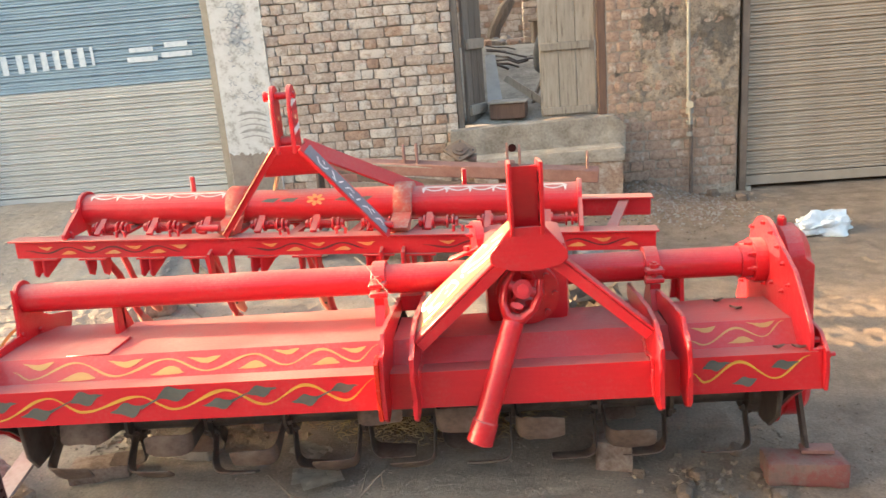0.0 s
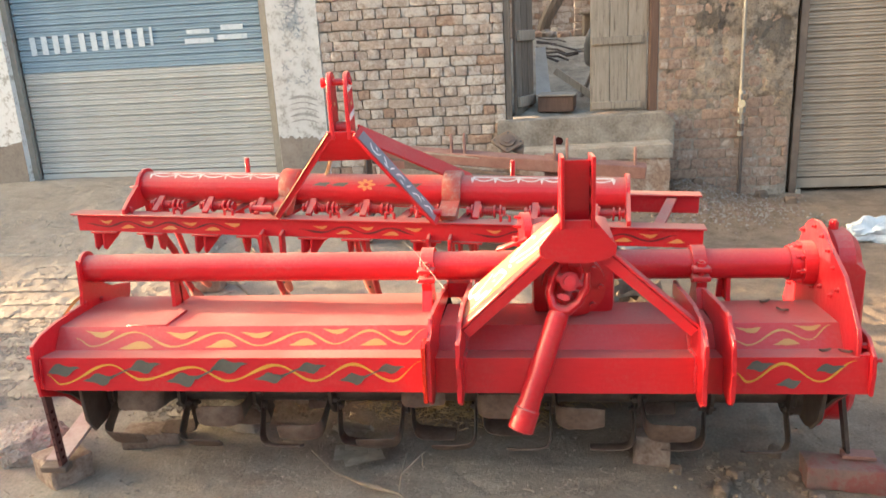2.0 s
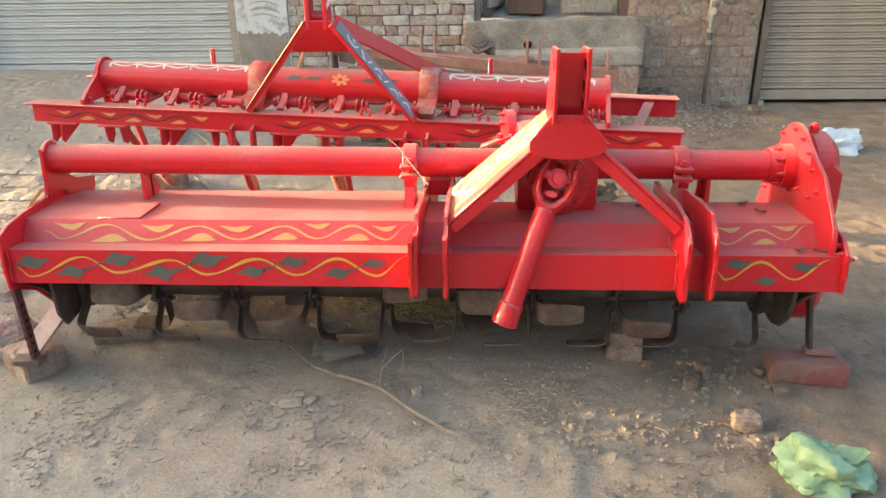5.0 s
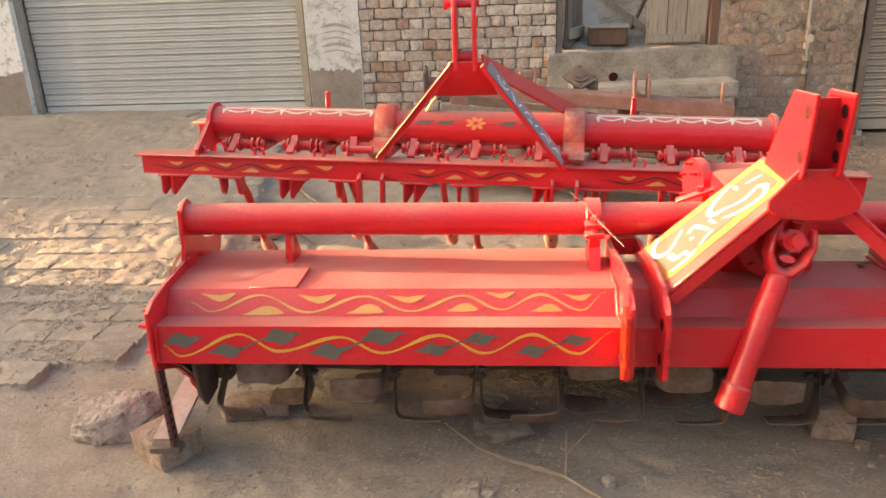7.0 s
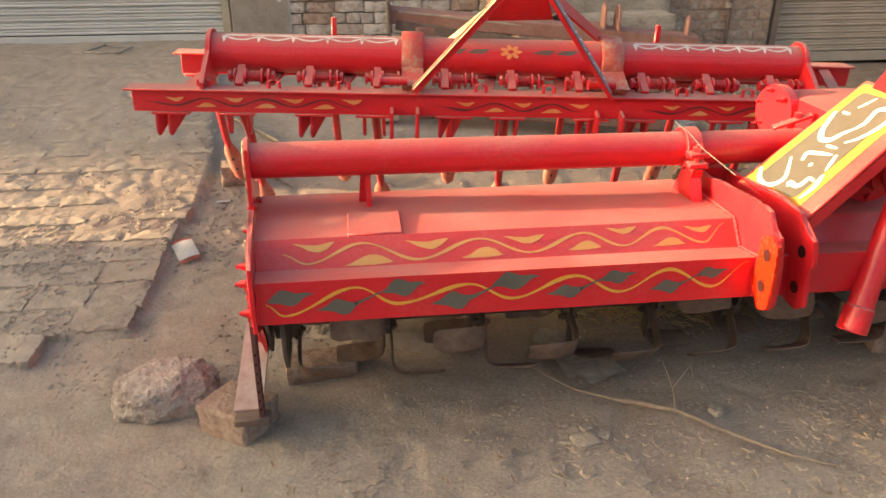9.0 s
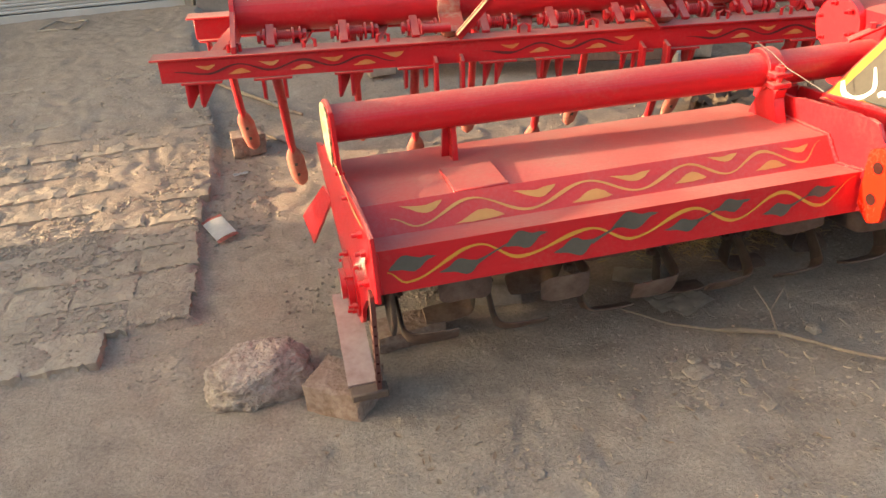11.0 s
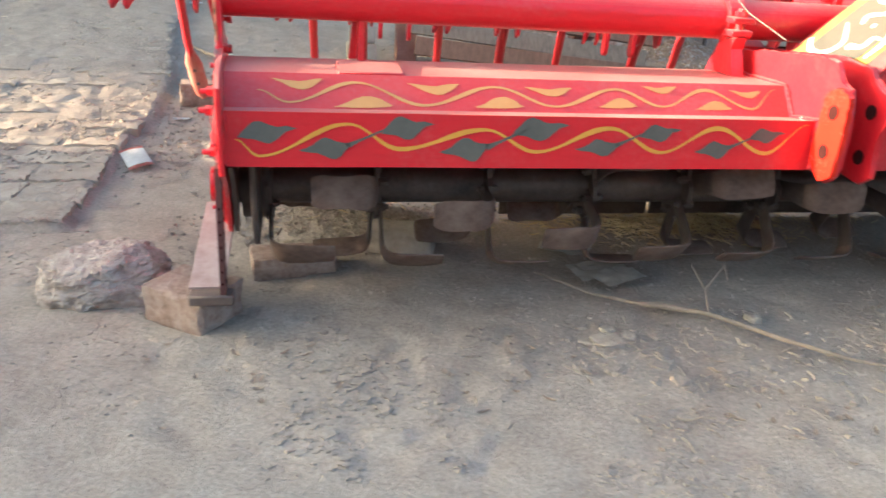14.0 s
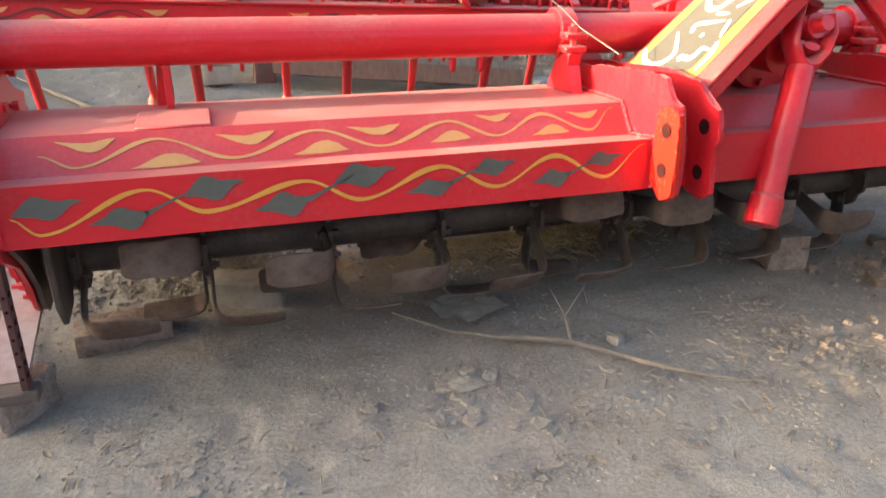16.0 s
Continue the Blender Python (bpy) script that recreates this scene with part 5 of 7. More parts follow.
def torch_cut(outline, seed, amount=0.0035):
    """The outline as a cutting torch leaves it: many short uneven nicks."""
    rnd = random.Random(seed)
    out = []
    for (a, b), (c, d) in zip(outline, outline[1:] + outline[:1]):
        n = max(1, int(math.hypot(c - a, d - b) / 0.016))
        for i in range(n):
            k = i / n
            j = amount * (1.0 if a < 0.06 else 0.4)
            out.append((a + (c - a) * k + rnd.uniform(-j, j), b + (d - b) * k + rnd.uniform(-j, j)))
    return out


def hitch_plate(x, thick, material, outline, label):
    bm = bmesh.new()
    outline = torch_cut(outline, int(x * 1000))
    plate(bm, outline, lambda a, b, c: (x - thick / 2 + c, a, b), thick, 0.003)
    p = part("hitch_plate", bm, material, tiller, label)
    return p


def holes(parent, x, spots, out):
    for y, z in spots:
        # flat dark discs on the plate paint the shade inside its pin holes
        bm = bmesh.new()
        ring = arc(y, z, 0.017, 0, 360, 14)[:-1]
        plate(bm, ring, lambda a, b, c: (x + out * 0.0015 + c * out, a, b), 0.001)
        part("pin_hole", bm, HOLE_SHADE, parent, "dark disc for the shade in a pin hole", 0)


h = hitch_plate(1.3415, 0.013, RED, HITCH, "bright red drawbar plate with two pin holes")
bm = bmesh.new()
plate(bm, torch_cut([(-0.088, 0.447), (-0.089, 0.628), (-0.040, 0.640), (-0.004, 0.622), (-0.002, 0.462), (-0.05, 0.424)], 7), lambda a, b, c: (1.3215 + c, a, b), 0.013, 0.003)
doubler = part("doubler", bm, RED_SUNLIT, h, "red doubling plate, tinted orange as if sunlit, with two pin holes")
holes(doubler, 1.3215, ((-0.046, 0.585), (-0.046, 0.495)), -1)


def weld(parent, x, path, seed, r=0.0058):
    """A lumpy weld bead along a joint, under paint."""
    rnd = random.Random(seed)
    pts, radii = [], []
    for (a, b), (c, d) in zip(path, path[1:]):
        n = max(2, int(math.hypot(c - a, d - b) / 0.007))
        for i in range(n):
            pts.append((x + rnd.uniform(-0.0015, 0.0015), a + (c - a) * i / n, b + (d - b) * i / n + rnd.uniform(-0.001, 0.001)))
            radii.append(r * rnd.uniform(0.65, 1.25))
    bm = bmesh.new()
    sweep(bm, pts, radii, 7)
    part("weld_bead", bm, RED, parent)


SEAM = [(y - 0.002, z + 0.002) for y, z in HOOD[:5]]
weld(hood_left, 1.331, SEAM, 1)
weld(hood_middle, 1.441, [(y + 0.002, z) for y, z in SEAM], 2)
weld(hood_middle, 2.147, [(y + 0.002, z) for y, z in SEAM], 3)
weld(hood_right, 2.243, SEAM, 4)
weld(hood_left, 0.001, [(-0.004, 0.445), (0.010, 0.556)], 5, 0.005)
WAVY = [(-0.085, 0.44), (-0.07, 0.50), (-0.085, 0.57), (-0.075, 0.63), (-0.03, 0.645), (0.0, 0.675), (0.12, 0.685), (0.36, 0.66), (0.44, 0.655), (0.44, 0.60), (0.17, 0.60), (0.115, 0.53), (0.02, 0.54), (0.01, 0.425), (-0.05, 0.42)]
h = hitch_plate(1.432, 0.014, RED, WAVY, "red drawbar plate with wavy welded edge")
holes(h, 1.425, ((-0.035, 0.585), (-0.035, 0.48)), -1)
h = hitch_plate(2.156, 0.014, RED, WAVY, "red drawbar plate with wavy welded edge")
h = hitch_plate(2.234, 0.013, RED, HITCH, "red drawbar plate with welded seams")
bm = bmesh.new()
plate(bm, [(0.44, 0.655), (0.55, 0.70), (0.55, 0.60), (0.44, 0.60)], lambda a, b, c: (1.345 + c, a, b), 0.085, 0.004)
part("spacer_block", bm, RED, tiller)

# ---- three-point mast ----
MX = 1.795


def arm(side, depth=1.0):
    """A pressed channel from the foot plate up to the mast; side -1 carries the painted panel."""
    def px(x):
        return MX + side * (MX - x)
    lo_f, lo_b = Vector((px(1.435), 0.005, 0.655)), Vector((px(1.435 - 0.02 * depth), 0.005 + 0.33 * depth, 0.655 - 0.01 * depth))
    hi_f = Vector((px(1.775), 0.055, 0.955))
    hi_b = hi_f + (lo_b - lo_f) * 0.84
    nrm = (hi_f - lo_f).cross(lo_b - lo_f).normalized()
    if nrm.z < 0:
        nrm = -nrm
    bm = bmesh.new()
    quad = [lo_f, hi_f, hi_b, lo_b]
    top = [bm.verts.new(p) for p in quad]
    low = [bm.verts.new(p - nrm * 0.012) for p in quad]
    bm.faces.new(top)
    bm.faces.new(low)
    for i in range(4):
        bm.faces.new((top[i], top[(i + 1) % 4], low[(i + 1) % 4], low[i]))
    bmesh.ops.recalc_face_normals(bm, faces=bm.faces[:])
    bmesh.ops.bevel(bm, geom=bm.edges[:], offset=0.003, segments=1, affect="EDGES")
    a = part("mast_arm", bm, RED, tiller, "wide red pressed arm of the hitch mast")
    for f, b2, in ((lo_f, hi_f), (lo_b, hi_b)):
        bm = bmesh.new()
        inward = (lo_b - lo_f).normalized() * (0.006 if f is lo_f else -0.006)
        vs = [f - nrm * 0.0125, b2 - nrm * 0.0125, b2 - nrm * 0.047, f - nrm * 0.042]
        o = [bm.verts.new(v) for v in vs]
        i2 = [bm.verts.new(v + inward * 2) for v in vs]
        bm.faces.new(o)
        bm.faces.new(i2)
        for i in range(4):
            bm.faces.new((o[i], o[(i + 1) % 4], i2[(i + 1) % 4], i2[i]))
        bmesh.ops.recalc_face_normals(bm, faces=bm.faces[:])
        part("arm_flange", bm, RED, a)
    return a, quad, nrm


left_arm, quad, nrm = arm(-1)
# painted panel: yellow border, grey field and white brush strokes


def on_arm(u, v, lift=0.0):
    """u from foot to mast, v from the front edge to the back."""
    f = quad[0].lerp(quad[1], u)
    b = quad[3].lerp(quad[2], u)
    return f.lerp(b, v) + nrm * lift


def panel(u0, u1, v0, v1, lift, name, material, label):
    bm = bmesh.new()
    vs = []
    for cu, cv, a0 in ((u1 - 0.04, v1 - 0.05, 0), (u0 + 0.04, v1 - 0.05, 90), (u0 + 0.04, v0 + 0.05, 180), (u1 - 0.04, v0 + 0.05, 270)):
        for k in range(4):
            a = radians(a0 + 30 * k)
            vs.append(bm.verts.new(on_arm(cu + 0.04 * math.cos(a), cv + 0.05 * math.sin(a), lift)))
    bm.faces.new(vs)
    both_sides(bm, nrm)
    return part(name, bm, material, left_arm, label, 0)


panel(0.02, 0.97, 0.165, 0.965, 0.0015, "yellow_border", YELLOW, "yellow painted border")
panel(0.085, 0.91, 0.275, 0.86, 0.0030, "grey_field", GREY_PANEL, "grey painted field")


def stroke(points, width, parent, place, nrm2, material, name="brush_stroke"):
    bm = bmesh.new()
    pts = []
    for (a, b), (c, d) in zip(points, points[1:]):
        for k in range(5):
            pts.append(place(a + (c - a) * k / 5, b + (d - b) * k / 5))
    pts.append(place(*points[-1]))
    sm = pts[:]
    for _ in range(3):
        sm = [sm[0]] + [(sm[i - 1] + sm[i] * 2 + sm[i + 1]) / 4 for i in range(1, len(sm) - 1)] + [sm[-1]]
    n = len(sm) - 1
    ribbon(bm, sm, [width * (0.35 + 0.65 * math.sin(math.pi * min(1.0, 0.12 + 0.88 * i / n)) ** 0.7) for i in range(n + 1)], nrm2)
    both_sides(bm, nrm2)
    return part(name, bm, material, parent, smooth=0)


lift = [0.0042]


def arm_place(u, v):
    return on_arm(u, v, lift[0])


for pts, w in ((((0.17, 0.93), (0.09, 0.81), (0.07, 0.68), (0.11, 0.59), (0.18, 0.56), (0.32, 0.76)), 0.017),
               (((0.14, 0.45), (0.17, 0.50), (0.16, 0.38), (0.19, 0.35), (0.25, 0.36), (0.24, 0.27)), 0.016),
               (((0.3, 0.26), (0.21, 0.21), (0.1, 0.23)), 0.015),
               (((0.33, 0.61), (0.39, 0.66), (0.41, 0.56), (0.44, 0.39)), 0.015),
               (((0.45, 0.35), (0.33, 0.28)), 0.012),
               (((0.34, 0.48), (0.31, 0.48)), 0.012),
               (((0.72, 0.88), (0.57, 0.79), (0.5, 0.68), (0.52, 0.57), (0.59, 0.54), (0.65, 0.47)), 0.018),
               (((0.65, 0.47), (0.71, 0.43), (0.82, 0.48), (0.85, 0.36), (0.79, 0.23), (0.69, 0.26), (0.6, 0.32), (0.54, 0.41)), 0.016),
               (((0.79, 0.69), (0.89, 0.61)), 0.01),
               (((0.73, 0.80), (0.73, 0.69)), 0.01),
               (((0.48, 0.55), (0.49, 0.41)), 0.01)):
    lift[0] += 0.0001
    stroke(pts, w, left_arm, arm_place, nrm, WHITE_PAINT)
arm(1, 0.16)


def mast():
    for x, name, side in ((MX - 0.044, "mast_cheek", -1), (MX + 0.044, "mast_cheek", 1)):
        bm = bmesh.new()
        plate(bm, [(0.008, 0.975), (-0.016, 1.178), (0.125, 1.168), (0.29, 0.93), (0.28, 0.90), (0.05, 0.93)], lambda a, b, c: (x - 0.006 + c, a, b), 0.012, 0.002)
        cheek = part(name, bm, RED, tiller, "tall red cheek plate with pin holes")
        holes(cheek, x - 0.006, ((0.022, 1.13), (0.035, 1.015)), -1)
        if side > 0:
            holes(cheek, x - 0.006, ((0.028, 1.07),), -1)
    bm = bmesh.new()
    plate(bm, [(MX - 0.038, 0.95), (MX + 0.038, 0.95), (MX + 0.038, 1.158), (MX - 0.038, 1.158)], lambda a, b, c: (a, 0.075 + c - 0.10 * (b - 0.95), b), 0.01)
    part("mast_web", bm, RED, tiller)
    # rounded front gusset under the mast
    bm = bmesh.new()
    plate(bm, [(MX - 0.05, 0.985), (MX + 0.05, 0.985), (MX + 0.115, 0.905)] + arc(MX, 0.885, 0.115, -10, -170, 10, 0.032) + [(MX - 0.115, 0.905)], lambda a, b, c: (a, 0.022 + c + 0.10 * max(0.0, abs(a - MX) - 0.05), b), 0.012, 0.002)
    part("front_gusset", bm, RED, tiller, "rounded red gusset below the mast")


mast()

# ---- lever lying on the tube beside the arm ----
bm = bmesh.new()
bar(bm, (1.535, 0.40, 0.792), (1.640, 0.374, 0.836), 0.024, 0.010, (0, -0.2, 1), 0.002)
lever = part("lever", bm, RED, tiller, "short red flat bar on the crossbar")
bm = bmesh.new()
rod(bm, (1.60, 0.383, 0.826), (1.60, 0.383, 0.842), 0.011, n=6)
part("bolt", bm, RED, lever)

# ---- gearbox, drive shaft ----
bm = bmesh.new()
box(bm, (MX - 0.14, 0.30, 0.585), (MX + 0.14, 0.62, 0.86), 0.03, None, 2)
gearbox = part("gearbox", bm, RED, tiller, "cast red gearbox housing")
bm = bmesh.new()
rod(bm, (MX - 0.145, 0.56, 0.80), (MX - 0.175, 0.555, 0.80), 0.085, n=28)
part("side_cover", bm, RED, gearbox, "round bolted side cover")
for k in range(6):
    a = radians(60 * k + 15)
    bolt(gearbox, MX - 0.175, 0.555 + 0.068 * math.cos(a), 0.80 + 0.068 * math.sin(a), 0.009)
bm = bmesh.new()
rod(bm, (MX, 0.30, 0.70), (MX, 0.255, 0.70), 0.105, n=28)
rod(bm, (MX, 0.26, 0.70), (MX, 0.18, 0.70), 0.055, n=20)
rod(bm, (MX, 0.20, 0.70), (MX, 0.10, 0.705), 0.030, n=16)
part("input_flange", bm, RED, gearbox, "round input flange")
for k in range(8):
    a = radians(45 * k)
    bm = bmesh.new()
    rod(bm, (MX + 0.088 * math.cos(a), 0.254, 0.70 + 0.088 * math.sin(a)), (MX + 0.088 * math.cos(a), 0.240, 0.70 + 0.088 * math.sin(a)), 0.010, n=6)
    part("bolt", bm, RED, gearbox)
shaft_top, shaft_end = Vector((1.752, 0.066, 0.720)), Vector((1.613, -0.052, 0.336))
d = (shaft_end - shaft_top).normalized()
bm = bmesh.new()
sweep(bm, [shaft_top + d * k for k in (0.028, 0.04, 0.05, 0.32, 0.33)] + [shaft_end - d * 0.075, shaft_end - d * 0.07, shaft_end - d * 0.004, shaft_end], [0.028, 0.032, 0.0335, 0.034, 0.0345, 0.0355, 0.040, 0.041, 0.036], 24)
shaft = part("drive_shaft", bm, RED, tiller, "hanging red drive shaft tube")
# forked yoke with a cross joint
side = Vector((1, 0, 0)) - d * d.x
side.normalize()
up = d.cross(side)
bm = bmesh.new()
prong = [shaft_top - d * 0.105 - side * 0.044, shaft_top - d * 0.06 - side * 0.054, shaft_top - d * 0.01 - side * 0.047, shaft_top + d * 0.025 - side * 0.024, shaft_top + d * 0.034, shaft_top + d * 0.025 + side * 0.024, shaft_top - d * 0.01 + side * 0.047, shaft_top - d * 0.06 + side * 0.054, shaft_top - d * 0.105 + side * 0.044]
sweep(bm, prong, [(0.018, 0.010), (0.030, 0.013), (0.030, 0.014), (0.030, 0.017), (0.032, 0.020), (0.030, 0.017), (0.030, 0.014), (0.030, 0.013), (0.018, 0.010)], 12, 1.0, tuple(up))
part("yoke", bm, RED, shaft, "cast forked yoke of the universal joint")
bm = bmesh.new()
j = shaft_top - d * 0.062
rod(bm, j - side * 0.058, j + side * 0.058, 0.016, n=14)
rod(bm, j - up * 0.052, j + up * 0.052, 0.018, n=14)
rod(bm, j - up * 0.020, j + up * 0.020, 0.030, n=14)
part("cross_joint", bm, RED, shaft)
bm = bmesh.new()
inner = (Vector((MX, 0.20, 0.70)) - j).normalized()
cross = inner.cross(side).normalized()
sweep(bm, [j + cross * 0.055 - inner * 0.012, j + cross * 0.052 + inner * 0.04, j + inner * 0.075, j - cross * 0.052 + inner * 0.04, j - cross * 0.055 - inner * 0.012], [(0.020, 0.010), (0.022, 0.013), (0.024, 0.022), (0.022, 0.013), (0.020, 0.010)], 12, 1.0, tuple(side))
part("yoke", bm, RED, shaft)

# ---- right end: chain case ----
CASE_X = 2.618


CASE_Z = TUBE_Z - 0.022


def case_outline(grow):
    """The oblong chain cover, from round the tube down to the axle."""
    return arc(0.425, 0.722, 0.128 + grow, 180, 0, 14) + arc(0.385, 0.285, 0.135 + grow, 0, -180, 14)


# the flange spreads from the tube's end to both sides of the hood, as the left end plate does
FLANGE_OUT = arc(0.42, 0.733, 0.134, 20, 135, 12) + [(0.16, 0.757), (0.035, 0.633), (0.02, 0.60), (0.02, 0.44), (0.14, 0.345)] + arc(AXLE_Y, AXLE_Z, 0.125, 190, 350, 10) + [(0.50, 0.33), (0.64, 0.44), (0.69, 0.50), (0.60, 0.70)]
bm = bmesh.new()
plate(bm, FLANGE_OUT, lambda a, b, c: (CASE_X - 0.012 + c, a, b), 0.014, 0.002)
case = part("case_flange", bm, RED, tiller, "bright red chain case flange ringed with bolts")
bm = bmesh.new()
plate(bm, case_outline(-0.012), lambda a, b, c: (CASE_X + 0.0025 + c, a, b), 0.112, 0.030)
part("chain_case", bm, RED, case, "domed chain case cover")
bm = bmesh.new()
plate(bm, [(0.03, 0.425), (0.56, 0.45), (0.49, 0.33)] + arc(AXLE_Y, AXLE_Z, 0.128, 10, -170, 10) + [(0.13, 0.35)], lambda a, b, c: (CASE_X - 0.026 + c, a, b), 0.013)
part("axle_liner", bm, STEEL_DARK, case, "dark inner plate")
bm = bmesh.new()
rod(bm, (CASE_X - 0.10, AXLE_Y, AXLE_Z), (CASE_X - 0.026, AXLE_Y, AXLE_Z), 0.088, n=20)
plate(bm, [(0.10, 0.43), (0.24, 0.42), (0.30, 0.30), (0.28, 0.22), (0.20, 0.21), (0.13, 0.28)], lambda a, b, c: (CASE_X - 0.06 + c, a, b), 0.016, 0.003)
part("axle_hub", bm, STEEL_DARK, case, "black hub")
bm = bmesh.new()
rod(bm, (2.565, TUBE_Y, CASE_Z), (2.605, TUBE_Y, CASE_Z), 0.076, n=28)
rod(bm, (2.525, TUBE_Y, CASE_Z), (2.57, TUBE_Y, CASE_Z), 0.060, n=24)
part("tube_flange", bm, RED, case, "stepped round flange on the tube")
for k in range(8):
    a = radians(45 * k + 10)
    bolt(case, 2.565, TUBE_Y + 0.064 * math.cos(a), CASE_Z + 0.064 * math.sin(a), 0.009)
for y, z in ((0.42, 0.848), (0.35, 0.832), (0.29, 0.80), (0.24, 0.755), (0.19, 0.70), (0.24, 0.665), (0.33, 0.665), (0.40, 0.64), (0.52, 0.81), (0.56, 0.72), (0.59, 0.65), (0.62, 0.58)):
    bolt(case, CASE_X - 0.012, y, z, 0.009, -1, 0.014)
bm = bmesh.new()
rod(bm, (CASE_X + 0.045, 0.42, 0.82), (CASE_X + 0.045, 0.42, 0.862), 0.015, n=6)
rod(bm, (CASE_X + 0.045, 0.42, 0.862), (CASE_X + 0.045, 0.42, 0.869), 0.010, n=10)
part("filler_cap", bm, RED, case)
bm = bmesh.new()
plate(bm, [(-0.010, 0.436), (-0.014, 0.50), (-0.008, 0.562), (0.045, 0.604), (0.20, 0.622), (0.30, 0.60), (0.30, 0.45)], lambda a, b, c: (TR + 0.001 + c, a, b), 0.012, 0.002)
ear = part("end_plate", bm, RED, tiller, "red end ear of the hood")
for y, z in ((0.045, 0.575), (0.10, 0.595), (0.02, 0.555)):
    bolt(ear, TR + 0.001, y, z, 0.010)
bolt(ear, TR + 0.013, 0.03, 0.535, 0.013, 1, 0.03)
bm = bmesh.new()
bar(bm, (2.632, 0.19, 0.43), (2.704, 0.245, 0.098), 0.012, 0.036, (0, 1, 0))
# dark steel here imitates the shadow round the strut
part("skid_strut", bm, STEEL_DARK, tiller, "skid strut coloured dark for the shadow it stands in")
bm = bmesh.new()
bar(bm, (2.685, 0.24, 0.096), (2.785, 0.222, 0.100), 0.05, 0.012)
part("skid_shoe", bm, RUST_RED, tiller)

# ---- rotor ----
bm = bmesh.new()
rod(bm, (-0.01, AXLE_Y, AXLE_Z), (2.56, AXLE_Y, AXLE_Z), 0.048, n=24)
rotor = part("rotor_shaft", bm, STEEL_DARK, tiller, "blackened steel rotor shaft")


def blade_mesh(side, seed):
    """A flat bar that leaves the shaft and turns sharply aside into a broad square cutting foot, worn and dusty. Built along -z, bent to side."""
    rnd = random.Random(seed)
    bm = bmesh.new()
    path = [(0.0, -0.050), (0.0, -0.085), (0.0, -0.125), (0.0, -0.160), (0.002, -0.182), (0.009, -0.198), (0.022, -0.208), (0.040, -0.212), (0.070, -0.214), (0.100, -0.215), (0.130, -0.215), (0.150, -0.214), (0.156, -0.2135)]
    front = [0.026, 0.026, 0.027, 0.029, 0.031, 0.034, 0.037, 0.039, 0.040, 0.040, 0.039, 0.036, 0.031]
    back = [0.022, 0.022, 0.024, 0.028, 0.032, 0.037, 0.041, 0.043, 0.043, 0.042, 0.040, 0.034, 0.028]
    rows = []
    for i, (x, z) in enumerate(path):
        a, b = path[max(i - 1, 0)], path[min(i + 1, len(path) - 1)]
        t = Vector((b[0] - a[0], b[1] - a[1])).normalized()
        wear = rnd.uniform(-0.004, 0.002) if i > 5 else 0.0
        row = [(-front[i] - wear, 0.0015), (-front[i] * 0.75, 0.0042), (back[i] * 0.75, 0.0042), (back[i] + wear, 0.0015)]
        ring = row + [(y, -h) for y, h in reversed(row)]
        rows.append([bm.verts.new(((x + h * t.y) * side, y, z - h * t.x)) for y, h in ring])
    for q, (a, b) in enumerate(zip(rows, rows[1:])):
        for i in range(8):
            f = bm.faces.new((a[i], a[(i + 1) % 8], b[(i + 1) % 8], b[i]))
            # dusty worn foot; the shank's dark steel paints in the shade under the hood
            f.material_index = 1 if q >= 4 else 0
    bm.faces.new(rows[0])
    bm.faces.new(rows[-1]).material_index = 1
    bmesh.ops.recalc_face_normals(bm, faces=bm.faces[:])
    return finish("blade", bm, (STEEL_DARK, STEEL_WORN), 30)


BLADES = {s: [blade_mesh(s, 5 * s + k) for k in range(4)] for s in (1, -1)}
bm = bmesh.new()
plate(bm, [(r * math.cos(radians(a)), r * math.sin(radians(a))) for a in range(0, 360, 15) for r in (0.092 if a % 60 in (0, 15, 45) else 0.080,)], lambda a, b, c: (c - 0.006, a, b), 0.012, 0.001)
FLANGE = finish("flange", bm, STEEL_DARK, 30)
bm = bmesh.new()
rod(bm, (-0.022, 0, 0), (0.022, 0, 0), 0.0125, n=6)
rod(bm, (-0.03, 0, 0), (0.03, 0, 0), 0.007, n=8)
BLADE_BOLT = finish("bolt", bm, STEEL_DARK, 30)
FLANGES = [0.062, 0.338, 0.630, 0.917, 1.190, 1.455, 1.722, 2.018, 2.262, 2.530]
LEAD = [116, 104, 88, 69, 50, 40, 29, 13, 8, 30]  # how far forward the blade bent to the left stands on each flange
for i, x in enumerate(FLANGES):
    piece("flange", FLANGE, tiller, Matrix.Translation((x, AXLE_Y, AXLE_Z)))
    for k in range(6):
        s = -1 if k % 2 == 0 else 1
        if (i == 0 and s < 0) or (i >= 8 and s > 0):
            continue
        turn = Matrix.Rotation(radians(60 * k - LEAD[i]), 4, "X")
        piece("blade", BLADES[s][(i * 3 + k) % 4], tiller, Matrix.Translation((x + s * 0.010, AXLE_Y, AXLE_Z)) @ turn)
        piece("bolt", BLADE_BOLT, tiller, Matrix.Translation((x, AXLE_Y, AXLE_Z)) @ turn @ Matrix.Translation((0, -0.012, -0.070)))

# ---- tine cultivator behind the tiller ----
CM = Matrix.Translation((-0.575, 1.19, 0.0)) @ Matrix.Rotation(radians(-4.0), 4, "Z") @ Matrix.Rotation(radians(1.75), 4, "Y")
cultivator = thing("tine_cultivator", label="red painted tine cultivator with worn floral brushwork, standing in the yard", category="farm implement", m=Matrix.Translation((0.87, 1.4, 0.0)))


def at(u, v, w):
    return CM @ Vector((u, v, w))


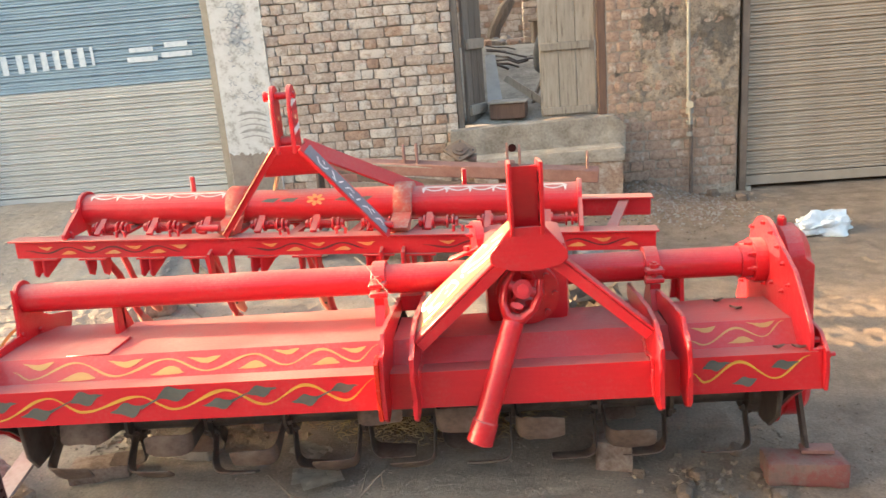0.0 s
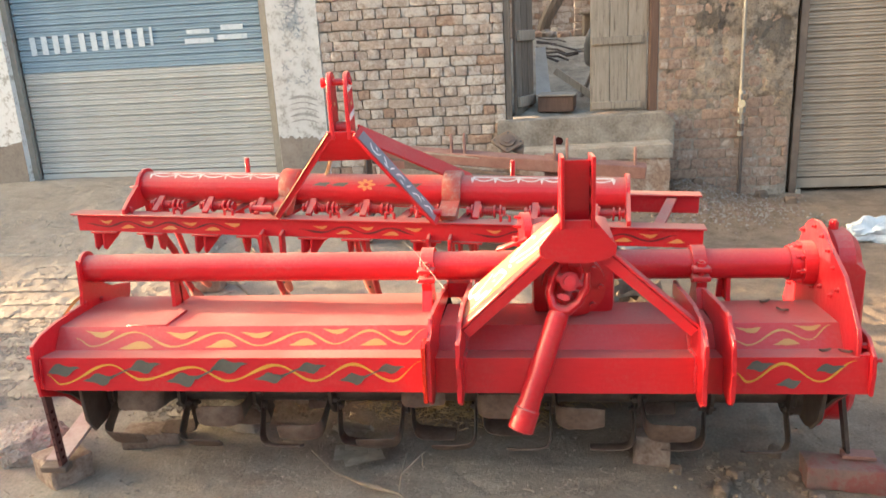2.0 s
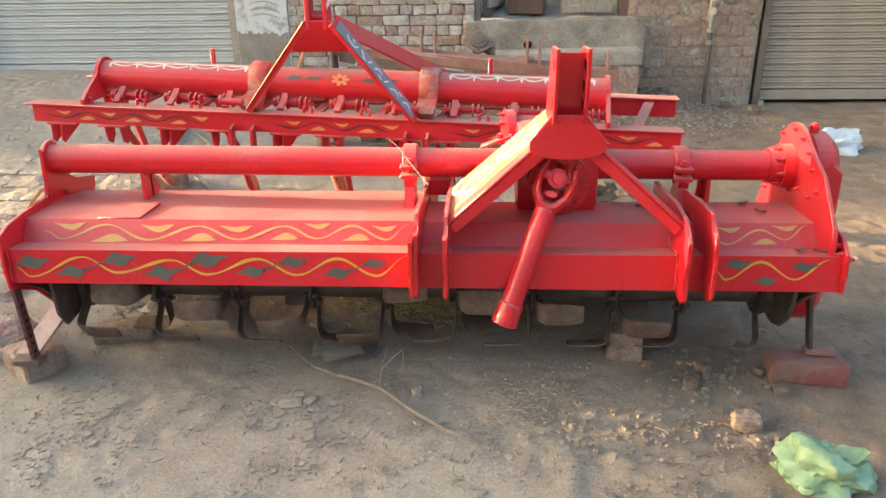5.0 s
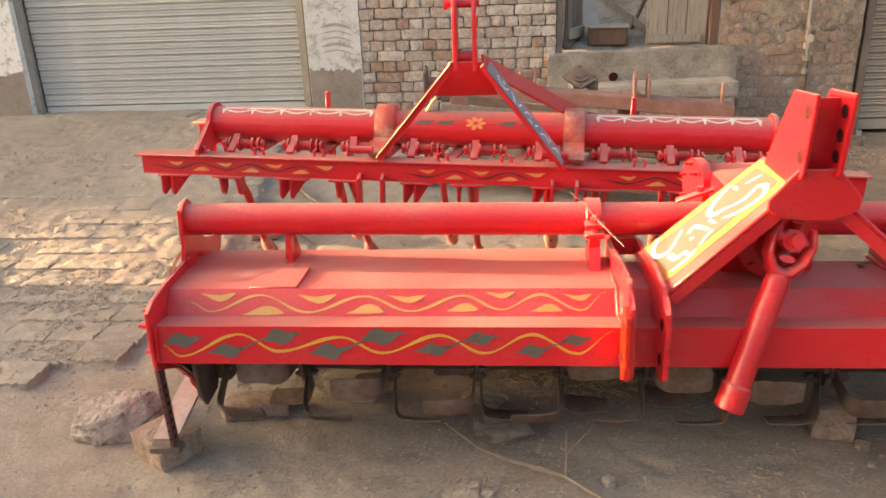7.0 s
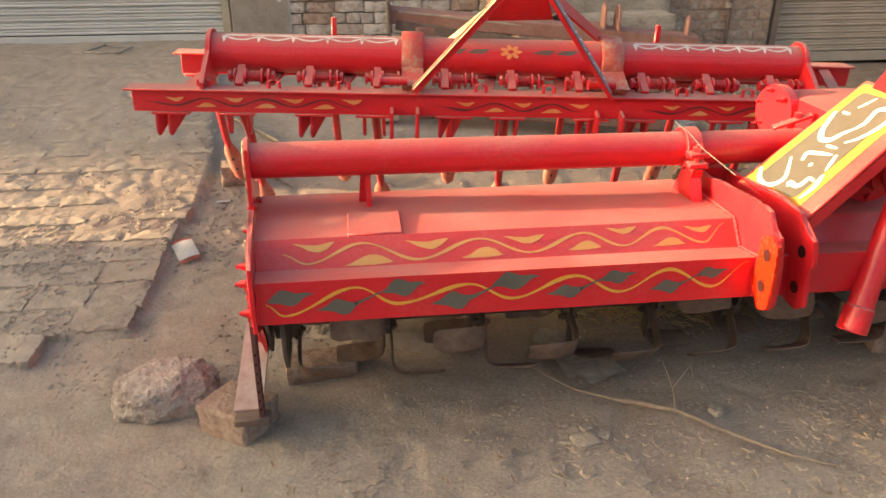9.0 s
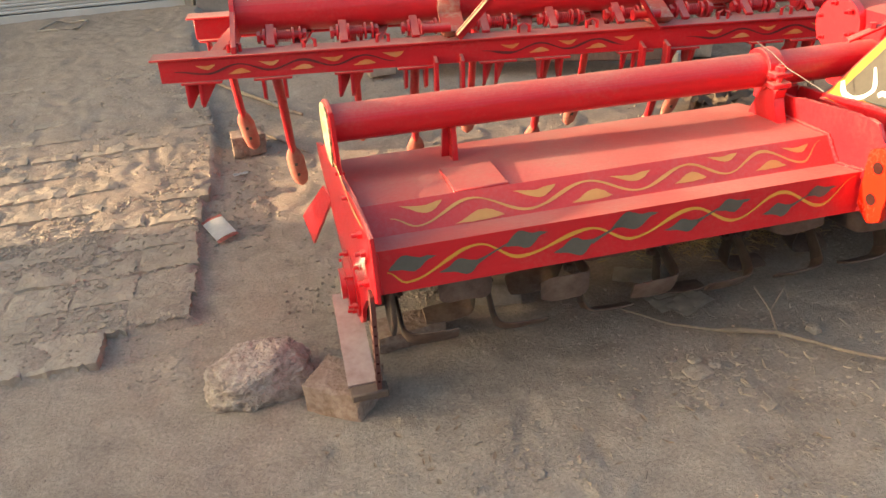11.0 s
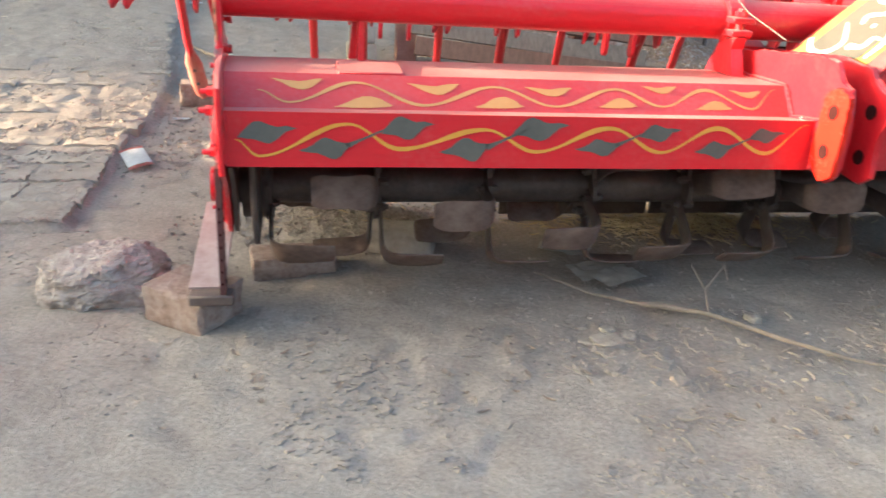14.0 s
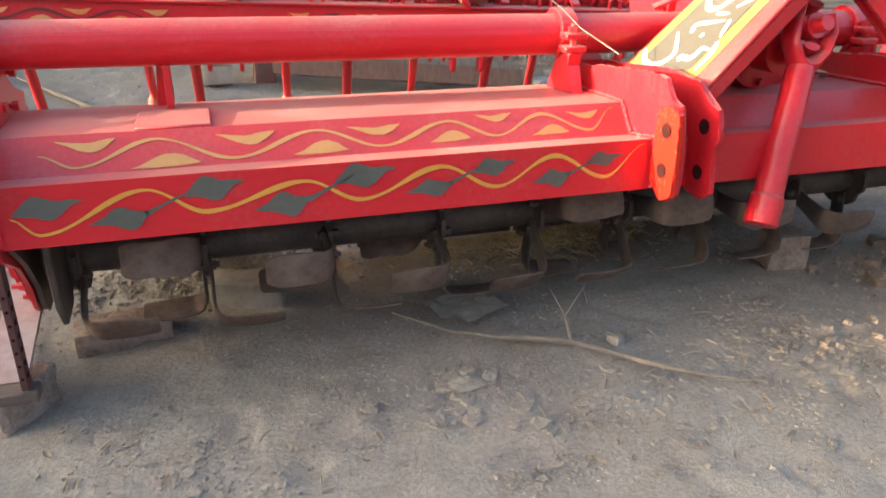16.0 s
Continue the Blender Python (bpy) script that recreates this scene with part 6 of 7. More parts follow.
def cpart(name, bm, material, label="", parent=None, smooth=38):
    bm.transform(CM)
    return part(name, bm, material, parent or cultivator, label, smooth)


BEAM_W, BEAM_L, REAR_V, REAR_W = 0.79, 2.93, 0.385, 0.85
C_TUBE_V, C_TUBE_W, C_TUBE_R = 0.215, 0.885, 0.074


def angle_beam(v, w, u0, u1, label):
    bm = bmesh.new()
    box(bm, (u0, v, w - 0.088), (u1, v + 0.010, w - 0.0085), 0.002)
    box(bm, (u0 - 0.025, v - 0.018, w - 0.008), (u1 + 0.01, v + 0.075, w), 0.002)
    return cpart("angle_beam", bm, RED_FAR, label)


front_beam = angle_beam(0.0, BEAM_W, 0.0, BEAM_L, "red angle-iron beam with orange painted leaves")
angle_beam(REAR_V, REAR_W, 0.085, BEAM_L + 0.03, "red angle-iron rear beam")
bm = bmesh.new()
rod(bm, (0.26, C_TUBE_V, C_TUBE_W), (2.63, C_TUBE_V, C_TUBE_W), C_TUBE_R, n=36)
main_tube = cpart("main_tube", bm, RED_FAR, "thick red main tube with white swags and an orange flower")


def c_place(u, k):
    return CM @ Vector((u, -0.004, BEAM_W - 0.086 + 0.074 * k))


cn = CM.to_3x3() @ Vector((0, -1, 0))
for ua, ub in ((0.05, 0.92), (1.14, 1.74), (1.94, 2.88)):
    knots = [(ua, 0.5)]
    while knots[-1][0] + 0.11 < ub:
        knots.append((knots[-1][0] + 0.11, 0.32 if len(knots) % 2 else 0.70))
    stem(front_beam, c_place, cn, knots, 0.010, BLACK_PAINT)
    for i, (u, k) in enumerate(knots[1:]):
        blob(front_beam, c_place, cn, u, 0.62 if k < 0.5 else 0.36, HANG if k < 0.5 else DOME, ORANGE, 0.66, 100 + i)


def tube_spot(u, deg, lift=0.0015):
    """A point on the tube: 0 degrees looks to the front, 90 up."""
    a = radians(deg)
    r = C_TUBE_R + lift
    return CM @ Vector((u, C_TUBE_V - r * math.cos(a), C_TUBE_W + r * math.sin(a))), CM.to_3x3() @ Vector((0, -math.cos(a), math.sin(a)))


def swags(u0, u1, count):
    bm = bmesh.new()
    n = count * 10
    pts = [tube_spot(u0 + (u1 - u0) * i / n, 66 - 15 * abs(math.sin(math.pi * i / 10))) for i in range(n + 1)]
    ribbon(bm, [p for p, _ in pts], 0.007, [q for _, q in pts], False)
    for i in range(0, n + 1, 10):
        u = u0 + (u1 - u0) * i / n
        pp = [tube_spot(u, d, 0.002) for d in (68, 58, 50, 43)]
        ribbon(bm, [p for p, _ in pp], [0.020, 0.014, 0.009, 0.003], [q for _, q in pp])
    pts = [tube_spot(u0 + (u1 - u0) * i / 20, 72, 0.0012) for i in range(21)]
    ribbon(bm, [p for p, _ in pts], 0.011, [q for _, q in pts], False)
    both_sides(bm, (0, -0.6, 0.8))
    part("swag_line", bm, CHALK, main_tube, "chalky white swag line", 0)


swags(0.32, 0.98, 5)
swags(1.93, 2.56, 6)
for k in range(7):
    bm = bmesh.new()
    a = math.tau * k / 7
    vs = []
    for b in range(8):
        t = math.tau * b / 8
        r0, ru, rv = 0.018, 0.012 * math.cos(t), 0.0068 * math.sin(t)
        du, dd = (r0 + ru) * math.cos(a) - rv * math.sin(a), (r0 + ru) * math.sin(a) + rv * math.cos(a)
        vs.append(bm.verts.new(tube_spot(1.43 + du * 1.5, 30 + math.degrees(dd / C_TUBE_R), 0.0025)[0]))
    bm.faces.new(vs)
    both_sides(bm, (0, -0.9, 0.4))
    part("petal", bm, ORANGE, main_tube, smooth=0)
for k, du in enumerate((-0.22, -0.13, 0.13, 0.22)):
    bm = bmesh.new()
    vs = [bm.verts.new(tube_spot(1.43 + du + a, 28 + b * 16, 0.0018 + 0.0002 * k)[0]) for a, b in ((-0.045, -0.2), (-0.01, 0.5), (0.05, 0.6), (0.02, -0.4))]
    bm.faces.new(vs)
    both_sides(bm, (0, -0.9, 0.4))
    part("leaf", bm, LEAF_GREY, main_tube, smooth=0)

# end plates of the tube
for u in (0.262, 2.622):
    bm = bmesh.new()
    plate(bm, [(-0.012, 0.792), (0.045, 0.793)] + [(0.30, 0.80), (0.33, 0.86)] + arc(C_TUBE_V, C_TUBE_W, 0.090, 20, 165, 10) + [(0.05, 0.86), (-0.012, 0.815)], lambda a, b, c: (u - 0.009 + c, a, b), 0.018, 0.002)
    cpart("end_plate", bm, RED_FAR, "red end plate between tube and beam")
# broad straps over the tube down to the beam
for u in (1.045, 1.835):
    bm = bmesh.new()
    outer = [(0.02, 0.794), (-0.012, 0.82)] + arc(C_TUBE_V, C_TUBE_W, 0.096, 195, 40, 12)
    inner = list(reversed(arc(C_TUBE_V, C_TUBE_W, 0.076, 195, 40, 12))) + [(0.08, 0.81), (0.075, 0.794)]
    plate(bm, outer + inner, lambda a, b, c: (u - 0.042 + c, a, b), 0.084, 0.004)
    cpart("strap", bm, surface("worn_red_strap", ((0.30, (0.50, 0.03, 0.03)), (0.48, (0.42, 0.10, 0.07)), (0.62, (0.42, 0.31, 0.24))), 8, (0.5, 0.8), 60, 0.3, 0.002) if u < 1.1 else bpy.data.materials["worn_red_strap"], "worn strap with bare patches over the tube", None, 50)
    # pin lugs below the beam, and the stub beside the strap
    for du in (-0.085, 0.012):
        bm = bmesh.new()
        plate(bm, [(-0.045, 0.72), (0.0, 0.735), (0.0, 0.62)] + arc(-0.022, 0.60, 0.024, 20, -200, 8), lambda a, b, c: (u + du + c, a, b), 0.014, 0.002)
        cpart("pin_lug", bm, RED_FAR)
    bm = bmesh.new()
    rod(bm, (u - 0.12, -0.01, 0.835), (u - 0.02, -0.01, 0.835), 0.016, n=14)
    rod(bm, (u - 0.125, -0.01, 0.835), (u - 0.118, -0.01, 0.835), 0.021, n=14)
    cpart("lift_pin", bm, RED_FAR)

# ties between the beams
for k in range(10):
    u = 0.18 + k * 0.285
    bm = bmesh.new()
    bar(bm, (u, 0.04, 0.775), (u + 0.10, REAR_V + 0.03, 0.835), 0.045, 0.012)
    cpart("tie_bar", bm, RED_FAR)
# spring bolts lying behind the beam
for k in range(9):
    u = 0.36 + k * 0.262
    bm = bmesh.new()
    v, w = 0.115, 0.815
    # a thick bolt with washers, a coil pressed between them and a nut at each end
    rod(bm, (u - 0.02, v, w), (u + 0.15, v + 0.008, w), 0.013, n=10)
    for du, rr, ll in ((-0.022, 0.022, 0.012), (0.0, 0.030, 0.008), (0.040, 0.031, 0.009), (0.102, 0.030, 0.008), (0.128, 0.030, 0.008), (0.142, 0.022, 0.012)):
        rod(bm, (u + du, v, w), (u + du + ll, v, w), rr, n=12 if rr > 0.025 else 6)
    for q in range(6):
        rod(bm, (u + 0.052 + 0.008 * q, v, w), (u + 0.056 + 0.008 * q, v, w), 0.022, n=10)
    spring = cpart("spring_bolt", bm, RED_FAR)
    bm = bmesh.new()
    bar(bm, (u + 0.025, v - 0.06, 0.795), (u + 0.025, v + 0.03, 0.85), 0.030, 0.014, (0, 0, 1), 0.002)
    cpart("bracket", bm, RED_FAR, "", spring)
    bm = bmesh.new()
    sweep(bm, [(u - 0.12, 0.03, 0.79), (u - 0.12, 0.03, 0.815), (u - 0.10, 0.03, 0.826), (u - 0.08, 0.03, 0.815), (u - 0.08, 0.03, 0.79)], 0.007, 8)
    cpart("u_bolt", bm, RED_FAR)


def tine(u, v, w, tip_w):
    """A curved shank that trails back to a long, blunt shovel."""
    bm = bmesh.new()
    tip = Vector((u + 0.03, v + 0.45, tip_w))
    top = Vector((u, v + 0.035, w - 0.05))
    knee = Vector((u + 0.015, v + 0.26, tip_w + 0.27))
    sweep(bm, [top, top.lerp(knee, 0.5) + Vector((0, 0.02, 0.02)), knee, tip.lerp(knee, 0.75)], [0.019, 0.018, 0.016, 0.014], 12)
    shank = cpart("shank", bm, RED_FAR, "round red shank")
    bm = bmesh.new()
    d = (tip - knee).normalized()
    a = tip - d * 0.29
    sweep(bm, [a, a + d * 0.03, a + d * 0.07, a + d * 0.20, a + d * 0.262, a + d * 0.288], [(0.016, 0.013), (0.028, 0.015), (0.037, 0.016), (0.037, 0.016), (0.029, 0.013), (0.010, 0.007)], 14, 1.0, (1, 0, 0))
    shovel = cpart("shovel", bm, bpy.data.materials.get("scuffed_shovel_paint") or surface("scuffed_shovel_paint", ((0.25, (0.42, 0.05, 0.04)), (0.5, (0.50, 0.16, 0.12)), (0.75, (0.52, 0.30, 0.24))), 7, (0.5, 0.8), 50, 0.3, 0.002), "scuffed pinkish shovel point", shank)
    nrm3 = d.cross(Vector((1, 0, 0))).normalized()
    for k in (0.10, 0.18):
        bm = bmesh.new()
        q = a + d * k
        for s in (-1, 1):
            c = q + nrm3 * s * 0.0155
            box(bm, (c.x - 0.006, c.y - 0.006, c.z - 0.006), (c.x + 0.006, c.y + 0.006, c.z + 0.006))
        cpart("bolt", bm, STEEL_DARK, "", shovel)
    # clamp plates under the beam
    for du in (-0.045, 0.03):
        bm = bmesh.new()
        plate(bm, [(v - 0.005, w - 0.09), (v + 0.075, w - 0.09), (v + 0.07, w - 0.15), (v + 0.045, w - 0.185), (v + 0.015, w - 0.17)], lambda p, q, c: (u + du + c, p, q), 0.012, 0.002)
        cpart("clamp_plate", bm, RED_FAR, "", shank)
    bm = bmesh.new()
    box(bm, (u - 0.07, v - 0.012, w - 0.098), (u + 0.065, v + 0.085, w - 0.0885), 0.002)
    cpart("clamp_foot", bm, RED_FAR, "", shank)


for k in range(5):
    tine(0.385 + 0.515 * k, 0.0, BEAM_W, 0.085 + 0.004 * k)
    tine(0.165 + 0.525 * k, REAR_V, REAR_W, 0.13 - 0.004 * k)
# pairs of pointed brackets under the front beam
for k in range(5):
    u = 0.075 + 0.535 * k
    for du in (0.0, 0.045):
        bm = bmesh.new()
        plate(bm, [(0.0, 0.70), (0.085, 0.70), (0.012, 0.605), (-0.004, 0.62)], lambda a, b, c: (u + du + c + 0.75 * max(0.0, b - 0.62) * (a > 0.04), a, b), 0.012, 0.002)
        cpart("pointed_bracket", bm, RED_FAR)
    bm = bmesh.new()
    box(bm, (u - 0.01, -0.008, 0.692), (u + 0.13, 0.08, 0.7015), 0.002)
    cpart("bracket_foot", bm, RED_FAR)

# short posts behind the tube
for u in (0.71, 2.08):
    bm = bmesh.new()
    box(bm, (u, REAR_V + 0.02, 0.85), (u + 0.022, REAR_V + 0.034, 1.0), 0.003)
    cpart("post", bm, RED_FAR)


# hitch mast of the cultivator: given in the world
def cultivator_mast():
    xl, xr = 0.832, 0.903
    # two cheek bars on edge, joined by a pin at the top and a boss above the gusset
    for x in (xl, xr):
        bm = bmesh.new()
        out = [(0.935, 1.13), (1.03, 1.13), (1.028, 1.37)] + arc(0.985, 1.365, 0.043, 10, 170, 8) + [(0.935, 1.30)]
        plate(bm, out, lambda a, b, c: (x - 0.009 + c, a, b), 0.018, 0.003)
        cheek = part("mast_upright", bm, RED_FAR, cultivator, "red upright cheek bar with pin holes")
        for zz in (1.275,):
            # no hole is cut: cream paints the bright wall behind, black its shaded side
            bm = bmesh.new()
            rod(bm, (x + 0.0080, 0.985, zz), (x + 0.0098, 0.985, zz), 0.010, n=12)
            part("pin_hole", bm, CREAM, cheek, "cream disc painted as the light wall seen through a hole")
            bm = bmesh.new()
            rod(bm, (x - 0.0098, 0.985, zz), (x - 0.0080, 0.985, zz), 0.010, n=12)
            part("pin_hole", bm, HOLE_SHADE, cheek)
        if x == xr:
            for zz in (1.225, 1.34):
                bm = bmesh.new()
                plate(bm, [(0.938, zz - 0.018), (1.024, zz + 0.004), (1.024, zz + 0.028), (0.938, zz + 0.006)], lambda a, b, c: (x + 0.0092 + c, a, b), 0.0012)
                part("pale_band", bm, WHITE_PAINT, cheek, "pale painted band", 0)
    bm = bmesh.new()
    rod(bm, (xl - 0.035, 0.985, 1.365), (xr + 0.018, 0.985, 1.365), 0.015, n=14)
    rod(bm, (xl - 0.040, 0.985, 1.365), (xl - 0.030, 0.985, 1.365), 0.021, n=14)
    part("top_pin", bm, RED_FAR, cultivator)
    bm = bmesh.new()
    rod(bm, (xl + 0.0095, 0.985, 1.175), (xr - 0.0095, 0.985, 1.175), 0.026, n=16)
    part("boss", bm, RED_FAR, cultivator)
    bm = bmesh.new()
    plate(bm, [(xl - 0.022, 1.165), (xr + 0.022, 1.165), (xr + 0.045, 1.13), (0.985, 1.035), (0.745, 1.035), (xl - 0.03, 1.13)], lambda a, b, c: (a, 0.935 + c + 0.35 * (1.165 - b), b), 0.014, 0.003)
    part("mast_gusset", bm, RED_FAR, cultivator, "red trapezoid gusset of the mast")
    lf = at(1.05, -0.02, 0.80)
    rf = at(1.80, -0.02, 0.80)
    bm = bmesh.new()
    bar(bm, lf, (xl - 0.015, 0.945, 1.150), 0.030, 0.012, (0.6, -0.2, 0.7))
    part("mast_strut", bm, RED_FAR, cultivator, "thin red strut with a pale edge")
    bm = bmesh.new()
    a, b = lf + Vector((-0.006, -0.006, 0.012)), Vector((xl - 0.021, 0.938, 1.160))
    bar(bm, a, b, 0.020, 0.002, (-0.75, -0.35, 0.6))
    part("pale_edge", bm, CREAM, cultivator, "cream painted strut edge")
    bm = bmesh.new()
    a, b = rf, Vector((xr + 0.030, 0.945, 1.160))
    bar(bm, a, b, 0.082, 0.014, (0.66, -0.35, 0.66))
    strut = part("mast_strut", bm, RED_FAR, cultivator, "red strut with a slate painted face")
    n2 = Vector((0.66, -0.35, 0.66))
    x2 = (b - a).normalized()
    n2 = (n2 - x2 * x2.dot(n2)).normalized()
    y2 = n2.cross(x2)
    bm = bmesh.new()
    ribbon(bm, [a + n2 * 0.009 + x2 * 0.02, b + n2 * 0.009 - x2 * 0.02], 0.068, n2, False)
    both_sides(bm, n2)
    part("slate_face", bm, SLATE, strut, "slate blue painted face", 0)

    def on_strut(u, v):
        return b.lerp(a, u) + n2 * 0.0105 + y2 * v * 0.05
    for pts in (((0.14, -0.2), (0.18, 0.3), (0.25, 0.3), (0.27, -0.2)), ((0.30, -0.3), (0.36, 0.25)), ((0.40, 0.3), (0.43, -0.3)), ((0.47, 0.2), (0.50, -0.3), (0.56, -0.2)), ((0.60, 0.3), (0.63, -0.3)), ((0.67, 0.3), (0.72, -0.2), (0.78, 0.2)), ((0.82, 0.25), (0.86, -0.25), (0.92, 0.1)), ((0.20, -0.35), (0.23, -0.1)), ((0.33, 0.35), (0.38, 0.4)), ((0.52, 0.3), (0.57, 0.4)), ((0.75, -0.35), (0.80, -0.3))):
        stroke(pts, 0.0085, strut, on_strut, n2, WHITE_PAINT)
    bm = bmesh.new()
    bar(bm, at(1.135, REAR_V, 0.86), (xl + 0.005, 0.985, 1.14), 0.04, 0.010, (-0.5, -0.5, 0.7))
    part("back_brace", bm, CREAM, cultivator, "cream painted back brace")
    bm = bmesh.new()
    bar(bm, at(1.90, REAR_V, 0.90), (xr + 0.03, 1.0, 1.15), 0.085, 0.010, (0.3, -0.6, 0.7))
    part("back_brace", bm, RED_FAR, cultivator)


cultivator_mast()

# ---- scrap iron before the step ----
def scrap_beam():
    t = thing("scrap_frame", 1.2, 3.0, 0.1, "faded red iron plough frame standing before the step", "scrap iron")
    bm = bmesh.new()
    a, b = Vector((0.50, 3.06, 0.775)), Vector((2.40, 2.85, 0.605))
    bar(bm, a, b, 0.11, 0.085, (0, -0.12, 1), 0.006)
    part("beam", bm, RUST_RED, t, "pinkish red channel beam")
    bm = bmesh.new()
    bar(bm, a + Vector((0.04, -0.055, -0.055)), b + Vector((-0.6, -0.055, -0.055)), 0.012, 0.06, (0, 0, 1), 0.003)
    part("skirt", bm, IRON, t, "dark iron skirt below the beam")
    bm = bmesh.new()
    bar(bm, (0.56, 2.995, 0.80), (1.30, 2.92, 0.72), 0.012, 0.012)
    part("rod", bm, CONCRETE, t, "pale thin rod along the beam")
    bm = bmesh.new()
    plate(bm, [(2.93, 0.30), (3.12, 0.30), (3.12, 0.86), (3.06, 0.90), (2.96, 0.86)], lambda p, q, c: (0.49 + c, p, q), 0.02, 0.004)
    part("end_plate", bm, IRON, t)
    for x in (0.66, 1.74):
        bm = bmesh.new()
        box(bm, (x, 2.96, ground_z(x, 3.0) - 0.01), (x + 0.12, 3.08, 0.71), 0.006)
        part("leg", bm, RUST_RED, t, "rusty iron leg")
    for k, (za, zb, yy, mat) in enumerate(((0.62, 0.50, 2.93, WOOD_DARK), (0.50, 0.37, 2.89, WOOD_FRAME), (0.385, 0.25, 2.85, WOOD_DARK), (0.27, 0.16, 2.80, WOOD_FRAME))):
        bm = bmesh.new()
        bar(bm, (0.60 + 0.05 * k, yy, za), (2.10 + 0.06 * (k % 2), yy - 0.16, zb), 0.028, 0.105, (0, 0.35, 1), 0.004)
        part("side_plank", bm, mat, t, "old plank leaning on the frame")
    for x, h, w in ((1.10, 0.13, 0.05), (1.19, 0.14, 0.05), (1.80, 0.16, 0.06), (1.88, 0.15, 0.08), (2.32, 0.12, 0.035)):
        bm = bmesh.new()
        y = 3.06 - 0.113 * (x - 0.5)
        z = 0.775 - 0.0845 * (x - 0.5) + 0.03
        plate(bm, [(y - w, z), (y + w * 0.4, z), (y + w * 0.3, z + h * 0.75), (y - w * 0.3, z + h), (y - w * 0.9, z + h * 0.75)], lambda p, q, c: (x + c, p, q), 0.016, 0.003)
        part("lug", bm, RUST_RED, t)
    return t


scrap_beam()


def bearing_flange():
    t = thing("bearing_housing", 1.49, 3.1, 0.7, "square iron bearing housing with four bolt holes on the plough frame", "scrap iron")
    m = Matrix.Translation((1.49, 3.06, 0.808)) @ Matrix.Rotation(radians(-48), 4, "X") @ Matrix.Rotation(radians(14), 4, "Y") @ Matrix.Scale(0.86, 4)

    def place(a, b, c):
        return m @ Vector((a, c, b))
    out = []
    for k in range(4):
        a = 90 * k + 10
        cx, cz = 0.105 * math.cos(radians(a)), 0.085 * math.sin(radians(a))
        out += [(cx + 0.028 * math.cos(radians(a + d)), cz + 0.028 * math.sin(radians(a + d))) for d in (-60, -20, 20, 60)]
    bm = bmesh.new()
    plate(bm, out, place, 0.02, 0.003)
    flange = part("flange", bm, CLOD, t, "dusty brown iron flange")
    for k in range(4):
        a = 90 * k + 10
        # dark steel discs stand for shaded bolt holes in the flange
        bm = bmesh.new()
        c = Vector((0.105 * math.cos(radians(a)), 0, 0.085 * math.sin(radians(a))))
        rod(bm, m @ (c + Vector((0, -0.003, 0))), m @ (c + Vector((0, 0.002, 0))), 0.009, n=10)
        part("bolt_hole", bm, STEEL_DARK, flange)
    bm = bmesh.new()
    rod(bm, m @ Vector((0, -0.015, 0)), m @ Vector((0, 0.0, 0)), 0.055, n=24)
    part("bearing_ring", bm, IRON, t)
    bm = bmesh.new()
    rod(bm, m @ Vector((0, -0.022, 0)), m @ Vector((0, -0.005, 0)), 0.030, n=20)
    part("hub", bm, IRON, t)
    bm = bmesh.new()
    sweep(bm, [(1.45, 3.06, 0.735), (1.50, 3.06, 0.745), (1.60, 3.06, 0.735)], [0.05, 0.06, 0.04], 16)
    part("housing", bm, IRON, t)


bearing_flange()

# ---- stones, bricks and litter ----
stone("boulder", -0.347, 0.312, 0.044, 0.262, 0.215, 0.162, 7, PALE_STONE, "pale rough lump of concrete beside the skid", "stone", "", 5, 12, 0.20)


def loose_brick(x, y, z, turn, material, label, size=(0.215, 0.105, 0.085), tilt=0.0, seed=1):
    bm = bmesh.new()
    a, b, c = size
    rough_block(bm, (-a / 2, -b / 2, 0), (a / 2, b / 2, c), 0.0065, seed, lambda x: 0.0, 0.013)
    ob = new("loose_brick", finish("loose_brick", bm, material, 24))
    ob.matrix_basis = pose(x, y, z, tilt, 0, turn)
    return tagged(ob, label, "brick", "loose bricks")


loose_brick(-0.118, 0.168, -0.005, -34, BRICK_DUSTY, "broken grey-brown dusty brick under the tiller's skid", (0.182, 0.150, 0.098), 0, 3)
loose_brick(2.685, 0.205, 0.0, -5, BRICK_DRIPPED, "red brick with paint drips under the tiller's skid", (0.255, 0.11, 0.088), 0, 4)
loose_brick(2.075, 0.345, 0.0, -10, BRICK_DUSTY, "dusty brick under the rotor", (0.13, 0.10, 0.115), 0, 5)
loose_brick(-0.35, 2.09, 0.08, 6, BRICK_DUSTY, "dusty brick under a cultivator point", (0.16, 0.13, 0.105), 0, 6)
loose_brick(0.12, 0.42, 0.0, 8, BRICK_DUSTY, "pinkish brick lying under the rotor", (0.23, 0.11, 0.06), 0, 8)
loose_brick(0.45, 2.88, 0.17, 6, PAVER, "grey concrete block beside the iron frame", (0.16, 0.12, 0.10), 0, 21)
loose_brick(0.455, 2.885, 0.272, -4, STONE, "grey concrete block stacked beside the iron frame", (0.15, 0.12, 0.09), 0, 22)
loose_brick(2.30, 2.68, 0.06, 30, STONE, "pale broken brick behind the cultivator", (0.18, 0.11, 0.09), 0, 23)
loose_brick(2.48, 2.80, 0.06, -20, PAVER, "dusty broken brick behind the cultivator", (0.20, 0.12, 0.10), 0, 24)
loose_brick(0.44, 0.55, 0.0, -15, STONE, "pale broken brick under the tiller", (0.20, 0.11, 0.08), 0, 9)
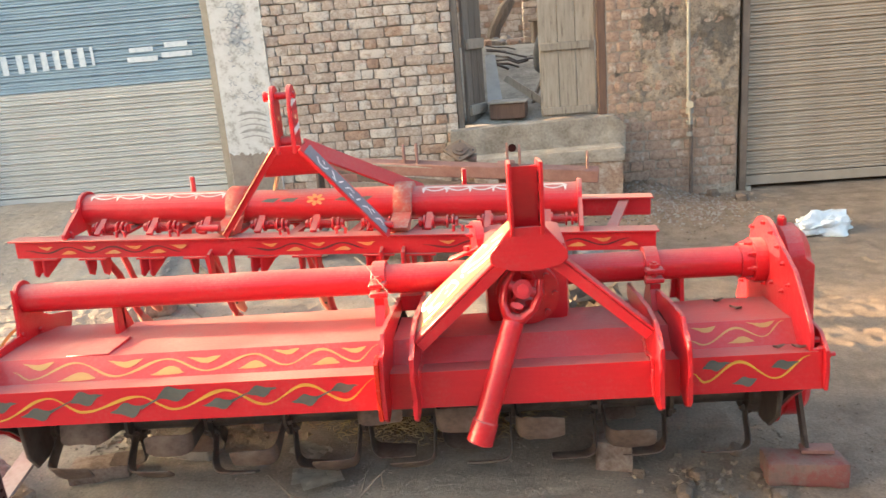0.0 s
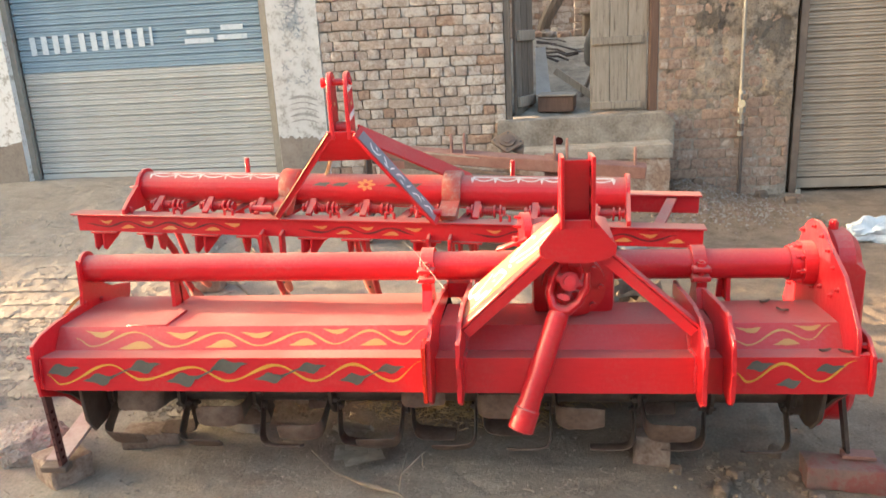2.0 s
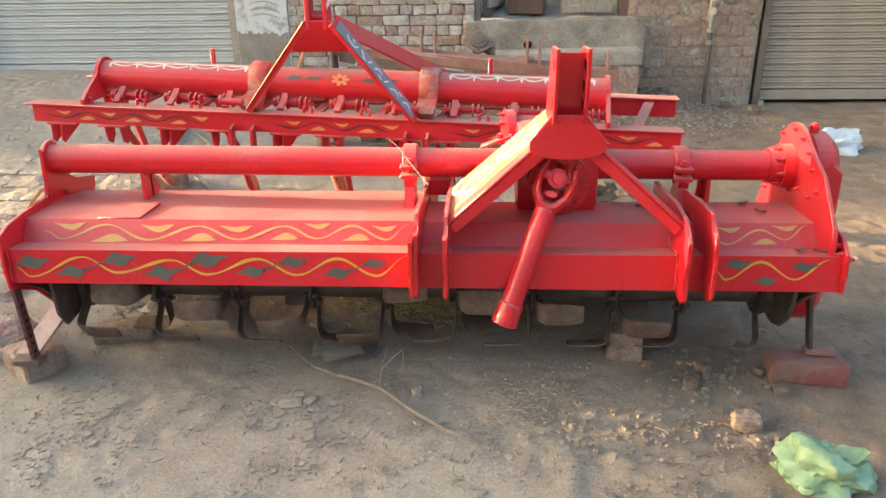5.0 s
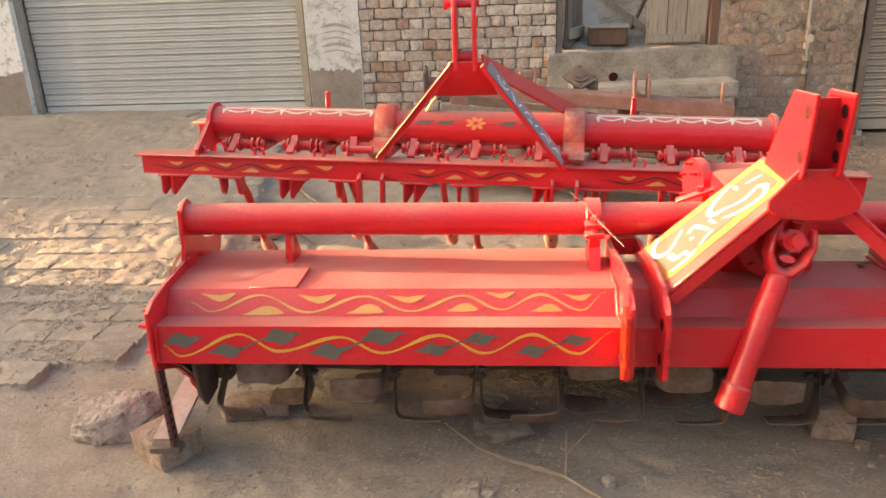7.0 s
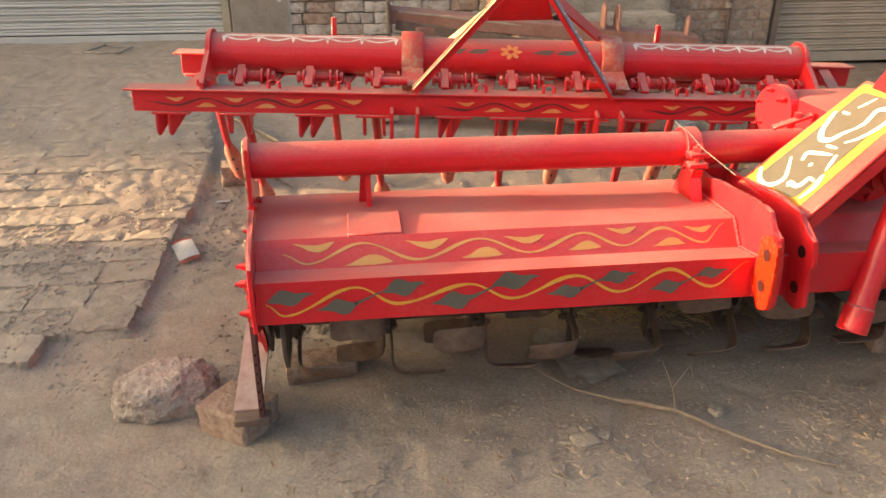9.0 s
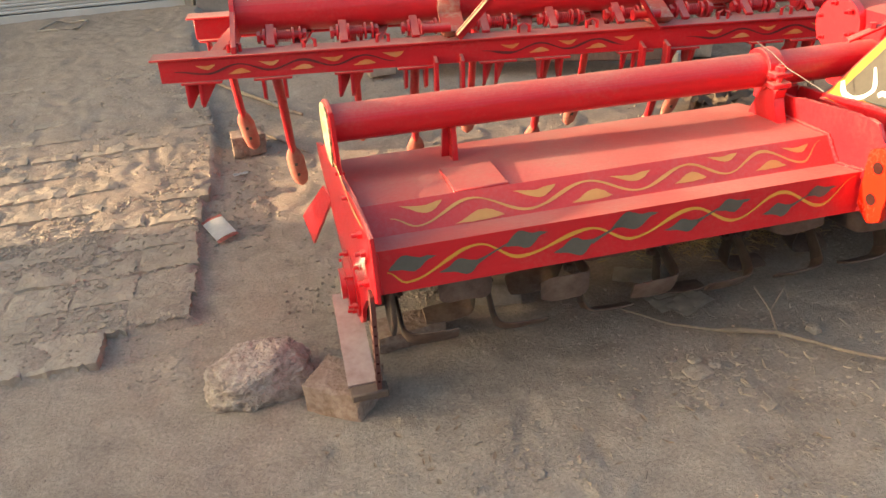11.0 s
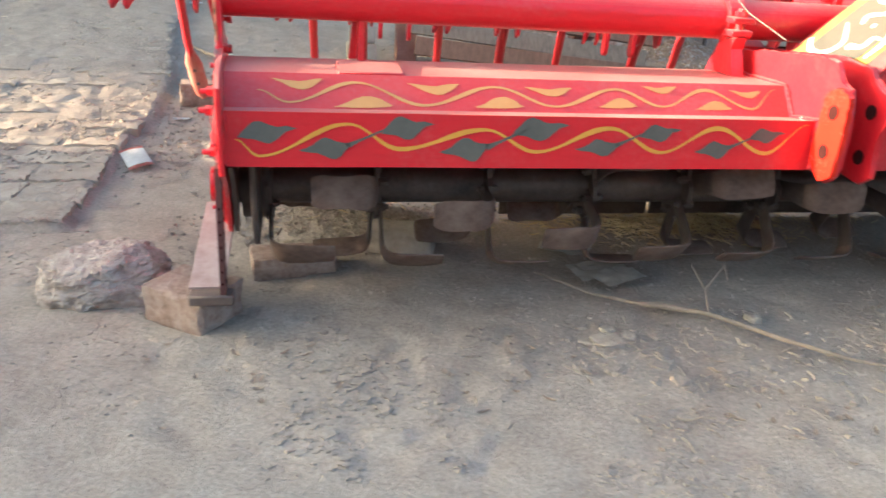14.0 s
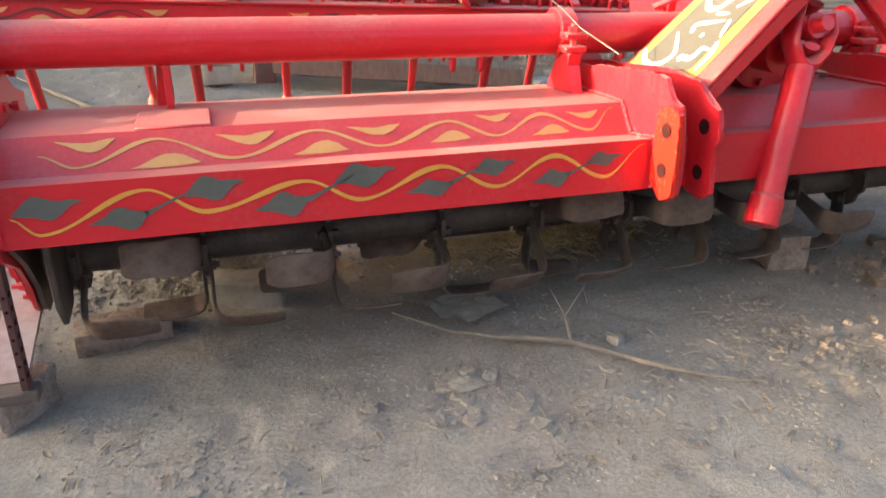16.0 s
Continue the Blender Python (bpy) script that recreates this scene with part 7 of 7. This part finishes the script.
stone("stone", 2.39, -0.105, 0.025, 0.09, 0.075, 0.062, 23, BRICK_WARM, "small orange broken brick lump on the soil", "stone", "", 3)
rnd = random.Random(31)
spots = [(0.89, -0.02, 0.085, 0.017), (0.955, 0.0, 0.045, 0.015), (1.32, 0.05, 0.045, 0.03), (0.835, -0.01, 0.042, 0.013), (0.91, 0.035, 0.04, 0.013), (2.275, 0.135, 0.064, 0.05), (2.345, 0.235, 0.062, 0.05), (2.15, 0.27, 0.045, 0.035), (2.30, 0.19, 0.04, 0.03), (2.52, 0.39, 0.06, 0.045), (2.545, 0.24, 0.05, 0.035), (2.575, 0.12, 0.055, 0.035),
         (3.60, 4.42, 0.12, 0.08), (3.78, 4.225, 0.13, 0.07), (2.95, 4.10, 0.07, 0.05), (3.05, 4.35, 0.09, 0.07), (2.75, 0.30, 0.06, 0.04)]
for i, (x, y, s, hh) in enumerate(spots):
    stone("stone", x, y, ground_z(x, y) + hh * 0.25, s, s * 0.8, hh, 50 + i, CLOD if y > 3 or x > 2.1 else PAVER, "dusty stone lying on the soil", "stone", "loose stones", 2)


def scatter(name, count, seed, region, size, material, label, flat=0.6):
    """Small gravel and crumbs as one sheet of loose stuff."""
    rnd = random.Random(seed)
    verts, faces = [], []
    for i in range(count):
        x, y = region(rnd)
        s = size * rnd.uniform(0.35, 1.0) ** 2 + 0.002
        z = ground_z(x, y)
        base = len(verts)
        a0 = rnd.uniform(0, 6.28)
        for k in range(5):
            a = a0 + k * 1.2566
            verts.append((x + s * math.cos(a) * rnd.uniform(0.7, 1.1), y + s * math.sin(a) * rnd.uniform(0.7, 1.1), z - 0.002))
        for k in range(5):
            a = a0 + 0.5 + k * 1.2566
            verts.append((x + 0.7 * s * math.cos(a), y + 0.7 * s * math.sin(a), z + s * flat * rnd.uniform(0.6, 1.2)))
        for k in range(5):
            faces.append((base + k, base + (k + 1) % 5, base + 5 + (k + 1) % 5, base + 5 + k))
        faces.append(tuple(base + 5 + k for k in range(5)))
    me = bpy.data.meshes.new(name)
    me.from_pydata(verts, [], faces)
    me.materials.append(material)
    return tagged(new(name, me), label, "gravel", kind="stuff")


scatter("gravel", 2600, 3, lambda r: (r.uniform(-1.2, 3.6), r.uniform(-1.0, 1.0)), 0.004, SOIL, "small grit and clods scattered on the soil")


def patchy(r, x0, x1, y0, y1, limit):
    """A spot in a region where crumbs gather in drifts."""
    while True:
        x, y = r.uniform(x0, x1), r.uniform(y0, y1)
        if noise.noise(Vector((x * 2.6, y * 2.6, 5))) + 0.6 * noise.noise(Vector((x * 8, y * 8, 5))) > limit:
            return x, y


scatter("gravel", 3600, 13, lambda r: patchy(r, -0.9, 3.2, -1.1, 0.6, 0.15), 0.0058, SOIL, "loose crumbs of dry soil gathered in drifts", 0.45)
scatter("gravel", 1800, 14, lambda r: (r.gauss(0.30, 0.20), r.gauss(0.74, 0.08)), 0.008, SOIL, "crumbly soil heaped behind the rotor", 0.9)
scatter("gravel", 900, 15, lambda r: patchy(r, -2.6, -0.5, 0.6, 2.2, 0.0), 0.006, SOIL, "crumbs on the worn paving")
scatter("gravel", 5200, 18, lambda r: patchy(r, -2.9, -0.58, 0.72, 1.75, -0.12), 0.0105, PAVER, "sandy crumbs strewn over the worn paving", 0.55)
scatter("gravel", 1500, 19, lambda r: patchy(r, -2.9, -0.55, 1.75, 3.4, 0.0), 0.010, PAVER, "sandy crumbs strewn over the worn paving", 0.5)
scatter("gravel", 260, 4, lambda r: (r.gauss(1.95, 0.45), r.gauss(-0.25, 0.13)), 0.013, SOIL, "clods and crumbs of dry soil")
scatter("gravel", 1500, 21, lambda r: patchy(r, 0.1, 2.4, -0.75, 0.15, 0.22), 0.0085, SOIL, "loose crumbs of dry soil before the rotor", 0.5)
scatter("gravel", 90, 22, lambda r: patchy(r, 0.2, 2.3, -0.5, 0.1, 0.30), 0.022, SOIL, "broken flakes of soil crust before the rotor", 0.3)
scatter("gravel", 150, 17, lambda r: ((r.gauss(1.0, 0.22), r.gauss(-0.05, 0.06)) if r.random() < 0.45 else (r.gauss(1.75, 0.35), r.gauss(-0.2, 0.13))), 0.030, SOIL, "thin broken flakes of soil crust", 0.22)
scatter("gravel", 170, 27, lambda r: (r.uniform(1.7, 2.55), r.gauss(-0.13, 0.07)), 0.015, SOIL, "rough clods of dry soil in the low sun", 0.85)
scatter("gravel", 80, 28, lambda r: (r.gauss(2.38, 0.13), r.gauss(0.22, 0.09)), 0.018, SOIL, "brown clods heaped under the tiller", 0.85)
scatter("gravel", 160, 5, lambda r: (r.gauss(0.95, 0.14), r.gauss(-0.02, 0.05)), 0.009, SOIL, "broken crumbs round the flat stones")
scatter("gravel", 700, 6, lambda r: (r.gauss(3.1, 0.26), r.gauss(4.22, 0.17)), 0.024, SOIL, "rubble spilled along the wall's foot")
scatter("gravel", 900, 16, lambda r: (r.gauss(3.12, 0.28), r.gauss(4.08, 0.22)), 0.018, BRICK_DUSTY, "broken rubble spilled along the wall's foot", 0.8)
scatter("gravel", 900, 29, lambda r: (r.gauss(3.22, 0.26), r.gauss(4.05, 0.26)), 0.014, STONE, "pale gravel spilled below the step", 0.8)
scatter("gravel", 700, 26, lambda r: (r.gauss(3.2, 0.35), r.gauss(3.8, 0.26)), 0.012, SOIL, "pebbles spilled from the rubble heap", 0.8)
scatter("gravel", 1300, 7, lambda r: (r.uniform(-0.6, 2.8), r.uniform(1.0, 3.8)), 0.009, SOIL, "grit scattered between the implements")
scatter("gravel", 500, 8, lambda r: (r.gauss(-0.38, 0.10), r.uniform(1.2, 2.5)), 0.010, SOIL, "crumbs along the paving's broken edge")


def straw(name, count, seed, region, length, label, material):
    rnd = random.Random(seed)
    verts, faces = [], []
    for i in range(count):
        x, y = region(rnd)
        a, s, w = rnd.uniform(0, 6.28), length * rnd.uniform(0.3, 1.0), rnd.uniform(0.0008, 0.0022)
        z = ground_z(x, y) + rnd.uniform(0.002, 0.010)
        dx, dy = math.cos(a) * s / 2, math.sin(a) * s / 2
        px, py = -math.sin(a) * w, math.cos(a) * w
        base = len(verts)
        lift = rnd.uniform(-0.006, 0.012)
        for sx, zz in ((-1, z), (0, z + 0.004), (1, z + lift)):
            verts += [(x + sx * dx + px, y + sx * dy + py, zz), (x + sx * dx, y + sx * dy, zz + w * 1.6), (x + sx * dx - px, y + sx * dy - py, zz)]
        for k in (0, 3):
            faces += [(base + k, base + k + 1, base + k + 4, base + k + 3), (base + k + 1, base + k + 2, base + k + 5, base + k + 4)]
    me = bpy.data.meshes.new(name)
    me.from_pydata(verts, [], faces)
    me.materials.append(material)
    return tagged(new(name, me), label, "straw", kind="stuff")


straw("straw", 140, 5, lambda r: (r.gauss(1.40, 0.42), r.gauss(-0.20, 0.20)), 0.045, "dry straw and stalks strewn on the soil", STALK)
straw("straw", 1900, 6, lambda r: (r.gauss(1.42, 0.20), r.gauss(0.76, 0.09)), 0.05, "heap of golden straw behind the rotor", STRAW)
straw("straw", 500, 7, lambda r: (r.uniform(0.0, 2.4), r.uniform(0.7, 1.9)), 0.06, "dry straw between the implements", STRAW)


def dead_stick():
    t = thing("dead_stick", 1.2, 0.05, 0.02, "long dry stick with a forked twig lying before the rotor", "stick")
    bm = bmesh.new()
    pts = [(0.80, 0.34, 0.018), (0.92, 0.20, 0.018), (1.035, 0.123, 0.022), (1.06, 0.105, 0.030), (1.19, 0.05, 0.028), (1.32, -0.085, 0.026), (1.43, -0.18, 0.026), (1.54, -0.235, 0.024)]
    sweep(bm, pts, [0.003, 0.004, 0.0055, 0.009, 0.0068, 0.006, 0.005, 0.003], 9)
    main = part("stem", bm, TWIG, t)
    bm = bmesh.new()
    sweep(bm, [(1.19, 0.05, 0.03), (1.195, 0.10, 0.075), (1.20, 0.20, 0.10)], [0.004, 0.003, 0.0015], 7)
    sweep(bm, [(1.195, 0.10, 0.075), (1.25, 0.13, 0.12), (1.275, 0.15, 0.135)], [0.003, 0.002, 0.0012], 7)
    sweep(bm, [(1.262, 0.142, 0.126), (1.268, 0.12, 0.09)], [0.002, 0.001], 7)
    part("twig", bm, TWIG, t)


dead_stick()


def leaf_bits():
    """Curled dry leaves and husks."""
    rnd = random.Random(77)
    verts, faces = [], []
    for i in range(84):
        cx, cy = ((0.02, -0.06), (1.95, 0.02), (1.45, -0.28), (0.72, -0.16), (1.1, -0.35), (2.3, 0.12))[i % 6]
        x, y = rnd.gauss(cx, 0.16), rnd.gauss(cy, 0.09)
        a, s, w, curl = rnd.uniform(0, 6.28), rnd.uniform(0.007, 0.018), rnd.uniform(0.003, 0.007), rnd.uniform(0.002, 0.008)
        z = ground_z(x, y) + 0.002
        base = len(verts)
        for u, k in ((-1, 0.15), (-0.4, 0.9), (0.3, 1.0), (1, 0.1)):
            for v in (-1, 0, 1):
                px, py = u * s, v * w * k
                verts.append((x + px * math.cos(a) - py * math.sin(a), y + px * math.sin(a) + py * math.cos(a), z + 0.5 * curl * (u * u + abs(v) * 0.9)))
        for q in range(3):
            for v in range(2):
                b = base + 3 * q + v
                faces.append((b, b + 3, b + 4, b + 1))
    me = bpy.data.meshes.new("leaf_litter")
    me.from_pydata(verts, [], faces)
    me.materials.append(HUSK)
    tagged(new("leaf_litter", me), "curled dry leaves and husks on the soil", "leaves", kind="stuff")


leaf_bits()


def hood_leaf(x, y, z, turn, seed):
    """One curled dry leaf lying on the sheet."""
    rnd = random.Random(seed)
    bm = bmesh.new()
    rows = []
    for i in range(7):
        u = i / 6 - 0.5
        w = 0.013 * math.sin(math.pi * (i + 0.35) / 6.7)
        rows.append([bm.verts.new((0.040 * u, v * w * 0.75, 0.006 * u * u * 4 + 0.006 * abs(v) + rnd.uniform(0, 0.002))) for v in (-1, 0, 1)])
    for a, b in zip(rows, rows[1:]):
        for k in range(2):
            bm.faces.new((a[k], b[k], b[k + 1], a[k + 1]))
    bmesh.ops.solidify(bm, geom=bm.faces[:], thickness=0.001)
    ob = alone("dry_leaf", bm, HUSK, "curled brown dry leaf on the red hood", "leaf", "dry leaves on the hood")
    ob.matrix_basis = pose(x, y, z, 0, 0, turn)


for i, (x, y, z, turn) in enumerate(((2.44, 0.36, 0.594, 20), (2.47, 0.27, 0.598, -30), (2.53, 0.055, 0.548, 15), (2.585, 0.045, 0.549, -25), (2.09, 0.34, 0.592, 10))):
    hood_leaf(x, y, z + 0.002, turn, i)


def litter(name, x, y, z, a, b, turn, material, label, seed, crumple=0.01, tilt=(0, 0), category="litter"):
    bm = bmesh.new()
    k = 9
    m = pose(x, y, z, tilt[0], tilt[1], turn)
    g = [[bm.verts.new(m @ Vector((a * (i / k - 0.5), b * (j / k - 0.5), crumple * (noise.noise(Vector((i * 0.6, j * 0.6, seed))) + 0.5 * noise.noise(Vector((i * 1.4, j * 1.4, seed))))))) for i in range(k + 1)] for j in range(k + 1)]
    for j in range(k):
        for i in range(k):
            bm.faces.new((g[j][i], g[j][i + 1], g[j + 1][i + 1], g[j + 1][i]))
    bmesh.ops.solidify(bm, geom=bm.faces[:], thickness=0.0015)
    return alone(name, bm, material, label, category, smooth=25)


z = ground_z(-0.493, 1.363)
t = thing("snack_packet", -0.493, 1.363, z, "crumpled silver and red snack packet on the paving's edge", "packet")
for nm, dx, ww, mat in (("foil_body", 0.0, 0.108, WHITE_FILM), ("red_end", 0.063, 0.016, RED_PRINT), ("red_end", -0.062, 0.014, RED_PRINT)):
    bm = bmesh.new()
    k = 8
    m = pose(-0.493, 1.363, z + 0.022, 9, 5, -67) @ Matrix.Diagonal((1.4, 1.05, 1.3, 1.0))
    g = [[bm.verts.new(m @ Vector((dx + ww * (i / k - 0.5), 0.085 * (j / k - 0.5), (0.005 if nm == "foil_body" else 0.003) * (1 - (2 * j / k - 1) ** 2) + 0.006 * noise.noise(Vector((i + dx * 99, j, 3)))))) for i in range(k + 1)] for j in range(k + 1)]
    for j in range(k):
        for i in range(k):
            bm.faces.new((g[j][i], g[j][i + 1], g[j + 1][i + 1], g[j + 1][i]))
    bmesh.ops.solidify(bm, geom=bm.faces[:], thickness=0.002)
    part(nm, bm, mat, t, "", 30)
litter("paper_scrap", 0.985, 0.31, 0.034, 0.17, 0.11, 10, PAPER, "dirty torn paper sheet under the rotor", 4, 0.009)
litter("paper_scrap", 0.93, 0.47, 0.04, 0.15, 0.10, -30, PAPER, "dirty torn paper sheet under the rotor", 6, 0.014)
litter("paper_scrap", 1.02, 0.265, 0.040, 0.15, 0.09, 24, PAPER, "folded dirty paper sheet under the rotor", 14, 0.008)
litter("wrapper", -0.40, 1.86, ground_z(-0.40, 1.86) + 0.014, 0.07, 0.025, 10, WHITE_FILM, "small white wrapper by the brick", 8, 0.008)
litter("wrapper", -0.62, 3.92, ground_z(-0.62, 3.92) + 0.016, 0.12, 0.06, 30, WHITE_FILM, "pale scrap of film before the shutter", 9, 0.012)
litter("cloth_rag", 2.15, 1.95, 0.10, 0.42, 0.25, 15, surface("brown_rag", ((0.3, (0.10, 0.07, 0.05)), (0.7, (0.30, 0.23, 0.17))), 9), "crumpled brown rag on the soil", 12, 0.09)
litter("cloth_rag", 2.0, 1.8, 0.085, 0.25, 0.2, 55, bpy.data.materials["brown_rag"], "crumpled brown rag on the soil", 13, 0.07)
bm = bmesh.new()
ring = [(x, y, ground_z(x, y) + 0.012) for x, y in ((-1.72, 4.25), (-1.58, 4.21), (-1.44, 4.17), (-1.42, 4.27), (-1.41, 4.38), (-1.52, 4.41), (-1.63, 4.45), (-1.68, 4.35), (-1.72, 4.26))]
sweep(bm, ring, 0.007, 8)
alone("wire_frame", bm, PIPE, "bent square of metal rod lying before the shutter", "rod")
bm = bmesh.new()
sweep(bm, [(x, y, ground_z(x, y) + 0.022) for x, y in ((-0.53, 2.98), (-0.42, 2.84), (-0.30, 2.70), (-0.17, 2.53), (-0.06, 2.40))], [0.007, 0.011, 0.013, 0.012, 0.008], 8)
alone("dead_stick", bm, TWIG, "dry stick lying behind the cultivator", "stick")
bm = bmesh.new()
sweep(bm, [(x, y, ground_z(x, y) + 0.012) for x, y in ((-0.26, 2.22), (-0.16, 2.10), (-0.07, 2.00))], [0.006, 0.008, 0.004], 7)
alone("dead_stick", bm, TWIG, "short dry stick beside a cultivator point", "stick")


def crumpled_bag(name, x, y, z, a, b, c, seed, material, label, turn=0):
    bm = bmesh.new()
    bmesh.ops.create_icosphere(bm, subdivisions=4, radius=0.5)
    off = Vector((seed, seed * 2.1, 0))
    for v in bm.verts:
        d = v.co.normalized()
        k = 0.8 + 0.55 * noise.noise(d * 1.6 + off) + 0.30 * abs(noise.noise(d * 4 + off)) + 0.14 * abs(noise.noise(d * 9 + off))
        v.co = Vector((d.x * a * k * 0.5, d.y * b * k * 0.5, max(-0.28, d.z * 0.5 * k) * c))
    ob = alone(name, bm, material, label, "bag", smooth=40)
    ob.matrix_basis = pose(x, y, z, 0, 0, turn)
    return ob


crumpled_bag("plastic_bag", 3.96, 3.11, 0.085, 0.46, 0.24, 0.22, 3, WHITE_FILM, "crumpled white plastic bag lying on the soil", 10)
crumpled_bag("plastic_bag", 2.525, -0.345, 0.045, 0.26, 0.19, 0.18, 6, GREEN_FILM, "pale green crumpled plastic bag on the soil", -30)
crumpled_bag("plastic_bag", -0.85, -0.31, 0.035, 0.38, 0.24, 0.14, 4, WHITE_FILM, "crumpled white plastic sheet on the trodden soil", 10)
bm = bmesh.new()
box(bm, (-0.022, -0.012, -0.025), (0.022, 0.012, 0.02), 0.004)
lock = thing("padlock", 3.93, 4.56, 0.07, "small brass and steel padlock at the shutter's foot", "padlock")
bm.transform(Matrix.Translation((3.94, 4.555, 0.075)))
part("body", bm, PIPE, lock)
bm = bmesh.new()
sweep(bm, [(3.94 + 0.015 * math.cos(radians(a)), 4.555, 0.097 + 0.022 * math.sin(radians(a))) for a in range(0, 181, 30)], 0.004, 8)
part("shackle", bm, PIPE, lock)
bm = bmesh.new()
for i in range(9):
    zz = 0.57 - 0.035 * i
    ring = [(1.885 + 0.016 * math.cos(k * 0.7854) * (1 if i % 2 else 0.4), 0.95 + 0.016 * math.cos(k * 0.7854) * (0.4 if i % 2 else 1), zz + 0.024 * math.sin(k * 0.7854)) for k in range(9)]
    sweep(bm, ring, 0.004, 6)
alone("hanging_chain", bm, IRON, "short rusty chain hanging under the cultivator", "chain")
bm = bmesh.new()
sweep(bm, [(1.21, 0.38, 0.83), (1.25, 0.36, 0.80), (1.29, 0.33, 0.755), (1.36, 0.25, 0.70)], 0.0013, 6)
alone("tie_wire", bm, PIPE, "thin loose binding wire hanging from the clamp", "wire")

# ---- unseen walls added: one behind the camera, the rest to shape the sun ----
for nm, lo, hi in (("wall_opposite", (-16, -9.4, 0.0), (14, -9.0, 3.2)), ("wall_sunblock_long", (-7.1, -9.0, 0.0), (-7.0, 0.488, 1.62)), ("wall_sunblock_notch", (-7.1, 0.488, 0.0), (-7.0, 0.56, 1.24)), ("wall_sunblock_high", (-7.1, 0.56, 0.0), (-7.0, 1.28, 1.61)), ("wall_sunblock_pillar", (-7.7, 1.44, 0.0), (-6.9, 1.85, 2.2)), ("wall_sunblock_gap", (-7.4, 1.28, 0.0), (-7.2, 1.44, 1.25))):
    bm = bmesh.new()
    box(bm, lo, hi)
    alone(nm, bm, PLASTER_BARE, "unseen plain wall added to screen the street and its sunlight", "wall", kind="structure", smooth=0)

# ---- bricks of walls and paving, last ----
lay_bricks(wall_brick, -0.2, 1.43, 0.24, 2.1, 11, None, 0.06)
lay_bricks(wall_right, 2.735, 3.83, 0.04, 1.95, 12, None, 1.0)
lay_bricks(yard_walls["wall_yard_back"], 1.2, 2.9, 1.45, 2.75, 15, None, 0.3, 9.872)
lay_bricks(wall_sill, 1.43, 2.73, 0.12, 0.40, 13, None, 0.3)


def paving():
    t = thing("pavement", -1.7, 2.0, 0.0, "worn brick paving sunk in dust along the shops", "pavement", kind="structure")
    meshes = []
    for i in range(14):
        rnd = random.Random(90 + i)
        bm = bmesh.new()
        nx, ny = 14, 12
        top = [[None] * (ny + 1) for _ in range(nx + 1)]
        for a in range(nx + 1):
            for b in range(ny + 1):
                rim = (a in (0, nx)) + (b in (0, ny))
                x, y = 0.107 * (2 * a / nx - 1), 0.0905 * (2 * b / ny - 1)
                z = -0.003 * (rim > 0) - 0.006 * (rim > 1) + 0.006 * noise.noise(Vector((x * 12, y * 12, i * 3.3))) + 0.011 * abs(noise.noise(Vector((x * 42, y * 42, i * 3.3)))) + rnd.uniform(-0.0012, 0.0012)
                top[a][b] = bm.verts.new((x + rnd.uniform(-0.004, 0.004) * (1 + (rim > 1)), y + rnd.uniform(-0.004, 0.004) * (1 + (rim > 1)), z))
        for a in range(nx):
            for b in range(ny):
                bm.faces.new((top[a][b], top[a + 1][b], top[a + 1][b + 1], top[a][b + 1]))
        rim = [top[a][0] for a in range(nx + 1)] + [top[nx][b] for b in range(1, ny + 1)] + [top[a][ny] for a in range(nx - 1, -1, -1)] + [top[0][b] for b in range(ny - 1, 0, -1)]
        low = [bm.verts.new((v.co.x, v.co.y, -0.06)) for v in rim]
        for k in range(len(rim)):
            q = (k + 1) % len(rim)
            bm.faces.new((rim[q], rim[k], low[k], low[q]))
        meshes.append(finish("paving_brick", bm, PAVER, 40))
    rnd = random.Random(17)
    y, row, count = 0.63, 0, 0
    while y < 3.6:
        x = edge_x(y) - 0.105 if row else -0.955
        while x > -2.9 and count < 300:
            if rnd.random() < (0.95 if y < 1.9 else 0.8):
                top = slope(x, y) + bumps(x, y) * 0.7 + 0.031 + worn(x, y) * 0.4 + rnd.uniform(-0.004, 0.001)
                piece("paving_brick", rnd.choice(meshes), t, pose(x + rnd.uniform(-0.008, 0.008), y + rnd.uniform(-0.006, 0.006), top, rnd.uniform(-0.5, 0.5), rnd.uniform(-0.5, 0.5), rnd.choice((0, 180)) + rnd.uniform(-1.5, 1.5)))
                count += 1
            x -= 0.219
        y += 0.183
        row += 1


paving()
